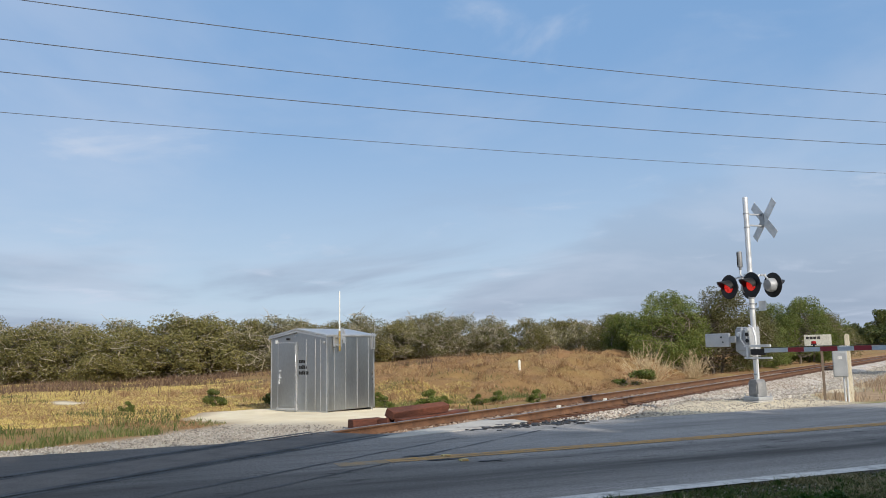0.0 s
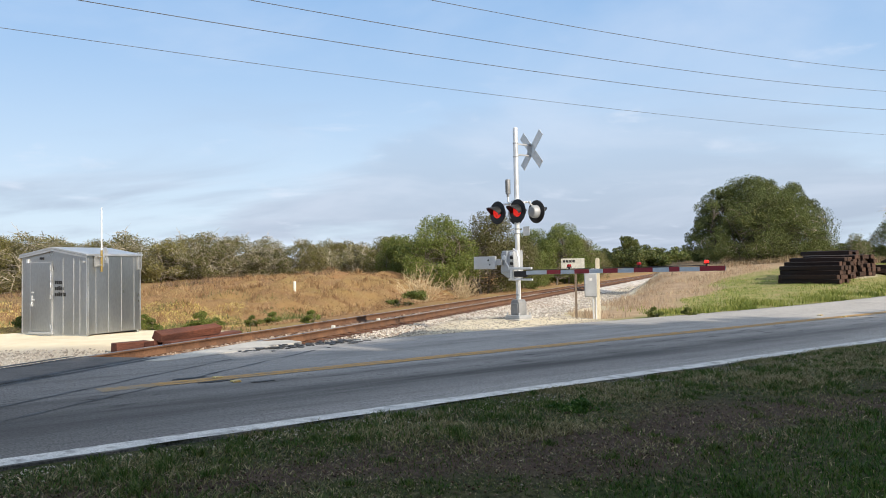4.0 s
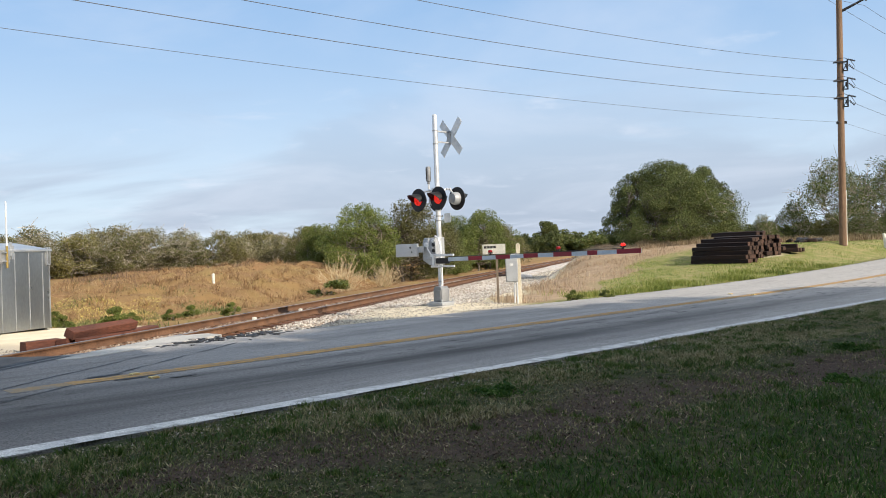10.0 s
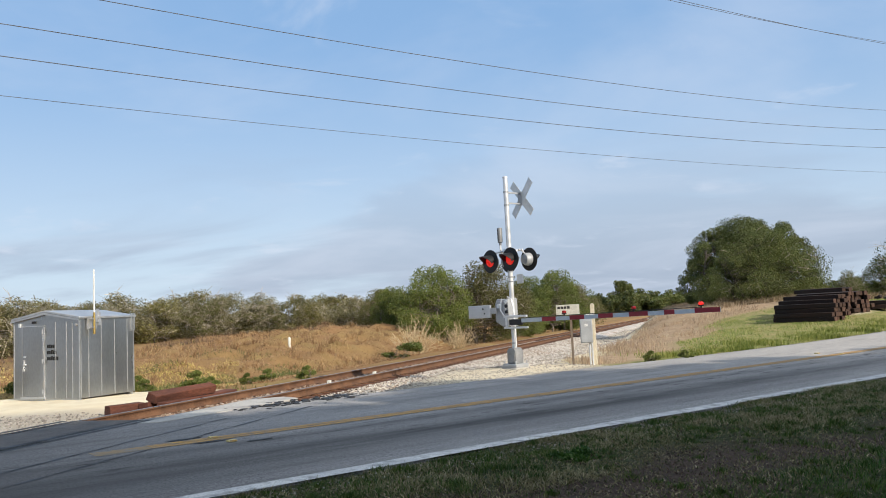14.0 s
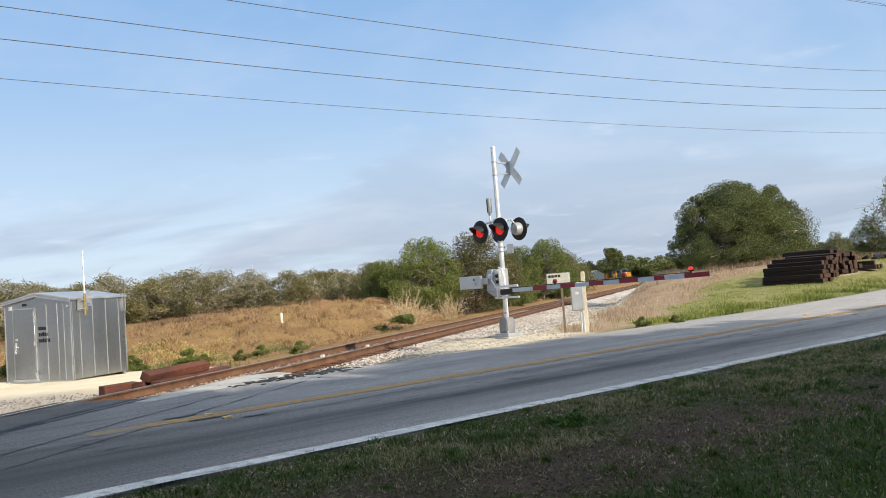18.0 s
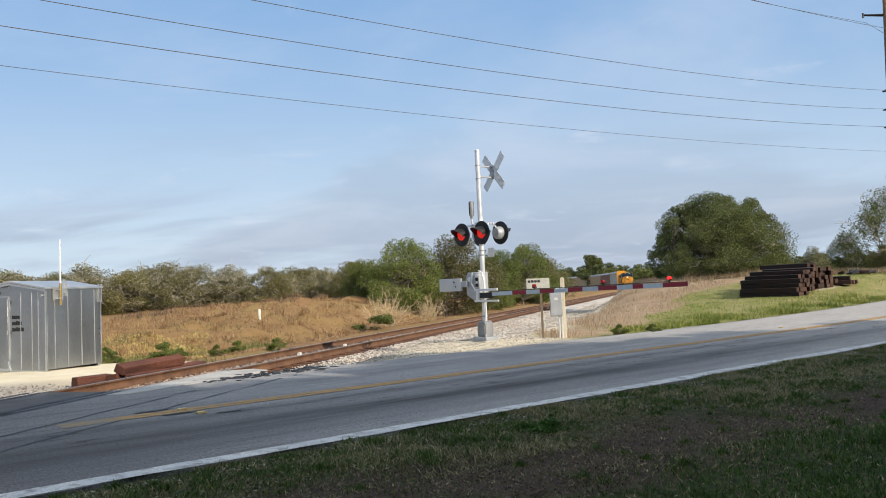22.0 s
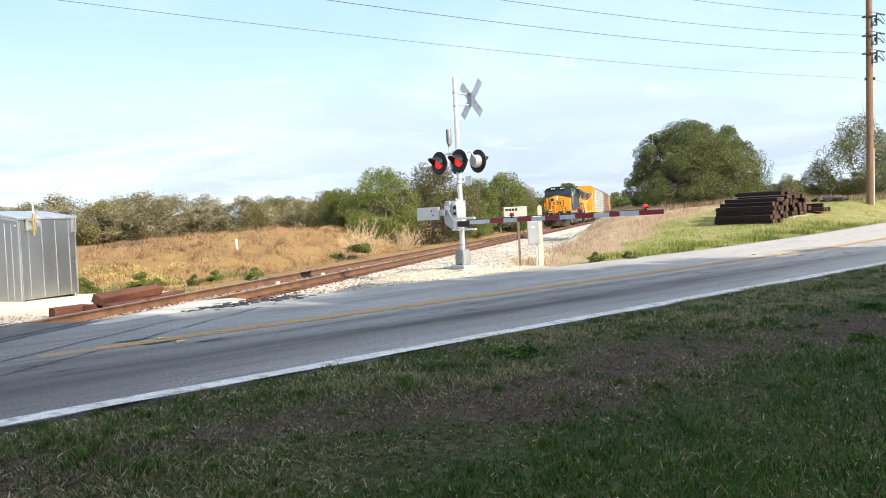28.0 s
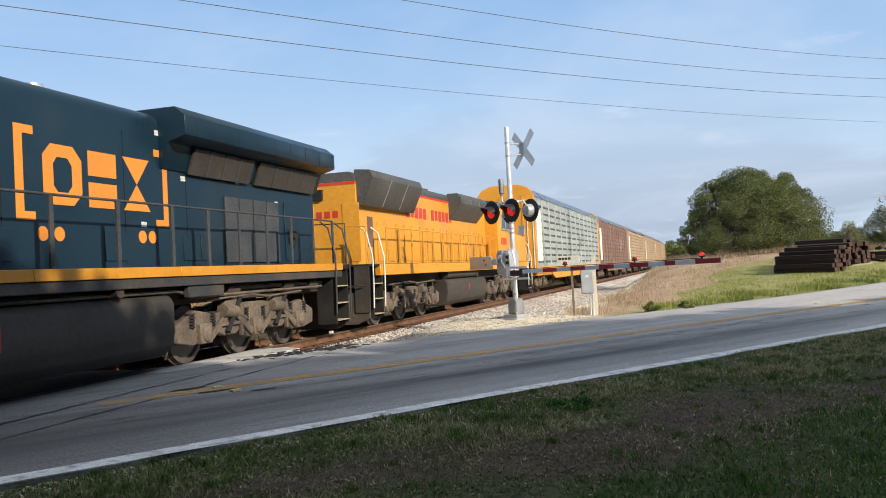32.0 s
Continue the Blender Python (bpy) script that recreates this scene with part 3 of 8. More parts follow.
def ground_material():
    m = bpy.data.materials.new("open_ground")
    m.use_nodes = True
    nt = m.node_tree
    bs = nt.nodes["Principled BSDF"]
    bs.inputs["Roughness"].default_value, bs.inputs["Specular IOR Level"].default_value = 0.95, 0.15
    at = nt.nodes.new("ShaderNodeAttribute")
    at.attribute_name = "zone"
    sep = nt.nodes.new("ShaderNodeSeparateColor")
    nt.links.new(at.outputs["Color"], sep.inputs[0])
    tc = nt.nodes.new("ShaderNodeTexCoord")

    def noisy(scale, detail=5):
        n = nt.nodes.new("ShaderNodeTexNoise")
        n.inputs["Scale"].default_value, n.inputs["Detail"].default_value = scale, detail
        nt.links.new(tc.outputs["Object"], n.inputs["Vector"])
        r = nt.nodes.new("ShaderNodeMapRange")
        r.inputs["From Min"].default_value, r.inputs["From Max"].default_value = 0.32, 0.68
        nt.links.new(n.outputs["Fac"], r.inputs["Value"])
        return r.outputs[0]

    def mixed(fac, a, b):
        mx = nt.nodes.new("ShaderNodeMix")
        mx.data_type = "RGBA"
        for k, v in (("Factor", fac), ("A", a), ("B", b)):
            if isinstance(v, tuple):
                mx.inputs[k].default_value = (*v, 1)
            else:
                nt.links.new(v, mx.inputs[k])
        return mx.outputs["Result"]

    big, mid, fine = noisy(0.35), noisy(2.2, 8), noisy(60.0, 6)
    crumb = noisy(15.0, 8)
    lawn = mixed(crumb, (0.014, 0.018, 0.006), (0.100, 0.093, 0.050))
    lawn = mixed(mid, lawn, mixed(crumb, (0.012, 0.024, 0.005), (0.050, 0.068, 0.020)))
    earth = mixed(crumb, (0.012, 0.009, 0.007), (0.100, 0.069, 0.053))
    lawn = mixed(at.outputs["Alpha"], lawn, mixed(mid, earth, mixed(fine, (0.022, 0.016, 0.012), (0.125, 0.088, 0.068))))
    # lawn past the road: other grass than the verge, sunlit brightness in its colour
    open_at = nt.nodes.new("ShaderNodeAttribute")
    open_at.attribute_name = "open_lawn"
    sunlit_meadow = mixed(mid, mixed(fine, (0.13, 0.165, 0.040), (0.23, 0.250, 0.070)), mixed(fine, (0.26, 0.21, 0.10), (0.40, 0.33, 0.17)))
    lawn = mixed(open_at.outputs["Fac"], lawn, sunlit_meadow)
    dry = mixed(mid, (0.30, 0.175, 0.085), (0.22, 0.120, 0.060))
    dry = mixed(big, dry, mixed(fine, (0.36, 0.25, 0.105), (0.20, 0.14, 0.055)))
    dry = mixed(sep.outputs["Green"], dry, mixed(mid, (0.50, 0.38, 0.26), (0.36, 0.255, 0.17)))
    bare = mixed(fine, (0.30, 0.265, 0.215), (0.54, 0.49, 0.41))
    bare = mixed(sep.outputs["Green"], bare, mixed(mid, (0.74, 0.635, 0.445), (0.82, 0.735, 0.55)))
    col = mixed(sep.outputs["Red"], lawn, dry)
    soft = nt.nodes.new("ShaderNodeMath")
    soft.operation, soft.use_clamp = "MULTIPLY_ADD", True
    nt.links.new(sep.outputs["Blue"], soft.inputs[0])
    soft.inputs[1].default_value, soft.inputs[2].default_value = 1.0, 0.0
    col = mixed(soft.outputs[0], col, bare)
    nt.links.new(col, bs.inputs["Base Color"])
    bp = nt.nodes.new("ShaderNodeBump")
    bp.inputs["Strength"].default_value, bp.inputs["Distance"].default_value = 0.5, 0.012
    nt.links.new(fine, bp.inputs["Height"])
    nt.links.new(bp.outputs[0], bs.inputs["Normal"])
    return m


def spaced(lo, hi, step, out):
    mid = list(np.arange(lo, hi + 1e-6, step))
    a, s = [], step
    p = hi
    while p < out:
        s *= 1.22
        p += s
        a.append(p)
    b, s = [], step
    p = lo
    while p > -out:
        s *= 1.22
        p -= s
        b.append(p)
    return np.array(b[::-1] + mid + a)


def build_ground():
    gx, gy = spaced(-44, 26, 0.42, 3200), spaced(0, 62, 0.42, 3200)
    X, Y = np.meshgrid(gx, gy)
    Z = ground_z(X, Y)
    nx, ny = len(gx), len(gy)
    idx = np.arange(nx * ny).reshape(ny, nx)
    F = np.stack([idx[:-1, :-1], idx[:-1, 1:], idx[1:, 1:], idx[1:, :-1]], -1).reshape(-1, 4)
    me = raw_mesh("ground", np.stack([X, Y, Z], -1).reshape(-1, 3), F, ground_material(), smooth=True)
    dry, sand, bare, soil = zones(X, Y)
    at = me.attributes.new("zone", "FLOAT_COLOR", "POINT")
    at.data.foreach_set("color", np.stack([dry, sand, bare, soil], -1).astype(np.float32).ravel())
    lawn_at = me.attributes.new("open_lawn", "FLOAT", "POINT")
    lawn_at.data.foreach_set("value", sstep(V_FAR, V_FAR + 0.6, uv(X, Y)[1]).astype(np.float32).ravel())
    tagged(new("ground", me), "uneven ground of mown verge, dry grass and pale gravel", "ground", kind="structure")


build_ground()


# ---- road ----
def strip(name, us, v0, v1, lift, material, ragged=0.0, thick=0.0, parent=None, kind="structure", label="", category=""):
    """A band along the road between two offsets from its near side."""
    us = np.asarray(us, float)
    rng = np.random.RandomState(int(abs(v0 * 100)) + len(us))
    vs, fs = [], []
    for i, u in enumerate(us):
        for v in (v0, v1):
            w = v + (rng.rand() - 0.5) * ragged
            x, y = xy(u, w)
            vs.append((x, y, float(road_z(u)) + lift))
    n = len(us)
    fs = [(2 * i, 2 * i + 2, 2 * i + 3, 2 * i + 1) for i in range(n - 1)]
    if thick:
        k = len(vs)                                    # the sides have corners of their own, so that the edge is sharp
        vs += vs + [(x, y, z - thick) for x, y, z in vs]
        fs += [(k + 2 * i, 2 * k + 2 * i, 2 * k + 2 * i + 2, k + 2 * i + 2) for i in range(n - 1)] + [(k + 2 * i + 1, k + 2 * i + 3, 2 * k + 2 * i + 3, 2 * k + 2 * i + 1) for i in range(n - 1)]
    ob = new(name, raw_mesh(name, vs, fs, material))
    ob.parent = parent
    if not parent:
        tagged(ob, label, category, kind=kind)
    return ob


US = np.concatenate([np.arange(-60, 0, 3.0), np.arange(0, 60, 0.5), np.arange(60, 420, 8.0)])


def worn_asphalt():
    """The asphalt with streaks along the lanes, darker oily bands and polished flecks; its dark end by the crossing
    holds painted shade.
    """
    nt = ASPHALT.node_tree
    bs = nt.nodes["Principled BSDF"]
    col = bs.inputs["Base Color"].links[0].from_socket
    tc = nt.nodes.new("ShaderNodeTexCoord")

    def along(vec):
        d = nt.nodes.new("ShaderNodeVectorMath")
        d.operation = "DOT_PRODUCT"
        nt.links.new(tc.outputs["Object"], d.inputs[0])
        d.inputs[1].default_value = vec
        return d.outputs["Value"]

    def maths(op, a, b):
        m = nt.nodes.new("ShaderNodeMath")
        m.operation = op
        for k, v in enumerate((a, b)):
            if isinstance(v, float):
                m.inputs[k].default_value = v
            elif v is not None:
                nt.links.new(v, m.inputs[k])
        return m.outputs[0]

    def ranged(src, lo, hi, a, b):
        r = nt.nodes.new("ShaderNodeMapRange")
        r.interpolation_type = "SMOOTHSTEP"
        for k, v in (("From Min", lo), ("From Max", hi), ("To Min", a), ("To Max", b)):
            r.inputs[k].default_value = v
        nt.links.new(src, r.inputs["Value"])
        return r.outputs[0]

    def darken(fac, tone):
        mix = nt.nodes.new("ShaderNodeMix")
        mix.data_type = "RGBA"
        nt.links.new(fac, mix.inputs["Factor"])
        nt.links.new(col, mix.inputs["A"])
        mix.inputs["B"].default_value = (*tone, 1)
        return mix.outputs["Result"]

    across, down = along((-RY, RX, 0)), along((RX, RY, 0))

    def streaks(ka, kd, detail=6):
        c = nt.nodes.new("ShaderNodeCombineXYZ")
        nt.links.new(maths("MULTIPLY", across, ka), c.inputs[0])
        nt.links.new(maths("MULTIPLY", down, kd), c.inputs[1])
        n = nt.nodes.new("ShaderNodeTexNoise")
        n.inputs["Scale"].default_value, n.inputs["Detail"].default_value, n.inputs["Roughness"].default_value = 1.0, detail, 0.6
        nt.links.new(c.outputs[0], n.inputs["Vector"])
        return n.outputs["Fac"]

    wide, thin, fleck = streaks(2.2, 0.22), streaks(9.0, 0.5), streaks(7.0, 1.3, 8)
    col = darken(ranged(wide, 0.45, 0.70, 0.0, 0.5), (0.145, 0.145, 0.147))
    col = darken(ranged(thin, 0.45, 0.66, 0.0, 0.45), (0.36, 0.35, 0.335))
    col = darken(ranged(thin, 0.50, 0.34, 0.0, 0.35), (0.12, 0.12, 0.12))
    def specks(scale, lo, hi, amount, tone):
        n = nt.nodes.new("ShaderNodeTexNoise")
        n.inputs["Scale"].default_value, n.inputs["Detail"].default_value = scale, 2
        nt.links.new(tc.outputs["Object"], n.inputs["Vector"])
        return darken(ranged(n.outputs["Fac"], lo, hi, 0.0, amount), tone)

    col = specks(26.0, 0.54, 0.66, 0.45, (0.40, 0.39, 0.375))
    col = specks(31.0, 0.46, 0.34, 0.50, (0.060, 0.060, 0.061))
    col = specks(62.0, 0.55, 0.68, 0.55, (0.60, 0.59, 0.57))
    col = specks(71.0, 0.45, 0.32, 0.60, (0.045, 0.045, 0.046))
    # paler and warmer with distance up the road
    far_pale = ranged(down, 9.0, 26.0, 0.0, 0.80)
    col = darken(maths("MULTIPLY", far_pale, ranged(fleck, 0.30, 0.62, 1.0, 0.62)), (0.50, 0.465, 0.425))
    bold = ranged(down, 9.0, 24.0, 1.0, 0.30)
    for centre, width, depth in ((8.95, 0.80, 0.92), (10.15, 0.45, 0.40), (12.7, 0.8, 0.18)):
        band = ranged(maths("ABSOLUTE", maths("SUBTRACT", across, float(centre)), None), 0.0, width, depth, 0.0)
        col = darken(maths("MULTIPLY", maths("MULTIPLY", band, bold), ranged(wide, 0.30, 0.62, 0.35, 1.0)), (0.070, 0.070, 0.072))
    col = darken(maths("MULTIPLY", ranged(maths("ABSOLUTE", maths("SUBTRACT", across, 9.1), None), 0.85, 1.6, 0.42, 0.0), maths("MULTIPLY", bold, ranged(thin, 0.30, 0.60, 0.6, 1.0))), (0.095, 0.095, 0.097))
    # towards the crossing: coarser dark asphalt, and tree shade painted into the colour
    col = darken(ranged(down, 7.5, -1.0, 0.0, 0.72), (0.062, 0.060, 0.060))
    worn = ranged(maths("ABSOLUTE", maths("SUBTRACT", across, 9.9), None), 0.3, 1.4, 1.0, 0.15)
    col = darken(maths("MULTIPLY", worn, ranged(fleck, 0.56, 0.67, 0.0, 0.85)), (0.055, 0.054, 0.055))
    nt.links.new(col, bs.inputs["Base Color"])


worn_asphalt()
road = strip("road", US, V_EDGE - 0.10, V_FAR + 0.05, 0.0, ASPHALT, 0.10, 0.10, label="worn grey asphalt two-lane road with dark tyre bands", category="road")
strip("edge_line", US, V_EDGE - 0.095, V_EDGE + 0.165, 0.004, WHITE_PAINT, 0.03, parent=road)
strip("edge_line", np.arange(19, 420, 1.5), V_FAR - 0.10, V_FAR + 0.03, 0.004, FADED_PAINT, 0.03, parent=road)
strip("faded_centre_line", np.concatenate([np.arange(2.9, 60, 0.5), np.arange(60, 420, 8)]), V_MID - 0.17, V_MID + 0.175, 0.003, FADED_YELLOW, 0.05, parent=road)
for off in (-0.165, 0.005):
    strip("centre_line", np.concatenate([np.arange(3.6, 60, 0.5), np.arange(60, 420, 8)]), V_MID + off, V_MID + off + 0.155, 0.006, YELLOW_PAINT, 0.035, parent=road)


def along_track(name, ys, d0, d1, lift, material, ragged=0.0, parent=None, seed=3):
    rng = np.random.RandomState(seed)
    vs = []
    for y in ys:
        x = float(track_x(y))
        for d in (d0, d1):
            vs.append((x + d + (rng.rand() - 0.5) * ragged, y, lift))
    fs = [(2 * i, 2 * i + 2, 2 * i + 3, 2 * i + 1) for i in range(len(ys) - 1)]
    ob = new(name, raw_mesh(name, vs, fs, material))
    ob.parent = parent
    return ob


YC = np.arange(-2.2, 12.4, 0.4)
along_track("tar_seam", np.arange(2, 12.5, 0.3), 2.22, 2.27, 0.004, TAR, 0.05, road, 5)
along_track("tar_seam", np.arange(0, 14.0, 0.3), 2.98, 3.02, 0.004, TAR, 0.05, road, 6)
# a darker strip between the rails across the road
PANEL = mat("dark_crossing_panel", (0.085, 0.080, 0.077), (0.165, 0.155, 0.148), 2.5, 0.9, bump=0.4, fine=20, grain=0.4)
along_track("crossing_panel", YC, -0.545, 0.545, 0.0045, PANEL, 0.03, road, 9)
for rail_d in (-0.7525, 0.7525):
    along_track("flangeway", YC, rail_d - 0.20, rail_d - 0.036, 0.004, TAR, 0.02, road, 7)
    along_track("flangeway", YC, rail_d + 0.036, rail_d + 0.16, 0.004, TAR, 0.02, road, 8)


def apron():
    """Pale concrete beside the rail where the asphalt ends."""
    mb = MB()
    mb.prism([(-8.60, 11.7), (-8.25, 11.8), (-7.95, 12.9), (-7.70, 14.2), (-7.55, 15.3), (-8.0, 15.6), (-8.58, 15.2)], -0.08, 0.012, "z")
    part("concrete_apron", mb, CONCRETE, road, "pale dusty concrete apron", bevel=0.008)


apron()
def tar_crumbs():
    """Crumbled black asphalt along the broken end of the road."""
    rng = random.Random(14)
    mb = MB()
    for _ in range(150):
        f = rng.random()
        x = -7.75 + 1.15 * f + rng.gauss(0, 0.22)
        y = 13.6 + 1.9 * f + rng.gauss(0, 0.22)
        r = rng.uniform(0.02, 0.075)
        n = rng.randint(5, 7)
        mb.prism([(x + r * rng.uniform(0.6, 1.4) * math.cos(6.283 * k / n), y + r * rng.uniform(0.6, 1.4) * math.sin(6.283 * k / n)) for k in range(n)], 0.0, rng.uniform(0.008, 0.02), "z")
    part("tar_crumbs", mb, TAR, road, "crumbled black asphalt", smooth=False)["kind"] = "stuff"


tar_crumbs()


MARKER_YELLOW = mat("yellowed_marker", (0.52, 0.40, 0.14), (0.66, 0.54, 0.24), 9, 0.6, bump=0.05)


def road_marker(x, y):
    t = thing("road_marker", pose(x, y, 0.004, 0, 0, -36), "low yellowish raised reflective pavement marker", "road marker", "pavement markers")
    part("housing", MB().prism([(-0.07, 0), (0.07, 0), (0.04, 0.022), (-0.04, 0.022)], -0.055, 0.055), MARKER_YELLOW, t, bevel=0.004)
    part("reflector", MB().prism([(0.042, 0.004), (0.066, 0.004), (0.044, 0.020)], -0.045, 0.045), YELLOW_PAINT, t)


def oil_spots():
    rng = random.Random(23)
    for x, y, r in ((-6.62, 9.92, 0.14), (-6.05, 9.72, 0.13), (-5.42, 9.86, 0.10)):
        pts = []
        for k in range(12):
            a = 6.283 * k / 12
            p, q = r * rng.uniform(0.7, 1.3) * math.cos(a) * 1.7, r * rng.uniform(0.7, 1.3) * math.sin(a) * 0.5
            pts.append((x + RX * p - RY * q, y + RY * p + RX * q))
        part("oil_spot", MB().prism(pts, 0.0062, 0.0085, "z"), TAR, road, smooth=False)


oil_spots()
road_marker(-6.22, 10.05)
road_marker(-5.76, 9.74)
road_marker(3.1, 23.9)
road_marker(3.6, 23.3)


# ---- railway ----
def sweep(prof, ys, dx=0.0, dz=0.0):
    """An outline (across, up) drawn along the track."""
    n, vs, fs = len(prof), [], []
    for y in ys:
        x, z = float(track_x(y)), float(track_z(y))
        vs += [(x + dx + a, y, z + dz + b) for a, b in prof]
    for k in range(len(ys) - 1):
        fs += [(k * n + i, k * n + (i + 1) % n, (k + 1) * n + (i + 1) % n, (k + 1) * n + i) for i in range(n)]
    return vs, fs


Y_RAIL = np.concatenate([np.arange(-60, 60, 2.0), np.arange(60, 700, 6.0)])
railway = thing("railway_track", pose(0, 0, 0), "single railway track of rusty rails on wooden ties", "railway track", kind="structure")
foot = [(-0.07, -0.172), (0.07, -0.172), (0.07, -0.16), (0.012, -0.145), (0.010, -0.045), (0.034, -0.038), (0.034, -0.010), (-0.034, -0.010), (-0.034, -0.038), (-0.010, -0.045), (-0.012, -0.145), (-0.07, -0.16)]
head = [(-0.034, -0.010), (0.034, -0.010), (0.031, -0.002), (0.024, 0.0), (-0.024, 0.0), (-0.031, -0.002)]
for dx in (-0.7525, 0.7525):
    r = new("rail", raw_mesh("rail", *sweep(foot, Y_RAIL, dx), RAIL_RUST))
    r.parent = railway
    h = new("rail_head", raw_mesh("rail_head", *sweep(head, Y_RAIL, dx), RAIL_TOP))
    h.parent = r


def ballast_bed():
    rng = np.random.RandomState(4)
    ys = np.concatenate([np.arange(12.6, 70, 0.35), np.arange(70, 700, 3)])
    prof = [(-4.0, -1.05), (-3.1, -0.62), (-2.3, -0.36), (-1.75, -0.235), (-1.0, -0.235), (-0.3, -0.23), (0.3, -0.23), (1.0, -0.235), (1.75, -0.235), (2.4, -0.33), (3.2, -0.58), (4.0, -1.0)]
    n, vs, fs = len(prof), [], []
    for y in ys:
        x, z = float(track_x(y)), float(track_z(y))
        for a, b in prof:
            j = 0.03 if abs(a) < 2 else 0.10
            vs.append((x + a + rng.randn() * j, y, z + b + rng.randn() * j * 0.35))
    for k in range(len(ys) - 1):
        fs += [(k * n + i, k * n + i + 1, (k + 1) * n + i + 1, (k + 1) * n + i) for i in range(n - 1)]
    ob = new("ballast_bed", raw_mesh("ballast_bed", vs, fs, BALLAST, smooth=True))
    ob.parent = railway


ballast_bed()


def track_ties():
    rng = random.Random(17)
    me = mesh_of("tie", MB().box(-1.30, 1.30, -0.115, 0.115, -0.17, 0.0), TIE_WOOD, 0.012)
    plate = mesh_of("tie_plate", MB().box(-0.18, 0.18, -0.095, 0.095, 0.0, 0.016), RAIL_RUST)
    y = 12.9
    for k in range(298):
        x, z = float(track_x(y)), float(track_z(y))
        ob = new("tie", me)
        ob.parent = railway
        ob.matrix_basis = pose(x + rng.uniform(-0.05, 0.05), y, z - 0.188, 0, rng.uniform(-0.4, 0.4), rng.uniform(-1.2, 1.2))
        if k < 70:
            for dx in (-0.7525, 0.7525):
                p = new("tie_plate", plate)
                p.parent, p.matrix_basis = ob, pose(dx, 0, 0)
        y += 0.51 + rng.uniform(-0.02, 0.02)
    for x, yy in ((-9.06, 20.0), (-8.93, 22.9)):
        part("rail_clip", MB().box(x + 0.03, x + 0.10, yy, yy + 0.12, -0.15, -0.02), POST_WHITE, railway, "white painted rail clip")


track_ties()


def rock_mesh(rng, name, count, place, size, material):
    """Many small angular stones in one mesh."""
    base = np.array([(1, 0, 0), (-1, 0, 0), (0, 1, 0), (0, -1, 0), (0, 0, 1), (0, 0, -1)], float)
    fs = np.array([(0, 2, 4), (2, 1, 4), (1, 3, 4), (3, 0, 4), (2, 0, 5), (1, 2, 5), (3, 1, 5), (0, 3, 5)])
    P = place(count)
    count = len(P)
    R = rng.uniform(0.6, 1.3, (count, 6, 1)) * size * rng.uniform(0.5, 1.4, (count, 1, 1))
    th = rng.uniform(0, 6.28, count)
    V = base[None] * R
    V[..., 2] *= 0.7
    c, s = np.cos(th)[:, None], np.sin(th)[:, None]
    V = np.stack([V[..., 0] * c - V[..., 1] * s, V[..., 0] * s + V[..., 1] * c, V[..., 2]], -1) + P[:, None]
    F = (fs[None] + (np.arange(count) * 6)[:, None, None]).reshape(-1, 3)
    return raw_mesh(name, V.reshape(-1, 3), F, material)


PATH_STONE = leaf_mat("path_stone", (0.20, 0.175, 0.15), (0.36, 0.325, 0.285), (0.58, 0.54, 0.48), rough=0.95, trans=0.0)
STONE_MIX = leaf_mat("stone_mix", (0.25, 0.205, 0.165), (0.44, 0.39, 0.335), (0.66, 0.615, 0.55), rough=0.95, trans=0.0)


def stones():
    rng = np.random.RandomState(11)

    def shoulder(n):
        y = 13 + 45 * rng.rand(n) ** 1.5
        side = np.where(rng.rand(n) < 0.75, 1, -1)
        a = rng.uniform(1.25, 3.6, n)
        z = np.interp(a, [0, 1.75, 2.4, 3.2, 4], [-0.205, -0.215, -0.33, -0.58, -1.0])
        return np.stack([track_x(y) + side * a, y, track_z(y) + z + 0.02], -1)

    def between(n):
        y = 13 + 40 * rng.rand(n) ** 1.5
        a = rng.uniform(-0.7, 0.7, n)
        return np.stack([track_x(y) + a, y, track_z(y) - 0.19 + 0 * y], -1)

    def pad(n):
        x, y = rng.uniform(-8.0, 0.5, n), rng.uniform(13, 27, n)
        k = zones(x, y)[2] > 0.4 + 0.5 * rng.rand(n)
        x, y = x[k], y[k]
        return np.stack([x, y, ground_z(x, y) + 0.008], -1)

    def left(n):
        x, y = rng.uniform(-15.5, -10.8, n), rng.uniform(2, 17, n)
        z = zones(x, y)
        k = (z[2] > 0.3 + 0.6 * rng.rand(n)) & (z[1] < 0.3 * rng.rand(n))
        x, y = x[k], y[k]
        return np.stack([x, y, ground_z(x, y) + 0.008], -1)

    def path(n):
        y = 22 + 60 * rng.rand(n) ** 1.3
        x = track_x(y) + rng.uniform(2.2, 5.6, n)
        k = uv(x, y)[1] > V_FAR + 0.4
        x, y = x[k], y[k]
        return np.stack([x, y, np.maximum(ground_z(x, y), -9) + 0.012], -1)

    rusty = leaf_mat("rust_dusted_stone", (0.16, 0.10, 0.065), (0.30, 0.215, 0.155), (0.52, 0.44, 0.36), rough=0.95, trans=0.0)
    for nm, fn, n, s, m in (("ballast_stones", shoulder, 17000, 0.036, STONE_MIX), ("ballast_stones", between, 7000, 0.036, rusty), ("loose_gravel", pad, 15000, 0.017, STONE_MIX), ("loose_gravel", left, 9000, 0.026, PATH_STONE), ("loose_gravel", path, 9000, 0.045, PATH_STONE)):
        ob = new(nm, rock_mesh(rng, nm, n, fn, s, m))
        tagged(ob, "pale grey crushed stone scattered beside the track", "gravel", kind="stuff")


stones()


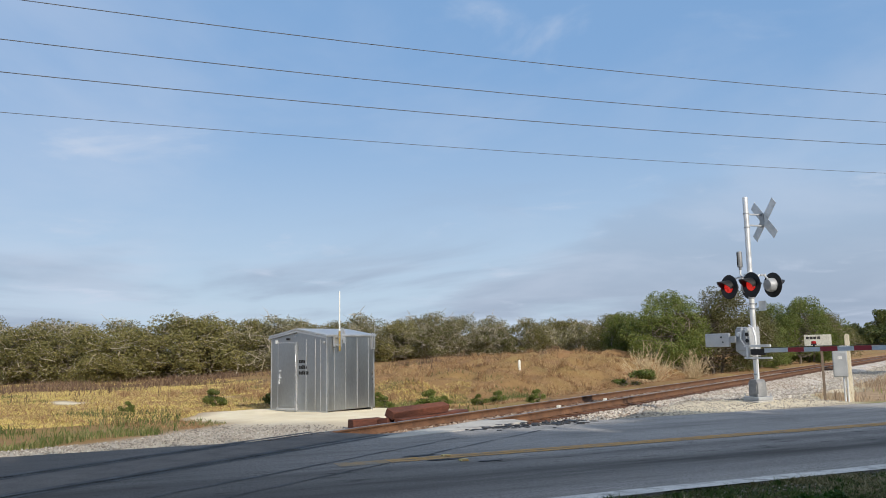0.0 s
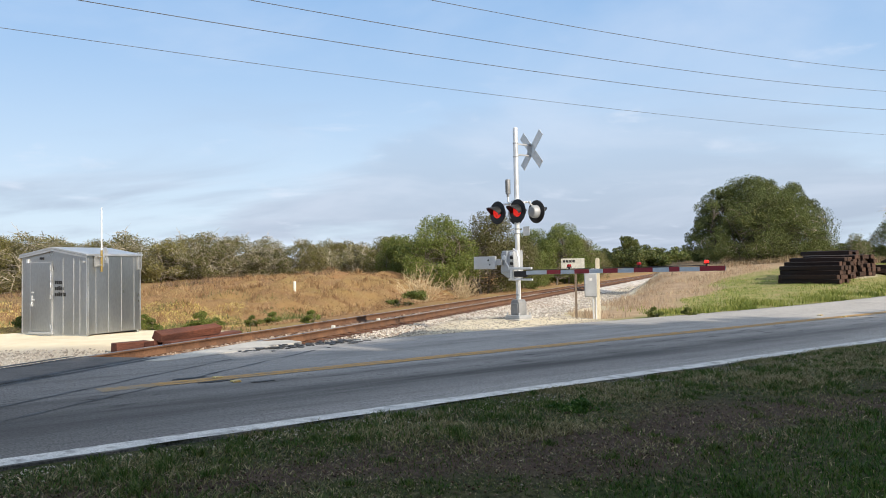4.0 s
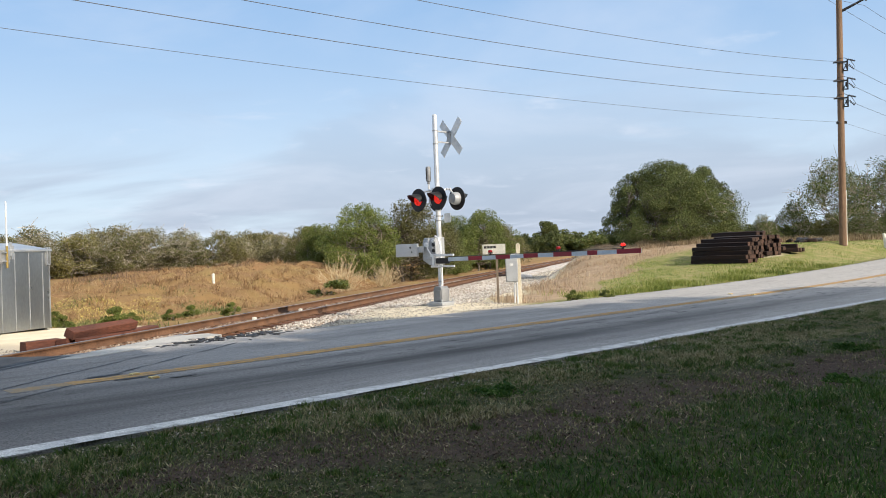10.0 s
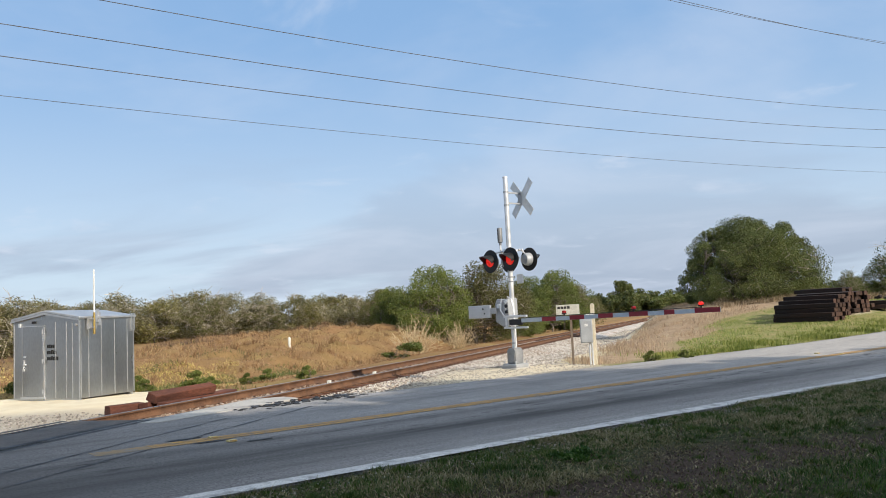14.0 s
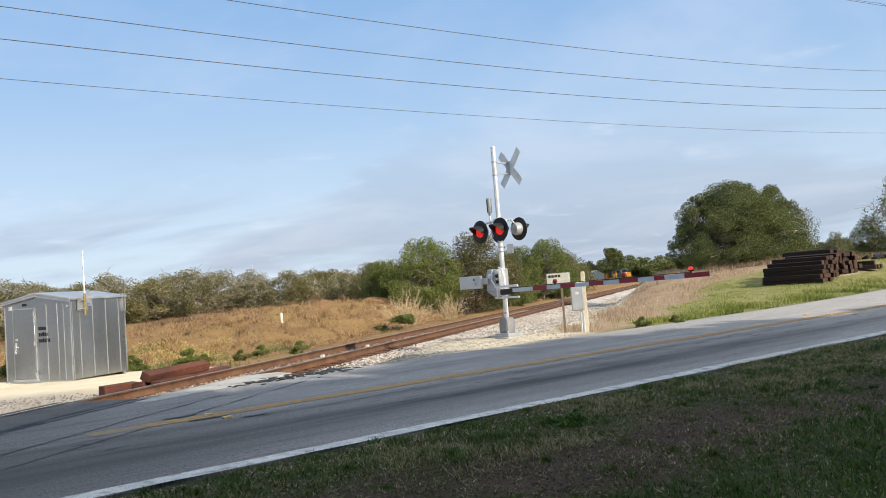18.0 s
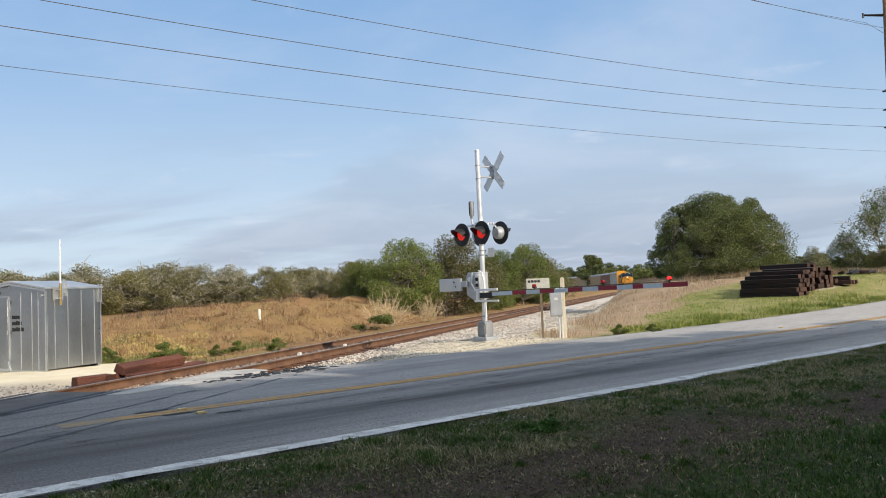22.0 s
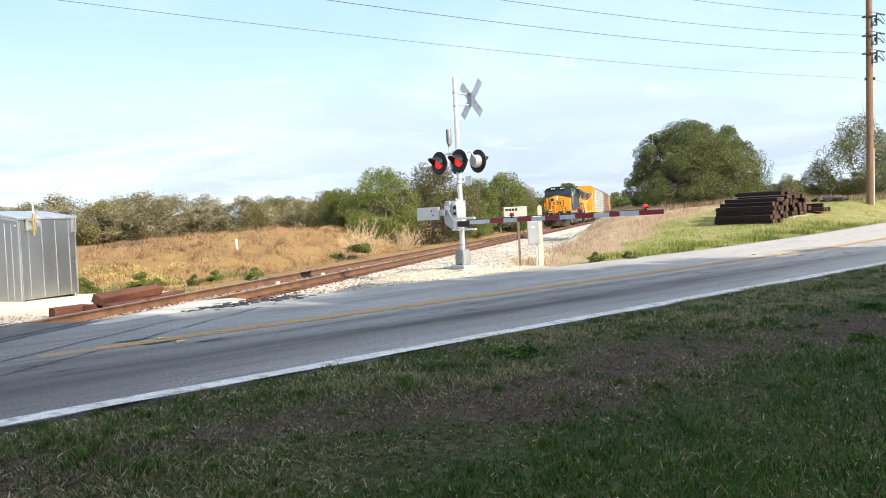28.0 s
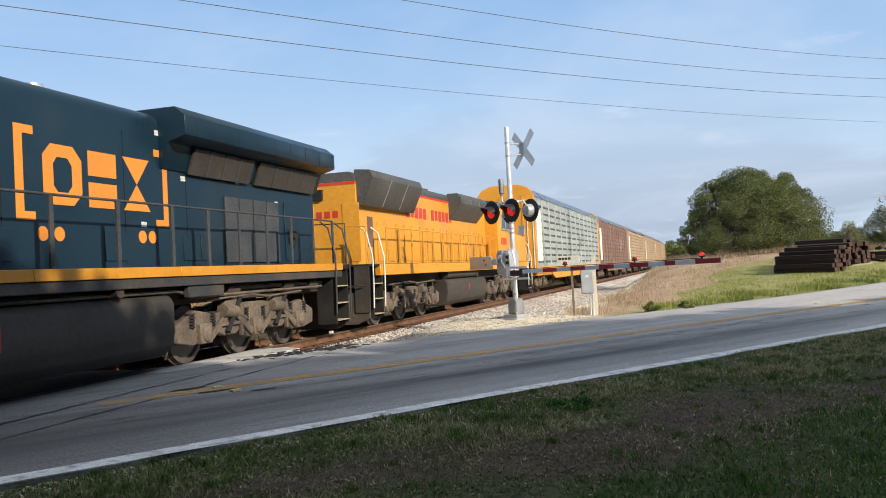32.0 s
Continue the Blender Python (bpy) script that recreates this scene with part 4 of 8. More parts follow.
# ---- signal shelter ----
def shelter():
    W, D, H = 2.27, 1.93, 2.17
    t = thing("signal_shelter", pose(-17.34, 18.43, -0.24, 0, 0.6, -5.9), "galvanised steel railway signal shelter with ribbed walls on pale sand", "equipment shed")
    for y in (0.02, D - 0.10):
        part("base_beam", MB().box(0.02, W - 0.02, y, y + 0.08, 0.03, 0.11), GALV_TRIM, t, bevel=0.005)
    for x in (0.06, W - 0.16):
        for y in (0.03, D - 0.13):
            part("foot", MB().box(x, x + 0.10, y, y + 0.10, -0.08, 0.03), GALV_TRIM, t)
    ridge = 0.17
    gable = [(0, 0.11), (W, 0.11), (W, H), (W / 2, H + ridge), (0, H)]
    part("wall_front", MB().prism(gable, 0.0, 0.03), GALV, t)
    part("wall_back", MB().prism(gable, D - 0.03, D), GALV, t)
    for x in (0.0, W - 0.03):
        part("wall_side", MB().box(x, x + 0.03, 0.032, D - 0.032, 0.11, H - 0.002), GALV, t)
    roof = [(-0.06, H - 0.02), (W / 2, H + ridge + 0.012), (W + 0.06, H - 0.02), (W + 0.06, H + 0.035), (W / 2, H + ridge + 0.06), (-0.06, H + 0.035)]
    part("roof", MB().prism(roof, -0.06, D + 0.06), GALV_TRIM, t, bevel=0.006)
    part("roof_fascia", MB().prism([(-0.065, H - 0.07), (W / 2, H + ridge - 0.05), (W + 0.065, H - 0.07), (W + 0.065, H - 0.025), (W / 2, H + ridge + 0.004), (-0.065, H - 0.025)], -0.068, -0.062), GALV_TRIM, t)
    for x in (1.46, 1.83, 2.04):
        part("rib", MB().box(x - 0.007, x + 0.007, -0.012, 0.0, 0.12, H - 0.08), GALV_TRIM, t)
    for y in (0.05, 0.31, 0.75, 1.22, 1.69, 1.92):
        part("rib", MB().box(W, W + 0.012, y - 0.007, y + 0.007, 0.12, H - 0.06), GALV_TRIM, t)
    for x, y in ((0.0, 0.0), (W, 0.0), (W, D)):
        part("corner_trim", MB().box(x - 0.012, x + 0.012, y - 0.012, y + 0.012, 0.10, H - 0.07), GALV_TRIM, t)
    door = part("door", MB().box(0.33, 1.06, -0.035, -0.002, 0.16, 1.98), GALV, t, bevel=0.006)
    part("door_frame", MB().box(0.302, 0.325, -0.03, 0.0, 0.12, 2.02).box(1.065, 1.088, -0.03, 0.0, 0.12, 2.02).box(0.302, 1.088, -0.03, 0.0, 1.985, 2.012), GALV_TRIM, t)
    part("door_sill", MB().box(0.27, 1.12, -0.05, 0.0, 0.10, 0.155), GALV_TRIM, t)
    for z in (0.30, 1.08, 1.85):
        part("hinge", MB().box(1.02, 1.12, -0.05, -0.036, z - 0.05, z + 0.05).tube((1.065, -0.05, z - 0.06), (1.065, -0.05, z + 0.06), 0.012, n=8), GREY_BOX, door)
    part("handle", MB().box(0.38, 0.42, -0.055, -0.036, 0.92, 1.12).tube((0.40, -0.07, 1.0), (0.52, -0.07, 1.0), 0.012, n=8), ALU_PAINT, door, "bright steel door handle")
    part("padlock", MB().box(0.375, 0.425, -0.075, -0.045, 0.83, 0.89).path([(0.385, -0.06, 0.89), (0.40, -0.06, 0.93), (0.415, -0.06, 0.89)], 0.006), ALU_PAINT, door)
    part("latch_plate", MB().box(0.38, 0.46, -0.048, -0.036, 1.18, 1.22), ALU_PAINT, door)
    part("vent", MB().box(0.66, 0.78, -0.03, 0.0, 2.07, 2.13), BLACK_STEEL, t)
    part("lock_box", MB().box(0.20, 0.26, -0.05, 0.0, 1.98, 2.08), ALU_PAINT, t)
    part("junction_knob", MB().tube((2.18, -0.05, 2.0), (2.18, 0, 2.0), 0.035, n=12), GREY_BOX, t)
    rng = random.Random(5)
    for row, (z, n) in enumerate(((1.42, 4), (1.26, 5), (1.10, 6))):
        for i in range(n):
            w = 0.055
            part("stencil_bar", MB().box(1.17 + i * 0.066, 1.17 + i * 0.066 + w, -0.005, -0.001, z, z + 0.11 - 0.03 * rng.random()), BLACK_INK, t)
    ant = part("antenna", MB().tube((W + 0.13, 0.38, 1.95), (W + 0.13, 0.38, 3.42), 0.022, 0.018, 10), WHITE_PLASTIC, t, "white fibreglass whip antenna")
    part("antenna_mount", MB().tube((W + 0.13, 0.38, 1.74), (W + 0.13, 0.38, 2.30), 0.03, n=10), mat("brass_mount", (0.45, 0.32, 0.10), (0.55, 0.40, 0.15), 5, 0.4, metal=0.7), ant)
    part("antenna_bracket", MB().box(W, W + 0.15, 0.30, 0.46, 2.12, 2.15).box(W, W + 0.15, 0.30, 0.46, 1.90, 1.93).box(W + 0.02, W + 0.05, 0.22, 0.54, 1.86, 2.2), GALV_TRIM, t)
    part("roof_bracket", MB().box(W, W + 0.04, 0.62, 0.70, 1.96, 2.3).box(W + 0.02, W + 0.03, 0.56, 0.66, 2.05, 2.4), GALV_TRIM, t)
    part("lifting_bracket", MB().box(W, W + 0.05, D - 0.12, D - 0.09, 1.8, 2.26).box(W, W + 0.05, D - 0.02, D + 0.01, 1.8, 2.26).box(W, W + 0.05, D - 0.12, D + 0.01, 1.78, 1.81), GALV_TRIM, t)


shelter()


# ---- timbers by the track ----
def timber(m, length, w, h, label, seed):
    rng = random.Random(seed)
    mb = MB()
    prof = [(-w / 2, 0), (w / 2, 0.01), (w / 2 - 0.01, h), (-w / 2 + 0.015, h - 0.01)]
    mb.prism(prof, 0, length)
    mb.v = [(x + rng.uniform(-1, 1) * 0.012, y, z + rng.uniform(-1, 1) * 0.012) for x, y, z in mb.v]
    ob = part("timber", mb, TIMBER, None, bevel=0.012)
    ob.matrix_basis = m
    return tagged(ob, label, "timber", "old timbers")


timber(pose(-11.05, 15.85, -0.33, 0, 2, 3.0), 3.2, 0.28, 0.26, "long weathered reddish bridge timber lying on sand", 1)
timber(pose(-11.42, 15.75, -0.33, 0, -3, -1), 1.5, 0.30, 0.27, "weathered reddish timber with split end beside the rail", 2)
timber(pose(-11.30, 15.80, -0.06, 1.2, 24, -5), 2.1, 0.25, 0.20, "reddish timber lying crooked on top of the others", 3)
timber(pose(-11.95, 15.25, -0.33, 0, 0, -24), 0.8, 0.29, 0.27, "short dark timber block at the end of the heap", 4)
timber(pose(-11.72, 16.45, -0.30, 0, 12, 12), 2.4, 0.26, 0.22, "broken reddish timber half sunk in sand behind the heap", 5)


# ---- stack of ties ----
def tie_stack():
    rng = random.Random(8)
    body = mesh_of("tie_body", MB().box(-1.29, 1.27, -0.112, 0.112, -0.088, 0.088), TIE_DARK, 0.012)
    end = mesh_of("tie_end", MB().box(1.271, 1.285, -0.108, 0.108, -0.084, 0.084), TIE_END, 0.004)

    def tie(x, y, z, turn, roll):
        ob = new("railway_tie", body)
        ob.matrix_basis = pose(x, y, z, roll, 0, turn)
        tagged(ob, "dark creosoted wooden railway tie in a stack on grass", "railway tie", "stacked railway ties")
        e = new("sawn_end", end)
        e.parent = ob

    for (cx, cy, turn, rows) in ((4.85, 38.5, -35, ((0, 6), (1, 6), (2, 5), (3, 5))), (5.40, 40.1, -37, ((0, 7), (1, 7), (2, 7), (3, 7), (4, 5))), (6.05, 40.7, -47, ((0, 7), (1, 7), (2, 6), (3, 6), (4, 5), (5, 2))), (7.25, 41.2, -24, ((0, 4), (1, 3)))):
        g = float(ground_z(cx, cy)) - 0.03
        t = radians(turn)
        for row, n in rows:
            for i in range(n):
                off = (i - (n - 1) / 2) * 0.245 + rng.uniform(-0.02, 0.02)
                sl = rng.uniform(-0.16, 0.16) + (-0.10 * row if n < 5 else 0)
                x = cx + math.cos(t) * sl - math.sin(t) * off
                y = cy + math.sin(t) * sl + math.cos(t) * off
                tie(x, y, g + 0.10 + row * 0.183, turn + rng.uniform(-3.5, 3.5), rng.uniform(-4, 4) + (rng.choice((0, 0, 9, -12, 20)) if row >= 3 and turn < -40 else 0))


tie_stack()
# ---- crossing signal with gate ----
def gate_signal():
    t = thing("crossing_gate_signal", pose(-4.44, 21.67, 0.10, 0, 0, -36.1), "silver crossing signal with red lights, crossbuck and lowered gate arm", "crossing signal")
    part("foundation", MB().box(-0.28, 0.28, -0.25, 0.25, -0.45, -0.042), CONCRETE, t, bevel=0.02)
    part("base_plate", MB().box(-0.26, 0.26, -0.22, 0.22, -0.04, 0.05), GREY_BOX, t, bevel=0.008)
    b = part("junction_base", MB().prism([(-0.165, 0.05), (0.165, 0.05), (0.165, 0.38), (0.10, 0.46), (-0.10, 0.46), (-0.165, 0.38)], -0.135, 0.135), DARK_GREY, t, bevel=0.012)
    part("cover", MB().box(-0.13, 0.13, -0.155, -0.137, 0.10, 0.36), DARK_GREY, b, bevel=0.006)
    part("side_cover", MB().box(-0.187, -0.167, -0.11, 0.11, 0.10, 0.36), BLACK_STEEL, b, bevel=0.006)
    for x in (-0.22, 0.22):
        for y in (-0.19, 0.19):
            part("anchor_bolt", MB().tube((x, y, 0.05), (x, y, 0.12), 0.018, n=6), GREY_BOX, t)
    mast = part("mast", MB().tube((0, 0, 0.45), (0, 0, 4.93), 0.064, n=20), ALU_PAINT, t, "silver painted steel mast")
    part("mast_cap", MB().lathe((0, 0, 4.93), (0, 0, 1), [(0, 0.068), (0.03, 0.066), (0.05, 0.03)], 20), ALU_PAINT, mast)
    for z in (0.58, 0.95, 2.18, 2.30, 2.44, 2.98, 4.2, 4.55):
        part("clamp", MB().tube((0, 0, z - 0.018), (0, 0, z + 0.018), 0.074, n=20), GREY_BOX, mast)
    part("conduit", MB().path([(0.12, -0.06, 0.5), (0.12, -0.06, 0.95), (0.11, -0.06, 1.25)], 0.024, 8), ALU_PAINT, t)
    # crossbuck, seen from behind
    xb = part("crossbuck", MB().box(-0.61, 0.61, 0.50, 0.506, -0.115, 0.115, pose(0, 0, 4.40, 0, 0, -8) @ pose(0, 0, 0, 0, 45, 0)), SIGN_BACK, t, "crossbuck blade of bare aluminium seen from behind")
    part("blade", MB().box(-0.61, 0.61, 0.509, 0.515, -0.115, 0.115, pose(0, 0, 4.40, 0, 0, -8) @ pose(0, 0, 0, 0, -45, 0)), SIGN_BACK, xb)
    part("blade_face", MB().box(-0.605, 0.605, 0.5155, 0.517, -0.11, 0.11, pose(0, 0, 4.40, 0, 0, -8) @ pose(0, 0, 0, 0, -45, 0)), WHITE_SHEET, xb)
    part("crossbuck_bracket", MB().box(-0.025, 0.025, 0.06, 0.485, 4.24, 4.275).box(-0.025, 0.025, 0.06, 0.485, 4.52, 4.555).box(-0.07, 0.07, 0.485, 0.499, 4.22, 4.58), GREY_BOX, t)
    # bell
    bell = part("bell", MB().lathe((-0.22, -0.10, 3.16), (0, 0, 1), [(0, 0.035), (0.06, 0.035), (0.08, 0.066), (0.44, 0.066), (0.46, 0.055)], 14), DARK_GREY, t, "weathered grey electronic bell")
    part("bell_slot", MB().box(-0.235, -0.205, -0.176, -0.168, 3.28, 3.58), BLACK_STEEL, bell)
    part("bell_arm", MB().path([(0, 0, 2.98), (-0.16, -0.08, 2.98), (-0.22, -0.10, 3.03), (-0.22, -0.10, 3.16)], 0.024, 8), ALU_PAINT, t)
    # light heads: two face the crossing, two face up the road
    part("light_arm", MB().tube((-0.46, -0.05, 2.985), (0.46, -0.05, 2.985), 0.024, n=10).tube((-0.46, 0.05, 2.985), (0.46, 0.05, 2.985), 0.024, n=10), ALU_PAINT, t)
    part("light_bracket", MB().box(-0.10, 0.10, -0.11, 0.11, 2.92, 3.05).tube((0, -0.1, 2.6), (0, -0.1, 2.95), 0.02, n=8), ALU_PAINT, t)
    for sy in (-1, 1):
        for x in (-0.39, 0.39):
            hd = part("light_head", MB().lathe((x, sy * 0.13, 2.74), (0, sy, 0), [(0, 0.03), (0.02, 0.13), (0.10, 0.165), (0.19, 0.17), (0.195, 0.17)], 20), GREY_BOX if sy > 0 else BLACK_STEEL, t, "silver-backed light housing" if sy > 0 else "")
            part("backing_disc", MB().lathe((x, sy * 0.325, 2.74), (0, sy, 0), [(0, 0.302), (0.012, 0.305), (0.016, 0.300)], 32), BLACK_STEEL, hd, "round black backing disc")
            part("lens", MB().lathe((x, sy * 0.342, 2.74), (0, sy, 0), [(0, 0.148), (0.02, 0.140), (0.035, 0.09), (0.04, 0.01)], 24), LENS_FLASH if sy < 0 else LENS_DIM, hd, "glowing red lens" if sy < 0 else "dark red lens")
            n, vs, fs = 14, [], []
            for k in range(n + 1):
                a = radians(-12 + 204 * k / n)
                L = 0.10 + 0.24 * max(0, math.sin(a))
                for r, yy in ((0.165, 0.34), (0.155, 0.34 + L), (0.161, 0.34 + L), (0.171, 0.34)):
                    vs.append((x + r * math.cos(a), sy * yy, 2.74 + r * math.sin(a) - (0.03 if yy > 0.35 else 0)))
            for k in range(n):
                fs += [(4 * k + i, 4 * k + (i + 1) % 4, 4 * k + 4 + (i + 1) % 4, 4 * k + 4 + i) for i in range(4)]
            part("hood", MB().add(vs, fs), BLACK_STEEL, hd)
            part("stem", MB().tube((x, sy * 0.18, 2.90), (x, sy * 0.06, 2.985), 0.022, n=8), ALU_PAINT, hd)
    part("small_sign", MB().box(0.12, 0.36, 0.10, 0.106, 2.12, 2.36), SIGN_BACK, t, "small bare aluminium plate")
    # gate mechanism
    mech = part("gate_mechanism", MB().prism([(-0.46, 1.15), (-0.20, 1.02), (0.06, 1.02), (0.06, 1.74), (-0.40, 1.74), (-0.46, 1.62)], -0.20, 0.14), GREY_BOX, t, "boxy grey gate mechanism", bevel=0.02)
    part("mechanism_cover", MB().box(-0.40, -0.02, -0.225, -0.202, 1.16, 1.68), GREY_BOX, mech, bevel=0.01)
    part("pivot_cap", MB().tube((-0.27, -0.26, 1.56), (-0.27, -0.22, 1.56), 0.06, n=14), ALU_PAINT, mech)
    for z in (1.40, 1.55, 1.66):
        part("u_bolt", MB().tube((0.02, -0.26, z), (0.02, -0.22, z), 0.045, n=10), BLACK_STEEL if z < 1.6 else ALU_PAINT, mech)
    part("guard", MB().path([(0.10, -0.24, 1.78), (0.24, -0.24, 1.70), (0.30, -0.24, 1.50), (0.30, -0.24, 1.30)], 0.02, 8).path([(-0.12, -0.26, 1.72), (-0.16, -0.28, 1.45), (-0.02, -0.28, 1.28), (0.20, -0.28, 1.26)], 0.02, 8), ALU_PAINT, mech, "bent white guard rail")
    part("side_arm", MB().box(-0.05, 0.82, -0.30, -0.25, 1.24, 1.30).box(-0.05, 0.84, -0.30, -0.25, 0.96, 1.01).box(0.02, 0.10, -0.30, -0.25, 0.98, 1.28), ALU_PAINT, mech, "white steel gate support arm", bevel=0.006)
    part("pivot", MB().box(0.14, 0.62, -0.29, -0.20, 1.05, 1.20), BLACK_STEEL, mech, bevel=0.02)
    cw = part("counterweight", MB().box(-1.42, -0.52, -0.33, -0.27, 1.26, 1.60), GALV_TRIM, t, "pale steel counterweight plate", bevel=0.01)
    part("counterweight_arm", MB().box(-0.56, -0.30, -0.32, -0.27, 1.36, 1.52), GREY_BOX, cw, bevel=0.006)
    part("plate_bolt", MB().tube((-0.80, -0.345, 1.5), (-0.80, -0.33, 1.5), 0.025, n=8).tube((-0.74, -0.345, 1.38), (-0.74, -0.33, 1.38), 0.02, n=8), BLACK_STEEL, cw)
    # arm with red and pale sheeting
    arm = part("gate_arm", MB().prism([(0.62, 1.11), (6.42, 1.175), (6.42, 1.265), (0.62, 1.21)], -0.285, -0.262, "y"), WHITE_SHEET, t, "red and pale banded gate arm")
    edges = [1.36, 1.84, 2.30, 2.77, 3.20, 3.64, 4.10, 4.62, 5.05, 5.32, 5.82, 6.42]
    for a, bb in list(zip(edges[0::2], edges[1::2])):
        za, zb = 1.1175 + (a - 0.62) * 0.0112, 1.1175 + (bb - 0.62) * 0.0112
        part("red_band", MB().prism([(a, za - 0.006), (bb, zb - 0.006), (bb, zb + 0.092), (a, za + 0.096)], -0.2885, -0.2855, "y"), RED_SHEET, arm)
    for x, m in ((2.12, LENS_DIM), (4.24, LENS_DIM), (5.98, LENS_LIT)):
        z = 1.215 + (x - 0.62) * 0.0095
        gl = part("gate_light", MB().tube((x, -0.275, z), (x, -0.275, z + 0.05), 0.02, n=8).box(x - 0.05, x + 0.05, -0.31, -0.24, z + 0.04, z + 0.07), BLACK_STEEL, arm)
        part("gate_lens", MB().tube((x, -0.315, z + 0.095), (x, -0.235, z + 0.095), 0.034, n=14), m, gl, "glowing red gate light" if m is LENS_LIT else "dark red gate light")
    part("light_cable", MB().path([(0.8, -0.27, 1.225), (2.1, -0.27, 1.245), (4.2, -0.27, 1.265), (5.95, -0.27, 1.285)], 0.008, 6), BLACK_STEEL, arm)


gate_signal()


def sign_post():
    t = thing("roadside_sign", pose(-3.08, 22.72, 0.09, 0, 0, 12), "small weathered plate on a thin rusty steel post", "sign")
    part("post", MB().prism([(-0.03, -0.015), (0.03, -0.015), (0.03, 0.015), (0.012, 0.015), (0.012, -0.004), (-0.012, -0.004), (-0.012, 0.015), (-0.03, 0.015)], -0.3, 1.42, "z"), mat("rusty_post", (0.13, 0.10, 0.075), (0.22, 0.17, 0.13), 5, 0.8, metal=0.3), t)
    pl = part("plate", MB().box(-0.38, 0.24, -0.024, -0.018, 1.25, 1.52), mat("cream_plate", (0.42, 0.41, 0.36), (0.52, 0.51, 0.45), 4, 0.6, dirt=(0.3, 0.28, 0.24)), t, "cream metal plate with a dark printed bar", bevel=0.002)
    for i in range(4):
        part("print_bar", MB().box(-0.34 + i * 0.085, -0.27 + i * 0.085, -0.0275, -0.0245, 1.41, 1.475), BLACK_INK, pl)


def meter_post():
    t = thing("meter_box", pose(-2.53, 23.04, 0.08, 0, 0, 8), "grey electric box on a pale wooden post in gravel", "utility box")
    part("post", MB().prism([(-0.055, -0.045), (0.055, -0.045), (0.055, 0.045), (-0.055, 0.045)], -0.3, 1.50, "z").prism([(-0.055, 1.50), (0.055, 1.50), (0.02, 1.535), (-0.02, 1.535)], -0.045, 0.045), PALE_WOOD, t, "pale square wooden post", bevel=0.006)
    bx = part("enclosure", MB().box(-0.36, -0.03, -0.20, -0.05, 0.48, 1.12), GREY_BOX, t, "grey steel enclosure", bevel=0.012)
    part("enclosure_door", MB().box(-0.345, -0.045, -0.213, -0.201, 0.50, 1.08), GREY_BOX, bx, bevel=0.006)
    part("notice", MB().box(-0.24, -0.15, -0.2165, -0.2135, 0.92, 0.99), WHITE_PAINT, bx)
    for x in (-0.13, -0.06):
        part("conduit", MB().tube((x, -0.10, -0.3), (x, -0.10, 0.48), 0.024, n=10), ALU_PAINT, t)
    for x in (-0.14, -0.02):
        part("meter_socket", MB().tube((x, -0.16, 1.20), (x, -0.05, 1.20), 0.065, n=14), WHITE_PLASTIC, t, "round pale meter socket")


sign_post()
meter_post()


def white_post(x, y, h, lean, label):
    t = thing("marker_post", pose(x, y, float(ground_z(x, y)) - 0.05, 0, lean, 0), label, "post", "white marker posts")
    part("post", MB().lathe((0, 0, 0), (0, 0, 1), [(0, 0.075), (h - 0.05, 0.072), (h, 0.05)], 12), POST_WHITE, t)


white_post(-20.2, 40.2, 0.62, 0, "short white plastic marker post in dry grass")
white_post(13.7, 45.0, 0.95, 0, "short white plastic marker post on the verge")
white_post(13.35, 45.3, 0.80, -6, "leaning white marker post on the verge")


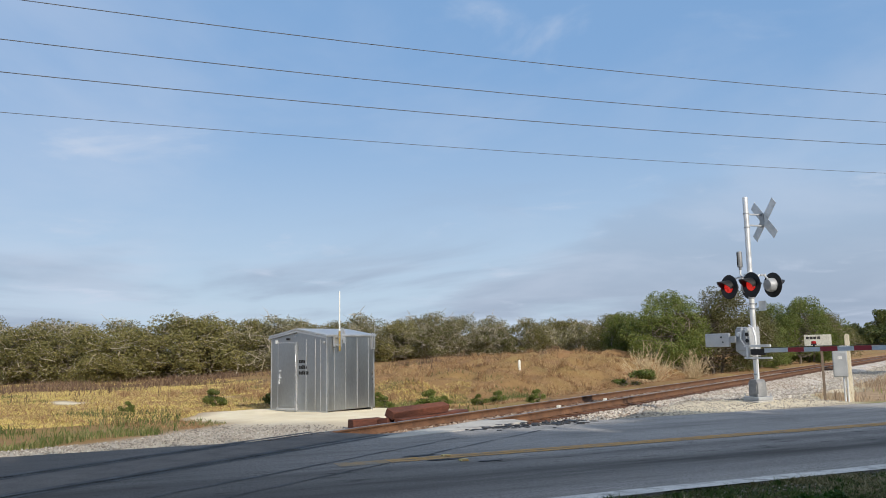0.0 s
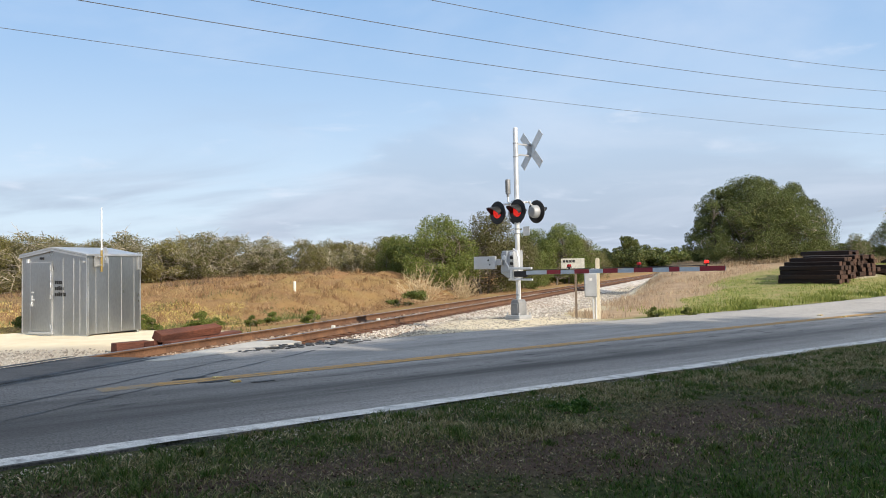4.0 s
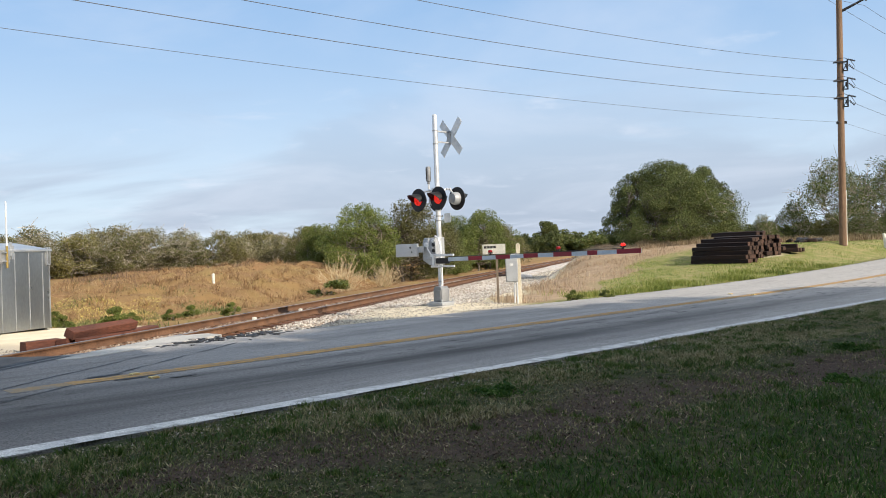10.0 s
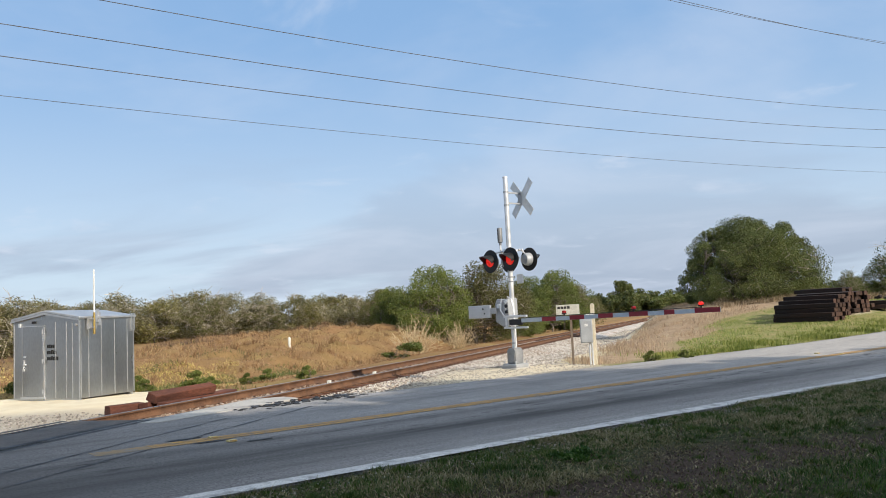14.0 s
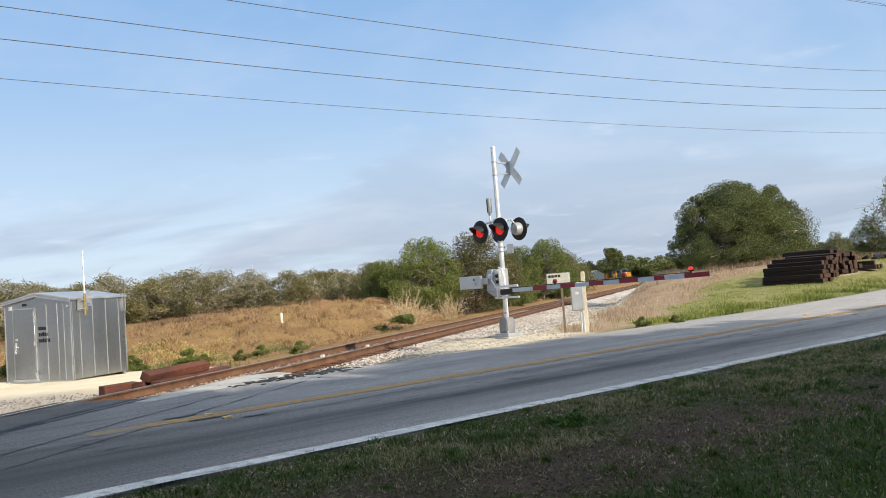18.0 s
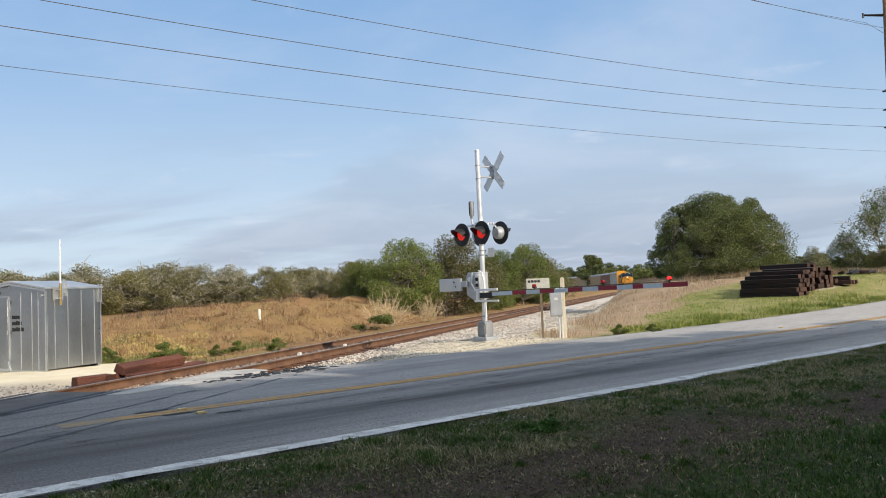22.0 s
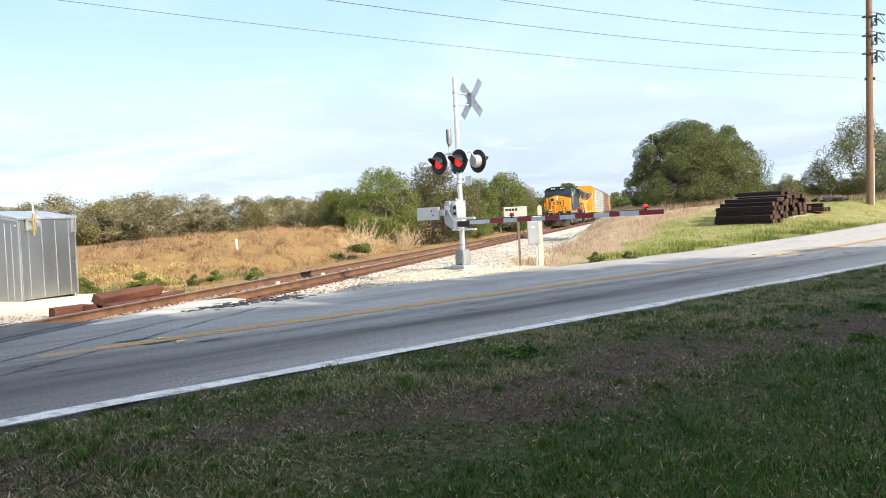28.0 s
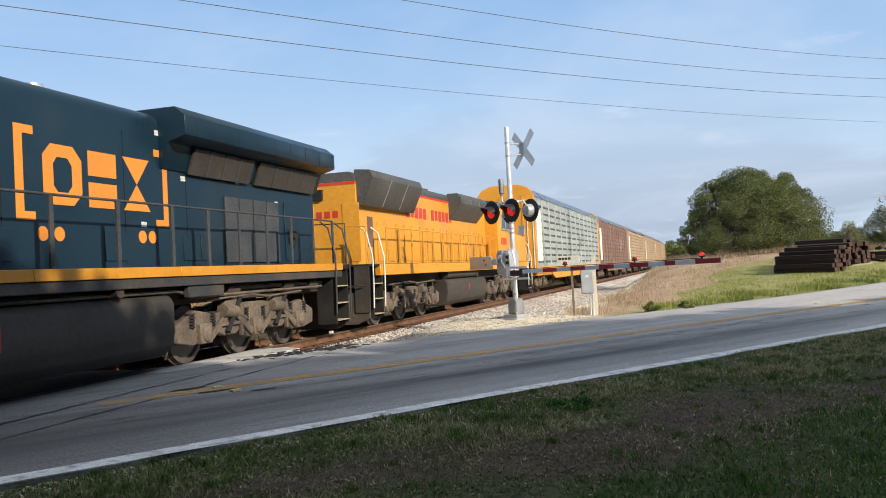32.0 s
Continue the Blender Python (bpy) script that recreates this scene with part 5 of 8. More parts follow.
# ---- power line ----
def power_line():
    S, P0 = 74.0, Vector((10.98, 43.64, 0))
    g = float(ground_z(P0.x, P0.y))
    t = thing("utility_pole", pose(P0.x - 0.03, P0.y, g, 0, 1.25, 0), "tall brown wooden utility pole with insulators and cross arms", "utility pole")
    part("shaft", MB().lathe((0, 0, -0.6), (0, 0, 1), [(0, 0.175), (4, 0.16), (9, 0.145), (14.5, 0.125), (16.4, 0.12)], 18), POLE_WOOD, t, "weathered brown wooden shaft")
    part("ground_wire", MB().path([(0.172, -0.05, 0), (0.166, -0.05, 2.6)], 0.02, 6), POST_WHITE, t)
    base = 1.46 - g
    zs = [base + 45 * math.tan(radians(e)) for e in (10.55, 9.45, 8.41)]
    for z in zs:
        fr = part("line_bracket", MB().box(-0.16, 0.30, -0.20, -0.15, z - 0.05, z + 0.02).box(0.26, 0.30, -0.24, -0.12, z - 0.46, z + 0.10).box(0.10, 0.30, -0.20, -0.15, z - 0.46, z - 0.41).path([(0.10, -0.17, z - 0.40), (0.30, -0.17, z - 0.02)], 0.02, 6), BLACK_STEEL, t, "steel bracket with dead-end insulators")
        for p, q in (((-0.14, -0.05, z), (-0.34, -0.10, z - 0.02)), ((0.32, -0.16, z + 0.10), (0.66, -0.10, z + 0.02)), ((0.34, -0.18, z - 0.14), (0.58, -0.20, z - 0.40)), ((0.20, -0.2, z - 0.12), (0.24, -0.22, z - 0.36))):
            mb = MB()
            a, b = Vector(p), Vector(q)
            for k in range(4):
                c = a.lerp(b, (k + 0.5) / 4)
                mb.tube(c - (b - a) * 0.09, c + (b - a) * 0.09, 0.05, 0.03, 8)
            part("insulator", mb, PORCELAIN, fr)
        part("jumper_wire", MB().path([(-0.30, -0.12, z - 0.02), (-0.12, -0.24, z + 0.14), (0.12, -0.26, z + 0.16), (0.40, -0.22, z + 0.06), (0.62, -0.20, z - 0.30)], 0.012, 5), BLACK_STEEL, fr)
    for (dx, dz, dy) in ((-0.98, 12.55, 0.1), (1.15, 11.75, -0.2), (1.1, 13.8, -0.2)):
        am = part("cross_arm", MB().tube((0, 0, dz - (0.12 if dx < 0 else 0.55) + base - 0.4), (dx, dy, dz + base - 0.4), 0.07, 0.05, 10), BLACK_STEEL, t, "dark slanted line-post insulator arm")
        part("arm_tip", MB().tube((dx, dy, dz + base - 0.52), (dx, dy, dz + base - 0.30), 0.05, n=8), PORCELAIN, am)
    part("cable_clamp", MB().box(-0.2, 0.24, -0.08, 0.08, base + 5.42, base + 5.54), BLACK_STEEL, t)
    # conductors: one span past the crossing and one up the road, hung in curves
    d = Vector((-RX, -RY, 0))
    ups = [(0, 45 * math.tan(radians(10.55)), 1.83, 0.009), (0, 45 * math.tan(radians(9.45)), 1.73, 0.009), (0, 45 * math.tan(radians(8.41)), 1.50, 0.009), (0, 45 * math.tan(radians(6.94)), 1.06, 0.006),
           (-0.98, 11.75, 1.7, 0.009), (1.1, 11.0, 1.7, 0.009), (1.05, 13.05, 1.6, 0.009)]
    for off, z, sag, r in ups:
        for sgn in (1, -1):
            mb, pts = MB(), []
            for k in range(41):
                s = S * k / 40
                f = (s - S / 2) / (S / 2)
                p = P0 + d * s * sgn + Vector((off * 0.98 + 0.02 + 0.02 * z * (1 - s / S), -0.1, 0))
                pts.append((p.x, p.y, 1.46 + z - sag * (1 - f * f)))
            mb.path(pts, r, 5)
            ob = part("overhead_wire", mb, WIRE)
            tagged(ob, "thin dark overhead wire strung from the utility pole", "wire", "overhead wires")
    # the next pole of the line, behind
    for sgn in (1, -1):
        q = P0 + d * S * sgn
        copy_thing(t, pose(q.x, q.y, float(ground_z(q.x, q.y))))


power_line()
# ---- vegetation ----
def leaf_cloud(rng, centres, radii, counts, size, droop=0.0):
    """Small pointed leaves scattered in clumps."""
    P = []
    for c, r, n in zip(centres, radii, counts):
        d = rng.randn(n, 3)
        d /= np.linalg.norm(d, axis=1)[:, None] + 1e-9
        rad = r * rng.uniform(0.15, 1.0, (n, 1)) ** 0.45 * np.array([1, 1, 0.8])
        P.append(c + d * rad)
    P = np.concatenate(P)
    n = len(P)
    a = rng.randn(n, 3)
    a[:, 2] -= droop
    a /= np.linalg.norm(a, axis=1)[:, None]
    b = np.cross(a, rng.randn(n, 3))
    b /= np.linalg.norm(b, axis=1)[:, None] + 1e-9
    s = size * rng.uniform(0.6, 1.5, (n, 1))
    V = np.stack([P - a * s * 0.6, P + b * s * 0.34, P + a * s * 0.75, P - b * s * 0.34], 1).reshape(-1, 3)
    F = np.arange(n * 4).reshape(-1, 4)
    return V, F


def branch(mb, rng, p0, p1, r0, r1, bend=0.12, n=5, seg=3):
    p0, p1 = np.array(p0, float), np.array(p1, float)
    L = np.linalg.norm(p1 - p0)
    pts = [p0]
    for k in range(1, seg):
        pts.append(p0 + (p1 - p0) * k / seg + rng.randn(3) * L * bend * 0.5)
    pts.append(p1)
    for k in range(seg):
        a, b = r0 + (r1 - r0) * k / seg, r0 + (r1 - r0) * (k + 1) / seg
        mb.tube(pts[k], pts[k + 1], a, b, n, caps=False)
    return pts


def tree(name, seed, h, rad, leaf, size, leaves, label, category, clumps=26, clear=0.15, bark=None, trunk=None, stems=1, twigs=0, flat=1.0, top=0.9, group="", droop=0.0, lean=0.0, twig=0.13, lump=1.0):
    """A trunk or several stems, limbs out to clumps of leaves, and bare twigs."""
    rng = np.random.RandomState(seed)
    t = thing(name, pose(0, 0, 0), label, category, group)
    mb, cs, rs = MB(), [], []
    trunk = trunk or 0.035 * h
    bases = [rng.randn(2) * rad * 0.25 * (stems > 1) for _ in range(stems)]
    for k in range(clumps):
        a = rng.uniform(0, 6.283)
        q = rng.uniform(0.0, 1.0)
        zz = clear + (top - clear) * q
        ring = math.sin(math.pi * min(1, max(0.0, (0.12 + 0.80 * q))) ** 0.85)
        rr = rad * ring * rng.uniform(0.45, 0.95)
        c = np.array([math.cos(a) * rr + lean * q, math.sin(a) * rr, h * zz * flat + rng.randn() * 0.05 * h])
        c[2] = max(c[2], 0.12 * h)
        cs.append(c)
        rs.append(rad * rng.uniform(0.20, 0.40) * lump)
    for i, b in enumerate(bases):
        tip = np.array([b[0] * 1.6 + lean * 0.6, b[1] * 1.6, h * 0.62])
        pts = branch(mb, rng, (b[0], b[1], -0.3), tip, trunk, trunk * 0.35, 0.10, 8, 4)
        for c in cs[i::stems]:
            s = pts[1] + (pts[-1] - pts[1]) * min(1, max(0.0, (c[2] - pts[1][2]) / (pts[-1][2] - pts[1][2] + 1e-6)) * 0.7)
            branch(mb, rng, s, c, trunk * 0.38, trunk * 0.07, 0.16)
            for _ in range(2):
                branch(mb, rng, c, c + np.clip(rng.randn(3), -1.2, 1.2) * rad * 0.12, trunk * 0.09, trunk * 0.03, 0.2, 4, 2)
    me = part("trunk", mb, bark or BARK, t)
    if twigs:
        tw = MB()
        for _ in range(twigs):
            c = cs[rng.randint(len(cs))] + np.clip(rng.randn(3), -1.3, 1.3) * rad * 0.09
            d = rng.randn(3)
            d[2] = abs(d[2]) * 0.8
            d *= rad * rng.uniform(0.6, 1.3) * twig / np.linalg.norm(d)
            pts = branch(tw, rng, c - d * 0.5, c + d, 0.022, 0.008, 0.2, 3, 2)
            branch(tw, rng, pts[1], pts[1] + d * 0.5 + rng.randn(3) * rad * twig * 0.35, 0.014, 0.006, 0.2, 3, 1)
        part("twig_spray", tw, TWIG, t, "bleached bare twigs", smooth=False)["kind"] = "stuff"
    w = np.array(rs) ** 2
    counts = np.maximum(4, (leaves * w / w.sum())).astype(int)
    V, F = leaf_cloud(rng, cs, rs, counts, size, droop)
    V[:, 2] = np.maximum(V[:, 2], 0.02)
    c = new("crown", raw_mesh("crown", V, F, leaf))
    c.parent = t
    return t


def plant(proto, x, y, turn=0.0, size=1.0, sink=0.1, wide=None):
    """A copy of a plant on the ground."""
    ob = copy_thing(proto, pose(x, y, float(ground_z(x, y)) - sink, 0, 0, turn))
    ob.scale = (wide or size, wide or size, size)
    return ob


def stand(proto, x, y, turn=0.0, size=1.0, sink=0.1):
    proto.matrix_basis = pose(x, y, float(ground_z(x, y)) - sink, 0, 0, turn)
    proto.scale = (size, size, size)
    return proto


def treeline():
    rng = random.Random(21)
    scrub = "low scrubby tree with olive leaves and bleached twigs in a thicket"
    protos = [tree("scrub_tree", 100 + k, 4.0, 2.7, (LEAF_OLIVE, LEAF_PALE, LEAF_OLIVE, LEAF_BROWN, LEAF_OLIVE, LEAF_PALE)[k], 0.080, 12500, scrub, "tree", clumps=46, clear=0.0,
                   stems=3, twigs=(110, 230, 120, 190, 110, 260)[k], trunk=0.06, twig=0.22, group="scrub along the field", flat=0.95, bark=(BARK, TWIG)[k % 2], lump=0.78) for k in range(6)]
    line = [(-78, 22), (-62, 33), (-52, 43), (-42, 52), (-33, 60), (-25, 66), (-19, 76), (-17, 100), (-18, 140)]
    used = set()
    for row, (push, hmul) in enumerate(((0, 1.0), (4.5, 1.14))):
        for (x0, y0), (x1, y1) in zip(line, line[1:]):
            L = math.hypot(x1 - x0, y1 - y0)
            n = max(2, int(L / (2.3 if row == 0 else 3.0)))
            for i in range(n):
                f = (i + rng.uniform(-0.35, 0.35)) / n
                x, y = x0 + (x1 - x0) * f, y0 + (y1 - y0) * f
                nx, ny = (y1 - y0) / L, -(x1 - x0) / L
                x, y = x - nx * push + rng.uniform(-1, 1), y - ny * push + rng.uniform(-1, 1)
                az = math.degrees(math.atan2(x, y))
                hm = float(np.interp(az, [-60, -52, -47, -43, -35, -27, -20], [1.25, 1.08, 1.12, 0.90, 0.86, 0.76, 0.76])) * hmul * rng.uniform(0.88, 1.06) * (1 + float(np.interp(az, [-45, -37], [0.24, 0.06])) * float(fbm(x, y, 6.0, 33)))
                k = rng.randrange(6)
                if k not in used:
                    used.add(k)
                    stand(protos[k], x, y, rng.uniform(0, 360), hm)
                else:
                    plant(protos[k], x, y, rng.uniform(0, 360), hm, wide=hm * rng.uniform(1.15, 1.45))


treeline()


def green_trees():
    rng = random.Random(31)
    g = tree("bushy_tree", 201, 5.6, 3.4, LEAF_GREEN, 0.085, 34000, "dense bright green bushy tree beside the track", "tree", clumps=80, clear=0.06, stems=3, trunk=0.10, lump=0.75)
    stand(g, -16.6, 54.5, 20, 0.90)
    b = tree("bushy_tree", 202, 5.2, 3.6, LEAF_BROWN, 0.078, 30000, "bushy tree with brownish green leaves beside the track", "tree", clumps=80, clear=0.06, stems=3, trunk=0.10, twigs=90, lump=0.8)
    stand(b, -13.6, 57.5, 0, 1.08)
    plant(g, -20.4, 57, 200, 0.55)
    plant(g, -12.6, 63, 140, 0.66)
    plant(b, -23.0, 61, 90, 0.55)
    plant(g, -12.4, 82, 75, 1.08)
    plant(b, -12.2, 95, 160, 0.90)
    plant(g, -15.8, 86, 160, 0.98)
    plant(b, -13.4, 98, 45, 0.95)
    plant(g, -16.4, 118, 15, 0.95)
    plant(b, -19.5, 138, 255, 0.98)
    for y in (158, 180, 205, 232):
        plant(g if y % 4 else b, float(track_x(y)) - 7.5 - 0.10 * (y - 100), y, y * 7, 0.95)
    for x, y, s in ((-13.0, 70, 0.5), (-12.4, 90, 0.42)):
        plant(g, x, y, x * 40, s)
    # the broad tree behind the stack of ties, with twiggy growth before it
    big = tree("broad_tree", 205, 6.1, 3.7, LEAF_BROAD, 0.072, 60000, "broad dark green tree with a lumpy crown behind the stacked ties", "tree", clumps=150, clear=0.02, stems=4, trunk=0.09, bark=DARK_BARK, twigs=60, top=0.93, twig=0.2, lump=0.62)
    stand(big, 3.3, 54.5, 0, 0.83)
    d = tree("bushy_tree", 206, 5.9, 2.4, LEAF_BROAD, 0.080, 22000, "dark green upright bushy tree at the wood's edge", "tree", clumps=70, clear=0.0, stems=2, trunk=0.07, bark=DARK_BARK, lump=0.7)
    stand(d, 1.6, 54.2, 0, 0.83)
    plant(d, 5.9, 55.4, 120, 0.87, wide=0.72)
    plant(d, 4.3, 57.0, 220, 0.96, wide=0.85)
    plant(d, 0.6, 56.5, 60, 0.55)
    front = tree("twiggy_tree", 207, 4.9, 3.5, LEAF_OLIVE_DARK, 0.062, 34000, "spreading olive tree with fine bare twigs behind the stacked ties", "tree", clumps=90, clear=0.0, stems=6, trunk=0.040, bark=DARK_BARK, twigs=40, top=0.88, twig=0.20, lump=0.72)
    stand(front, 4.6, 51.4, 0, 0.86)
    plant(front, 5.4, 52.8, 140, 0.78, wide=0.74)
    plant(front, 2.4, 52.4, 250, 0.62)
    # airy trees by the pole
    airy = tree("airy_tree", 209, 5.6, 3.3, LEAF_OLIVE_DARK, 0.078, 17000, "airy grey-green tree with thin branches behind the pole", "tree", clumps=120, clear=0.0, stems=6, trunk=0.06, twigs=170, twig=0.24, lump=0.66)
    stand(airy, 13.9, 56.5, 0, 0.92)
    plant(airy, 17.2, 58.0, 130, 0.90, wide=0.95)
    plant(airy, 11.6, 58.4, 220, 0.46, wide=0.5)
    plant(airy, 23.5, 57.5, 80, 0.92)
    plant(airy, 28.0, 56.0, 190, 0.9)
    plant(airy, 33.0, 58.0, 20, 1.0)
    for k in range(16):
        plant((b, airy, d)[k % 3], 7.5 + k * 1.9 + rng.uniform(-0.6, 0.6), 54.5 + rng.uniform(-1.5, 3.5), rng.uniform(0, 360), rng.uniform(0.28, 0.46) * (0.75 if k < 4 else 1.0))
    # distant wood and a tall pine past the bend
    wood = tree("wood_edge_tree", 211, 8.0, 5.0, LEAF_DEEP, 0.42, 5200, "far dark green tree of a distant wood", "tree", clumps=36, clear=0.0, stems=2, trunk=0.2, group="distant wood")
    stand(wood, 8, 355, 0, 1.05)
    for k in range(38):
        x = -70 + k * 4.5
        y = 375 + 12 * math.sin(k * 1.7) + (x < -25) * 110
        plant(wood, x + rng.uniform(-2, 2), y, rng.uniform(0, 360), rng.uniform(1.05, 1.25) * (1.15 if y > 450 else 1.0), wide=1.6)
    for k in range(34):
        plant(wood, -330 + k * 9 + rng.uniform(-3, 3), 330 + 20 * math.sin(k) + (120 if k > 27 else 0), rng.uniform(0, 360), rng.uniform(0.9, 1.25))
    for k in range(22):
        plant(wood, 85 + k * 8, 330 - k * 7 + rng.uniform(-6, 6), rng.uniform(0, 360), rng.uniform(0.8, 1.1))
    pine = tree("pine_tree", 216, 12.0, 5.0, LEAF_DEEP, 0.34, 8000, "lone distant pine with an open rounded crown", "tree", clumps=46, clear=0.66, stems=1, trunk=0.22, top=1.0, lump=0.8)
    stand(pine, -33.5, 455, 0, 1.28)
    # tall trees behind the viewer that shade the verge and the near lane
    shade = tree("shade_tree", 221, 12.5, 6.4, LEAF_DEEP, 0.80, 7500, "tall leafy tree shading the mown verge", "tree", clumps=80, clear=0.10, stems=1, trunk=0.32, group="roadside shade trees")
    first = True
    for k in np.arange(0, 22, 0.72):
        x, y = xy(-52 + k * 5.3 + rng.uniform(-0.8, 0.8), -12.0 + rng.uniform(-0.8, 0.8))
        s = rng.uniform(1.02, 1.07) * float(np.interp(k, [12.4, 13.6, 14.7, 16.6, 19.2, 22], [1.0, 0.88, 0.80, 0.715, 0.675, 0.66]))
        if first:
            stand(shade, x, y, 0, s)
            first = False
        else:
            plant(shade, x, y, rng.uniform(0, 360), s)


green_trees()


def blades(rng, P, hmin, hmax, width, lean=0.5):
    """Grass blades: a bent strip of three triangles each."""
    n = len(P)
    h = (rng.uniform(hmin, hmax, n) * (0.85 + 0.45 * fbm(P[:, 0], P[:, 1], 1.1, 3)).clip(0.35, 1.6))[:, None]
    a = rng.uniform(0, 6.283, n)
    w = np.stack([np.cos(a), np.sin(a), 0 * a], -1) * width * rng.uniform(0.6, 1.4, (n, 1))
    b = rng.uniform(0, 6.283, n)
    d = np.stack([np.cos(b), np.sin(b), 0 * b], -1) * rng.uniform(0.1, 1.0, (n, 1)) * lean * h
    up = np.array([0, 0, 1.0])
    mid = P + up * h * 0.6 + d * 0.35
    tip = P + up * h + d
    V = np.stack([P - w, P + w, mid + w * 0.7, mid - w * 0.7, tip], 1).reshape(-1, 3)
    k = (np.arange(n) * 5)[:, None]
    F = np.concatenate([k + np.array([[0, 1, 2]]), k + np.array([[0, 2, 3]]), k + np.array([[3, 2, 4]])], 1).reshape(-1, 3)
    return V, F


def grass(name, label, n, sample, hmin, hmax, width, material, lean=0.5, seed=1):
    rng = np.random.RandomState(seed)
    x, y = sample(rng, n)
    P = np.stack([x, y, ground_z(x, y) - 0.01], -1)
    V, F = blades(rng, P, hmin, hmax, width, lean)
    return tagged(new(name, raw_mesh(name, V, F, material)), label, "grass", kind="stuff")


def verge_points(rng, n, kind="worn"):
    """Points on the near verge: worn grass, lush grass towards the viewer, dead stubble on the soil."""
    r = 0.4 + 29 * rng.rand(n * 4) ** 1.6
    a = np.radians(np.where(rng.rand(n * 4) < 0.92, rng.uniform(-58, 42, n * 4), rng.uniform(-180, 180, n * 4)))
    x, y = r * np.sin(a), r * np.cos(a)
    u, v = uv(x, y)
    soil = zones(x, y)[3]
    patch = fbm(x, y, 0.9, 4) + 0.6 * fbm(x, y, 3.1, 5)
    edge = V_EDGE - 0.05 - 0.30 * sstep(6.0, 3.0, u) + 0.07 * fbm(x, y, 0.35, 6) + 0.05 * rng.randn(len(x))
    near = sstep(4.5, 3.5, v + 0.35 * fbm(x, y, 0.8, 9))
    jit = rng.randn(len(x)) * 0.35
    if kind == "lush":
        k = (v < edge - 0.05) & (rng.rand(len(x)) < np.maximum(near, 0.55 * (patch + jit > 0.55)) * (1 - 0.8 * soil))
    elif kind == "dead":
        k = (v < edge) & (rng.rand(len(x)) < np.maximum(soil, 0.25 * (1 - near)))
    else:
        k = (v < edge) & (rng.rand(len(x)) < (1 - 0.35 * soil) * (1 - 0.7 * near) * (0.35 + 0.65 * (patch + jit > -0.5)))
    return x[k][:n], y[k][:n]


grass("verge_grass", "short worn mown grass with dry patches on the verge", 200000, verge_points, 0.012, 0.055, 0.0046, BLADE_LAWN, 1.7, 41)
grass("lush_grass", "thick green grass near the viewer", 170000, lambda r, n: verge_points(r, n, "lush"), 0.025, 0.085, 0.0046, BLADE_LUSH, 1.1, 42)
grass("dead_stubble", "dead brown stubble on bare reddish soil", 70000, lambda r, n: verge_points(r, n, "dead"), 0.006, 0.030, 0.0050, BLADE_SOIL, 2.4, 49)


grass("dry_stalks", "pale dry stalks lying in the worn grass", 24000, verge_points, 0.014, 0.045, 0.0064, leaf_mat("dry_stalk", (0.20, 0.155, 0.085), (0.36, 0.29, 0.17), (0.56, 0.47, 0.31), trans=0.1), 4.0, 54)


def verge_tufts(rng, n):
    """Blades gathered in tufts, thick along the worn strip by the road and about the soil's rim."""
    u, v = rng.uniform(1.5, 26, 900), V_EDGE - 0.2 - 4.2 * rng.rand(900) ** 1.2
    x, y = xy(u, v)
    k = rng.rand(900) > 0.75 * zones(x, y)[3]
    x, y = x[k], y[k]
    i = rng.randint(len(x), size=n)
    r, a = np.abs(rng.randn(n)) * 0.075 * (0.5 + (i * 37 % 11) / 7.0), rng.uniform(0, 6.283, n)
    return x[i] + r * np.cos(a), y[i] + r * np.sin(a)


grass("grass_tufts", "uneven tufts of fresh grass in the worn verge", 60000, verge_tufts, 0.03, 0.085, 0.0048, leaf_mat("tuft_blade", (0.028, 0.066, 0.010), (0.062, 0.124, 0.020), (0.18, 0.22, 0.06), trans=0.25), 1.2, 58)


def litter():
    """Dead leaves and pale crumbs lying in the short grass."""
    rng = np.random.RandomState(77)

    def spots(n):
        x, y = verge_points(rng, n)
        return np.stack([x, y, ground_z(x, y) + 0.012], -1)

    tagged(new("leaf_litter", rock_mesh(rng, "leaf_litter", 7000, spots, 0.011, leaf_mat("leaf_litter", (0.07, 0.045, 0.03), (0.16, 0.11, 0.075), (0.40, 0.35, 0.27), rough=0.9, trans=0.0))), "dead leaves and pale crumbs in the short grass", "leaf litter", kind="stuff")

    def clods(n):
        x, y = verge_points(rng, n, "dead")
        return np.stack([x, y, ground_z(x, y) + 0.002], -1)

    tagged(new("soil_clods", rock_mesh(rng, "soil_clods", 14000, clods, 0.011, leaf_mat("soil_clod", (0.036, 0.025, 0.019), (0.075, 0.051, 0.040), (0.17, 0.12, 0.092), rough=0.95, trans=0.0))), "crumbled reddish brown soil on the worn verge", "soil", kind="stuff")

    def shoulder(n):
        u = rng.uniform(-8, 30, n)
        v = V_EDGE - 0.25 - np.abs(rng.randn(n)) * 0.22
        x, y = xy(u, v)
        return np.stack([x, y, ground_z(x, y) + 0.006], -1)

    tagged(new("loose_gravel", rock_mesh(rng, "loose_gravel", 3500, shoulder, 0.011, STONE_MIX)), "loose pale grit along the asphalt's edge", "gravel", kind="stuff")


litter()


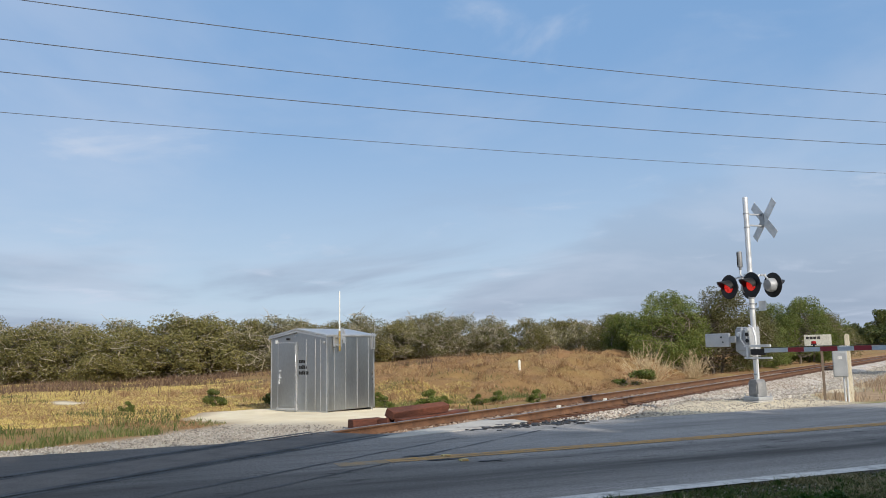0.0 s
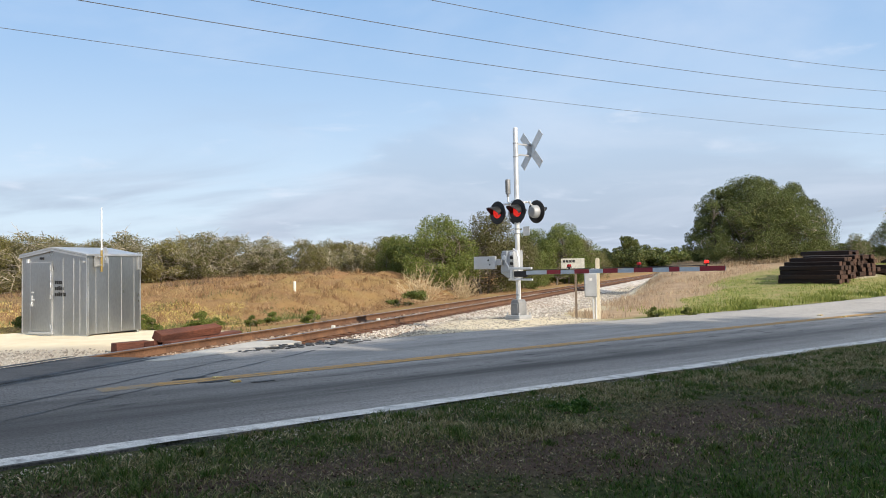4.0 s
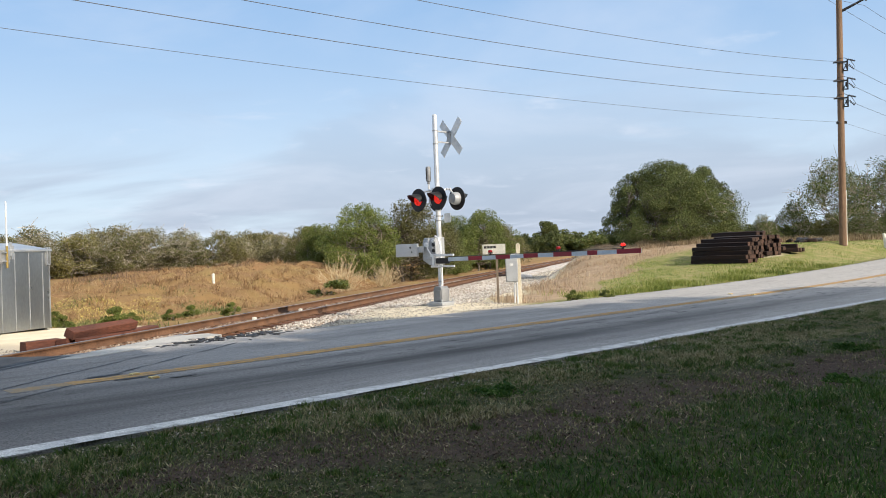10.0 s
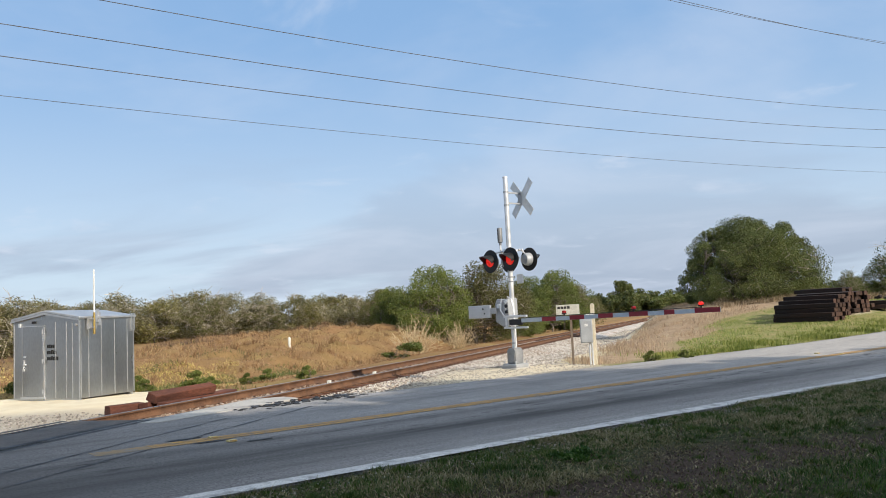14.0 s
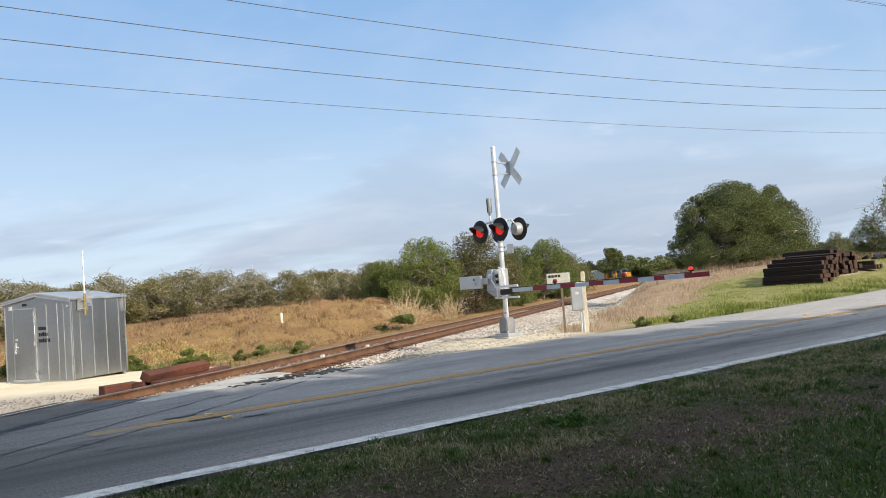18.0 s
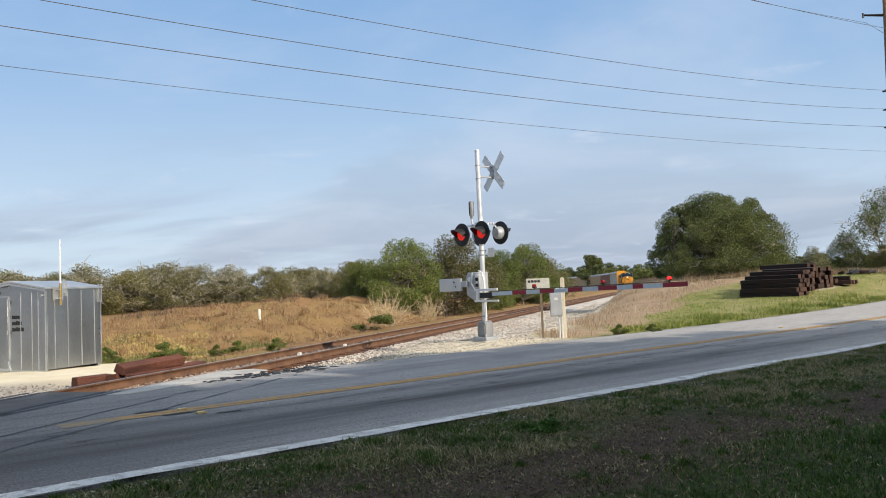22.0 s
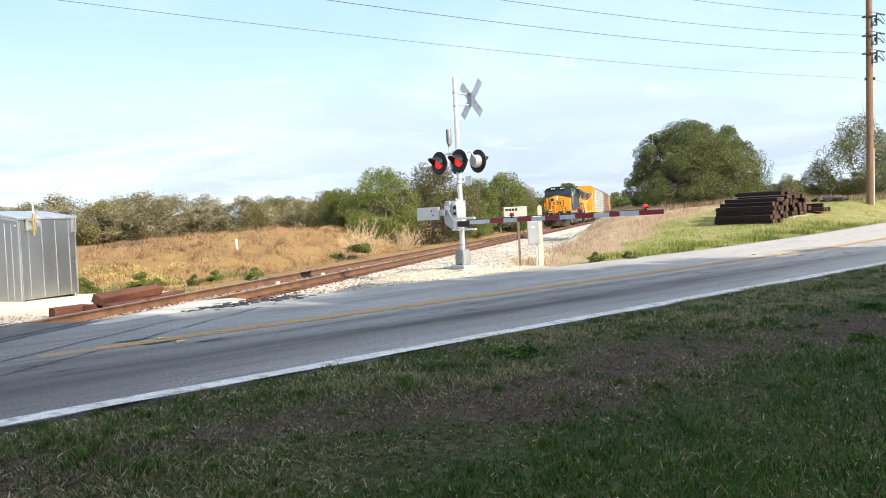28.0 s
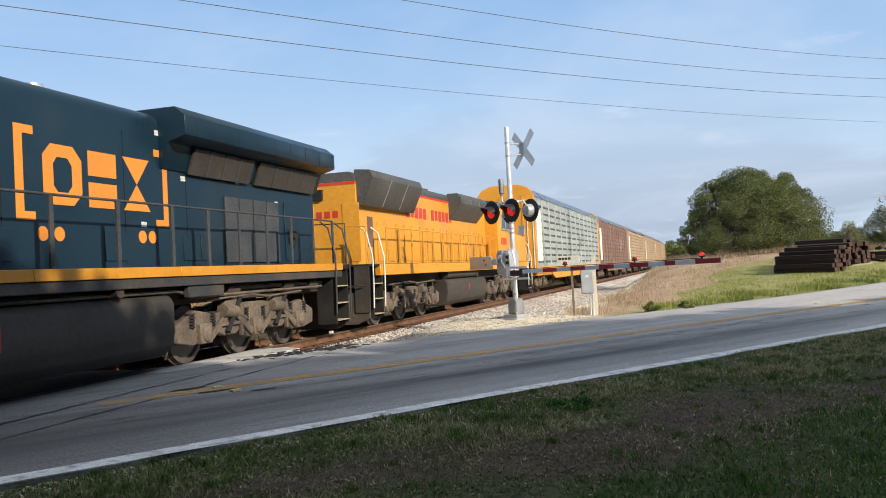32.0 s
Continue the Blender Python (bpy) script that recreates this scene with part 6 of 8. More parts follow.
def far_lawn(rng, n):
    u, v = rng.uniform(19, 62, n * 3), V_FAR + 0.25 + 11.5 * rng.rand(n * 3)
    x, y = xy(u, v)
    dry, sand, bare, soil = zones(x, y)
    k = (dry < 0.5) & (bare < 0.35) & (rng.rand(n * 3) < 0.95 - 0.75 * sstep(-0.1, 0.6, fbm(x, y, 1.9, 6) + 0.4 * fbm(x, y, 0.6, 2)))
    return x[k][:n], y[k][:n]


def rank_weeds(rng, n):
    x, y = rng.uniform(1.5, 27, n * 2), 48.5 + 6.5 * rng.rand(n * 2)
    y = y - 0.05 * x
    k = fbm(x, y, 1.3, 12) + 0.3 * rng.randn(n * 2) > 0.0
    return x[k][:n], y[k][:n]


grass("rank_weeds", "tall dry weeds at the foot of the trees past the lawn", 26000, rank_weeds, 0.15, 0.50, 0.012, leaf_mat("rank_weed_blade", (0.12, 0.085, 0.045), (0.22, 0.16, 0.09), (0.38, 0.30, 0.19), trans=0.25), 0.7, 73)


def dry_verge(rng, n):
    """The bleached strip of verge along the asphalt."""
    u = 3 + 30 * rng.rand(n * 3) ** 0.9
    v = V_EDGE - 0.06 - 1.9 * rng.rand(n * 3) ** 1.3
    x, y = xy(u, v)
    k = fbm(x, y, 0.8, 15) + 0.5 * fbm(x, y, 0.3, 16) + 0.3 * rng.randn(n * 3) > np.interp(u, [3, 8, 14], [0.5, 0.1, -0.3])
    return x[k][:n], y[k][:n]


grass("bleached_grass", "short bleached grass on the verge along the asphalt", 110000, dry_verge, 0.020, 0.062, 0.0068, leaf_mat("bleached_blade", (0.170, 0.168, 0.070), (0.320, 0.285, 0.145), (0.54, 0.47, 0.30), trans=0.2), 1.8, 74)
# these blades too carry the sun's brightness in their colour
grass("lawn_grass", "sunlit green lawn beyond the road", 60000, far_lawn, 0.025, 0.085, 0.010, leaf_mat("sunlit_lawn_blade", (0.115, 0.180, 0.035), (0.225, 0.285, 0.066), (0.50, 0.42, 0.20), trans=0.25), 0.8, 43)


def edge_tufts(rng, n):
    u, v = rng.uniform(19.5, 36, n * 2), V_FAR + 0.3 + np.abs(rng.randn(n * 2)) * 0.9
    x, y = xy(u, v)
    k = (fbm(x, y, 0.8, 9) + 0.4 * rng.randn(n * 2) > 0.25) & (zones(x, y)[2] < 0.5)
    return x[k][:n], y[k][:n]


grass("tall_green_grass", "tall uncut green grass at the road's far edge", 14000, edge_tufts, 0.06, 0.24, 0.009, leaf_mat("rank_blade", (0.09, 0.13, 0.022), (0.17, 0.21, 0.04), (0.34, 0.33, 0.10), trans=0.3), 0.9, 44)


def straw_strip(rng, n):
    y = rng.uniform(19, 120, n * 3)
    d = 4.2 + 16.8 * rng.rand(n * 3) ** 1.3
    x = track_x(y) + d
    k = (zones(x, y)[0] * sstep(-0.5, 0.6, fbm(x, y, 1.4, 2)) > 0.15 + 0.5 * rng.rand(n * 3)) & (zones(x, y)[2] < 0.5)
    return x[k][:n], y[k][:n]


grass("straw_grass", "tall pinkish dry straw grass beside the track", 60000, straw_strip, 0.06, 0.34, 0.008, BLADE_STRAW, 0.9, 45)


def bank_points(rng, n):
    y = 14 + 62 * rng.rand(n * 2) ** 1.25
    d = -3.4 - 20 * rng.rand(n * 2) ** 1.3
    x = track_x(y) + d
    z = zones(x, y)
    k = (z[2] < 0.4) & (z[1] < 0.3)
    return x[k][:n], y[k][:n]


grass("bank_grass", "matted golden brown dry grass on the bank", 95000, bank_points, 0.04, 0.15, 0.011, BLADE_DRY, 2.4, 46)


def tussocks(rng, n):
    """Blades gathered in clumps over the bank and its crest."""
    m = 520
    cy = 24 + 44 * rng.rand(m) ** 1.1
    cx = track_x(cy) - 5.2 - 19 * rng.rand(m)
    k = rng.randint(m, size=n)
    r = np.abs(rng.randn(n)) * 0.22
    a = rng.uniform(0, 6.283, n)
    return cx[k] + r * np.cos(a), cy[k] + r * np.sin(a)


grass("bank_tussocks", "rank russet tussocks of dry grass on the bank", 30000, tussocks, 0.10, 0.42, 0.012, leaf_mat("russet_blade", (0.16, 0.085, 0.042), (0.30, 0.185, 0.092), (0.47, 0.34, 0.18), trans=0.25), 1.1, 57)


def field_points(rng, n):
    r = 24 + 44 * rng.rand(n * 3) ** 1.2
    a = np.radians(rng.uniform(-64, -30, n * 3))
    x, y = r * np.sin(a), r * np.cos(a)
    d = x - track_x(y)
    k = (zones(x, y)[2] < 0.4) & (d < -4) & (y + 0.4 * np.minimum(d + 14, 0) < 32 + 2 * fbm(x, y, 2.5, 4))
    return x[k][:n], y[k][:n]


grass("field_grass", "pale golden dry grass of the open field", 95000, field_points, 0.03, 0.12, 0.013, BLADE_TAN, 2.4, 47)


def brush_points(rng, n):
    """A loose band at the foot of the scrub, in clumps."""
    az = np.radians(rng.uniform(-62, -24, n * 4))
    r = 60 + 5.5 * rng.randn(n * 4) - 4.0 * sstep(-50, -56, np.degrees(az))
    x, y = r * np.sin(az), r * np.cos(az)
    k = fbm(x, y, 2.6, 12) + 0.5 * sstep(-40, -50, np.degrees(az)) + 0.3 * rng.randn(n * 4) > 0.62
    return x[k][:n], y[k][:n]


grass("brush_grass", "tall reddish brown weeds at the foot of the scrub", 13000, brush_points, 0.12, 0.55, 0.016, leaf_mat("reddish_weed", (0.070, 0.045, 0.030), (0.140, 0.088, 0.056), (0.27, 0.185, 0.11), trans=0.2), 0.9, 52)


def green_patches(rng, n):
    r = 20 + 38 * rng.rand(n * 6)
    az = np.radians(rng.uniform(-62, -26, n * 6))
    x, y = r * np.sin(az), r * np.cos(az)
    z = zones(x, y)
    k = (z[2] < 0.4) & (fbm(x, y, 2.4, 15) + 0.25 * rng.randn(n * 6) > 0.85 - 0.45 * sstep(30, 23, r))
    return x[k][:n], y[k][:n]


grass("weedy_grass", "green weedy patches in the dry field", 16000, green_patches, 0.08, 0.26, 0.012, leaf_mat("olive_weed", (0.07, 0.10, 0.025), (0.13, 0.155, 0.045), (0.24, 0.22, 0.085), trans=0.25), 0.8, 53)


def ribbon(rng, n):
    y = 8 + 26 * rng.rand(n * 2)
    x = track_x(y) - 5.2 - 2.2 * np.abs(rng.randn(n * 2)) * 0.6
    z = zones(x, y)
    k = (z[2] < 0.4) & (fbm(x, y, 1.2, 3) > 0.0)
    return x[k][:n], y[k][:n]


grass("weedy_grass", "green weedy grass at the gravel's edge", 9000, ribbon, 0.06, 0.24, 0.010, leaf_mat("ditch_weed", (0.06, 0.085, 0.022), (0.12, 0.145, 0.042), (0.26, 0.225, 0.10), trans=0.25), 0.9, 48)


def dead_shrub(seed):
    """A fan of thin dry stems that fork towards their tips."""
    rng = np.random.RandomState(seed)
    t = thing("dead_shrub", pose(0, 0, 0), "leafless straw-coloured dead shrub on the bank", "bush", "dead shrubs")
    for k in range(46):
        mb = MB()
        a, out = rng.uniform(0, 6.283), rng.uniform(0.15, 1.55)
        tip = np.array([math.cos(a) * out, math.sin(a) * out * 0.7, rng.uniform(0.7, 1.55) * (1.15 - 0.3 * out)])
        pts = branch(mb, rng, (0.12 * math.cos(a), 0.12 * math.sin(a), -0.05), tip, 0.019, 0.008, 0.10, 4, 4)
        for p in pts[2:]:
            for _ in range(3):
                branch(mb, rng, p, p + (tip - pts[0]) * 0.18 + rng.randn(3) * 0.16, 0.010, 0.005, 0.2, 3, 2)
        part("stem", mb, STRAW_STEM, t, smooth=False)
    return t


def weeds():
    rng = random.Random(51)
    w = tree("weed_bush", 231, 0.8, 0.5, LEAF_GREEN, 0.045, 3200, "leafy green weed bush in dry grass", "bush", clumps=18, clear=0.1, stems=3, trunk=0.012, group="green weeds")
    stand(w, -14.2, 22.0, 0, 0.85)
    for x, y, s in ((-13.6, 21.9, 0.5), (-15.6, 21.6, 0.6), (-17.2, 23.4, 0.6), (-12.9, 22.8, 0.5), (-19.9, 21.4, 0.9), (-21.6, 20.2, 0.8), (-12.2, 25.4, 0.6), (-22.5, 17.5, 0.5), (-13.2, 24.6, 0.6), (-1.1, 23.6, 0.45), (-0.2, 24.2, 0.4)):
        plant(w, x, y, rng.uniform(0, 360), s, 0.05)
    v = tree("weed_bush", 232, 1.5, 0.8, LEAF_GREEN, 0.075, 2600, "sprawling dark green weed beside the rails", "bush", clumps=16, clear=0.15, stems=3, trunk=0.02, lean=0.8)
    stand(v, -13.0, 36.6, 0, 0.9, 0.15).scale = (1.15, 1.15, 0.62)
    dead = dead_shrub(71)
    stand(dead, -13.6, 41.5, 0, 1.05, 0.0)
    plant(dead, -12.2, 44.5, 130, 0.8, 0.0)
    low = tree("grass_tuft", 235, 0.10, 0.34, BLADE_LUSH, 0.035, 1500, "low dark green leafy tuft on the worn verge", "bush", clumps=16, clear=0.1, stems=3, trunk=0.006)
    stand(low, -1.22, 8.78, 0, 0.78, 0.02)
    plant(low, 3.1, 12.2, 90, 0.7, 0.02)
    plant(low, 2.4, 9.9, 30, 0.6, 0.02)


weeds()


def debris(x, y):
    rng = random.Random(61)
    t = thing("debris_heap", pose(x, y, float(ground_z(x, y)) - 0.05), "dark heap of scrap metal and plastic sheeting on grass", "debris")
    for k in range(9):
        a, b = rng.uniform(-1.3, 1.3), rng.uniform(-0.5, 0.5)
        m = pose(a * 0.8, b, 0.10 + 0.16 * rng.random(), rng.uniform(-25, 25), rng.uniform(-25, 25), rng.uniform(0, 180))
        part("scrap", MB().prism([(-0.30, -0.12), (-0.05, -0.2), (0.28, -0.1), (0.24, 0.14), (-0.2, 0.18)], -0.09, 0.09, "z", m), (BLACK_STEEL, TIE_DARK)[k % 2], t, bevel=0.03)


debris(9.9, 47.6)
debris(7.9, 48.2)
# ---- train ----
PLOW = mat("grimy_plow_steel", (0.046, 0.034, 0.025), (0.092, 0.070, 0.052), 2.2, 0.85, bump=0.2, fine=10, grain=0.25)
LOCO_BLUE = mat("dark_blue_enamel", (0.0075, 0.023, 0.037), (0.011, 0.030, 0.047), 0.8, 0.42, spec=0.25, bump=0.03, fine=20, grain=0.07, dirt=(0.022, 0.034, 0.043), dirt_at=(0.56, 0.80), dirt_scale=0.8)
LOCO_YELLOW = mat("golden_yellow_enamel", (0.54, 0.225, 0.015), (0.62, 0.27, 0.022), 1.0, 0.42, bump=0.03, grain=0.07, dirt=(0.42, 0.19, 0.03), dirt_at=(0.58, 0.8))
ORANGE = mat("orange_lettering", (0.66, 0.23, 0.03), (0.74, 0.27, 0.04), 1.5, 0.5, bump=0.02, grain=0.06)
ARMOUR = mat("armour_yellow_enamel", (0.60, 0.265, 0.022), (0.68, 0.315, 0.036), 0.8, 0.48, bump=0.03, grain=0.08, dirt=(0.42, 0.22, 0.05), dirt_at=(0.56, 0.78), dirt_scale=0.9)
ROOF_GREY = mat("harbour_grey_enamel", (0.060, 0.060, 0.056), (0.088, 0.087, 0.080), 1.2, 0.6, bump=0.05, dirt=(0.07, 0.06, 0.05))
RED_BAND = mat("red_enamel", (0.50, 0.035, 0.02), (0.58, 0.05, 0.03), 2, 0.5, bump=0.02, grain=0.06)
UNDER = mat("brown_grime", (0.034, 0.026, 0.020), (0.080, 0.062, 0.046), 1.4, 0.9, bump=0.2, fine=9, grain=0.18)
TRUCK_DUST = mat("dusty_bogie_steel", (0.080, 0.062, 0.047), (0.180, 0.140, 0.103), 1.8, 0.9, bump=0.2, fine=9, grain=0.25)
TANK = mat("dusty_fuel_tank", (0.040, 0.033, 0.027), (0.068, 0.057, 0.046), 0.9, 0.75, bump=0.08, grain=0.15, dirt=(0.05, 0.042, 0.035))
DARK_UNDER = mat("sooty_black", (0.010, 0.010, 0.010), (0.025, 0.023, 0.021), 2, 0.85, bump=0.2)
CAB_GLASS = mat("dark_cab_glass", (0.008, 0.012, 0.016), (0.014, 0.019, 0.024), 2, 0.06, bump=0, rough_var=0.02, spec=0.45)
STEEL_TRIM = mat("silver_window_trim", (0.55, 0.55, 0.54), (0.66, 0.66, 0.65), 3, 0.4, metal=0.7, bump=0.03, grain=0.08)
NUMBER_CREAM = mat("cream_numerals", (0.78, 0.72, 0.46), (0.84, 0.78, 0.52), 6, 0.4, bump=0)
HEADLIGHT = mat("lit_headlight", (0.9, 0.9, 0.85), (0.95, 0.95, 0.9), 6, 0.2, emit=(1.0, 0.90, 0.70), power=0.85, bump=0)
DITCH_LAMP = mat("dim_ditch_lamp", (0.30, 0.29, 0.27), (0.46, 0.44, 0.40), 9, 0.2, metal=0.5, emit=(1.0, 0.88, 0.66), power=0.22, bump=0)
WHEEL_STEEL = mat("worn_wheel_steel", (0.09, 0.075, 0.065), (0.20, 0.17, 0.15), 3, 0.55, metal=0.6, bump=0.1)
LOUVRE = mat("rusty_louvre", (0.12, 0.075, 0.05), (0.20, 0.125, 0.085), 4, 0.85, bump=0.2)
PANEL_GREY = mat("charcoal_panel", (0.028, 0.029, 0.031), (0.050, 0.049, 0.047), 1.6, 0.65, bump=0.08, dirt=(0.085, 0.065, 0.048), dirt_at=(0.5, 0.72))
DOOR_GREY = mat("grimy_grey_door", (0.035, 0.040, 0.044), (0.065, 0.068, 0.070), 2, 0.7, bump=0.08)
BOARD_BLACK = mat("matt_black_board", (0.006, 0.006, 0.006), (0.010, 0.010, 0.010), 4, 0.9, bump=0.02, spec=0.15)
HOSE = mat("pale_hose", (0.24, 0.21, 0.12), (0.36, 0.32, 0.19), 5, 0.8, bump=0.1)
GRIT = mat("sandy_step", (0.30, 0.25, 0.16), (0.40, 0.34, 0.22), 5, 0.8)


def lettering(name, text, size, material, parent, m, label=""):
    cu = bpy.data.curves.new(name, "FONT")
    cu.body, cu.size, cu.extrude = text, size, 0.004
    cu.align_x, cu.align_y, cu.offset, cu.space_character = "CENTER", "CENTER", size * 0.022, 0.92
    tmp = bpy.data.objects.new(name, cu)
    me = bpy.data.meshes.new_from_object(tmp)
    bpy.data.objects.remove(tmp)
    me.materials.append(material)
    ob = new(name, me)
    ob.parent, ob.matrix_basis = parent, m
    if label:
        ob["label"] = label
    return ob


SIDE = Matrix(((0, 0, 1, 0), (1, 0, 0, 0), (0, 1, 0, 0), (0, 0, 0, 1)))     # text read from +x, running along +y


def truck(parent, yc, axles=3, pitch=1.85, r=0.53):
    """A bogie with side frames, springs, brake gear and wheels."""
    half = pitch * (axles - 1) / 2
    tk = part("truck", MB().box(-0.75, 0.75, yc - half - 0.6, yc + half + 0.6, 0.62, 0.86), UNDER, parent, bevel=0.03)
    for sx in (-1, 1):
        x0, x1 = sorted((sx * 1.02, sx * 1.17))
        prof = [(yc - half - 0.75, 0.42), (yc - half - 0.3, 0.34), (yc - half + 0.5, 0.52)]
        for k in range(1, axles):
            c = yc - half + k * pitch
            prof += [(c - pitch / 2 - 0.2, 0.44), (c - pitch / 2 + 0.2, 0.44), (c - 0.5, 0.54), (c - 0.3, 0.34), (c + 0.3, 0.34), (c + 0.5, 0.52)]
        prof = prof[:-1] + [(yc + half + 0.75, 0.42), (yc + half + 0.78, 0.72), (yc + half + 0.2, 0.96), (yc + half - 0.45, 0.86), (yc + 0.4, 1.02), (yc - 0.4, 1.02), (yc - half + 0.45, 0.86), (yc - half - 0.2, 0.96), (yc - half - 0.78, 0.72)]
        part("side_frame", MB().prism(prof, x0, x1, "x"), TRUCK_DUST, tk, bevel=0.02)
        for k in range(axles):
            c = yc - half + k * pitch
            part("axle_box", MB().box(min(sx * 1.12, sx * 1.26), max(sx * 1.12, sx * 1.26), c - 0.19, c + 0.19, 0.36, 0.72).lathe((sx * 1.24, c, 0.53), (sx, 0, 0), [(0, 0.15), (0.06, 0.14), (0.08, 0.06)], 12), TRUCK_DUST, tk, bevel=0.015)
            for dy in (-0.33, 0.33):
                mb = MB()
                for i in range(5):
                    mb.tube((sx * 1.14, c + dy, 0.66 + i * 0.055), (sx * 1.14, c + dy, 0.69 + i * 0.055), 0.085, n=10)
                part("spring", mb, DARK_UNDER, tk)
            wh = part("wheel", MB().lathe((sx * 0.68, c, r), (sx, 0, 0), [(0, r + 0.03), (0.03, r + 0.03), (0.035, r), (0.13, r - 0.012), (0.135, r - 0.09), (0.09, r - 0.13), (0.08, 0.2), (0.16, 0.16), (0.17, 0.02)], 28), WHEEL_STEEL, tk)
        for k in range(axles - 1):
            c = yc - half + (k + 0.5) * pitch
            part("brake_cylinder", MB().tube((sx * 1.22, c - 0.32, 0.90), (sx * 1.22, c + 0.12, 0.86), 0.12, n=12).tube((sx * 1.22, c + 0.12, 0.86), (sx * 1.22, c + 0.5, 0.72), 0.035, n=8), TRUCK_DUST, tk)
            part("brake_lever", MB().box(min(sx * 1.18, sx * 1.23), max(sx * 1.18, sx * 1.23), c + 0.30, c + 0.38, 0.40, 0.98).box(min(sx * 1.18, sx * 1.23), max(sx * 1.18, sx * 1.23), c - 0.5, c + 0.5, 0.62, 0.68), TRUCK_DUST, tk)
            for lean in (-1, 1):
                ym = c + lean * 0.34
                part("diagonal_link", MB().prism([(-0.52, -0.055), (0.44, -0.075), (0.52, 0.0), (0.44, 0.075), (-0.52, 0.055)], min(sx * 1.17, sx * 1.235), max(sx * 1.17, sx * 1.235), "x", Matrix.Translation((0, ym, 0.70)) @ Matrix.Rotation(radians(-lean * 34), 4, "X")), TRUCK_DUST, tk, bevel=0.012)
            part("bolster_pad", MB().prism([(c - 0.30, 0.86), (c + 0.30, 0.86), (c + 0.20, 1.10), (c - 0.20, 1.10)], min(sx * 1.05, sx * 1.22), max(sx * 1.05, sx * 1.22), "x"), TRUCK_DUST, tk, bevel=0.015)
            part("damper", MB().tube((sx * 1.24, c - 0.2, 0.50), (sx * 1.24, c + 0.28, 1.12), 0.05, n=8), DARK_UNDER, tk)
        part("sand_pipe", MB().path([(sx * 1.0, yc - half - 0.62, 1.2), (sx * 1.0, yc - half - 0.72, 0.6), (sx * 0.8, yc - half - 0.6, 0.15)], 0.025, 6).path([(sx * 1.0, yc + half + 0.62, 1.2), (sx * 1.0, yc + half + 0.72, 0.6), (sx * 0.8, yc + half + 0.6, 0.15)], 0.025, 6), TRUCK_DUST, tk)
        part("air_pipe", MB().path([(sx * 1.28, yc - half, 1.12), (sx * 1.28, yc - 0.3, 1.17), (sx * 1.28, yc + 0.4, 1.10), (sx * 1.28, yc + half, 1.15)], 0.022, 6), TRUCK_DUST, tk)
    return tk


def rounded(w, z0, z1, r):
    """Outline of a body with rounded upper corners."""
    pts = [(-w, z0), (w, z0)]
    for k in range(5):
        a = radians(90 * k / 4)
        pts.append((w - r + r * math.cos(a), z1 - r + r * math.sin(a)))
    for k in range(5):
        a = radians(90 + 90 * k / 4)
        pts.append((-w + r + r * math.cos(a), z1 - r + r * math.sin(a)))
    return pts


def railing(parent, x, ys, z0, z1, material, name="handrail"):
    part(name, MB().tube((x, ys[0], z1), (x, ys[-1], z1), 0.020, n=8), material, parent)
    for y in ys:
        part("stanchion", MB().box(x - 0.016, x + 0.016, y - 0.038, y + 0.038, z0, z1 + 0.01), material, parent)


def fuel_tank(parent, y0, y1, w=1.42, z0=0.26, z1=1.26):
    prof = [(-w + 0.25, z0), (w - 0.25, z0), (w - 0.06, z0 + 0.16), (w, z0 + 0.4), (w, z1 - 0.12), (w - 0.1, z1), (-w + 0.1, z1), (-w, z1 - 0.12), (-w, z0 + 0.4), (-w + 0.06, z0 + 0.16)]
    tk = part("fuel_tank", MB().prism(prof, y0, y1), TANK, parent, "dusty brown-grey fuel tank", bevel=0.03)
    part("fill_gauge", MB().box(w, w + 0.012, y0 + 2.6, y0 + 2.68, z0 + 0.45, z1 - 0.2), RED_BAND, tk)
    part("air_reservoir", MB().tube((w - 0.35, y0 + 0.4, z1 + 0.17), (w - 0.35, y1 - 2.2, z1 + 0.17), 0.16, n=14), UNDER, tk)
    part("filler_cap", MB().tube((w - 0.1, y1 - 1.4, z1 + 0.08), (w + 0.04, y1 - 1.4, z1 + 0.10), 0.09, n=10), UNDER, tk)
    return tk


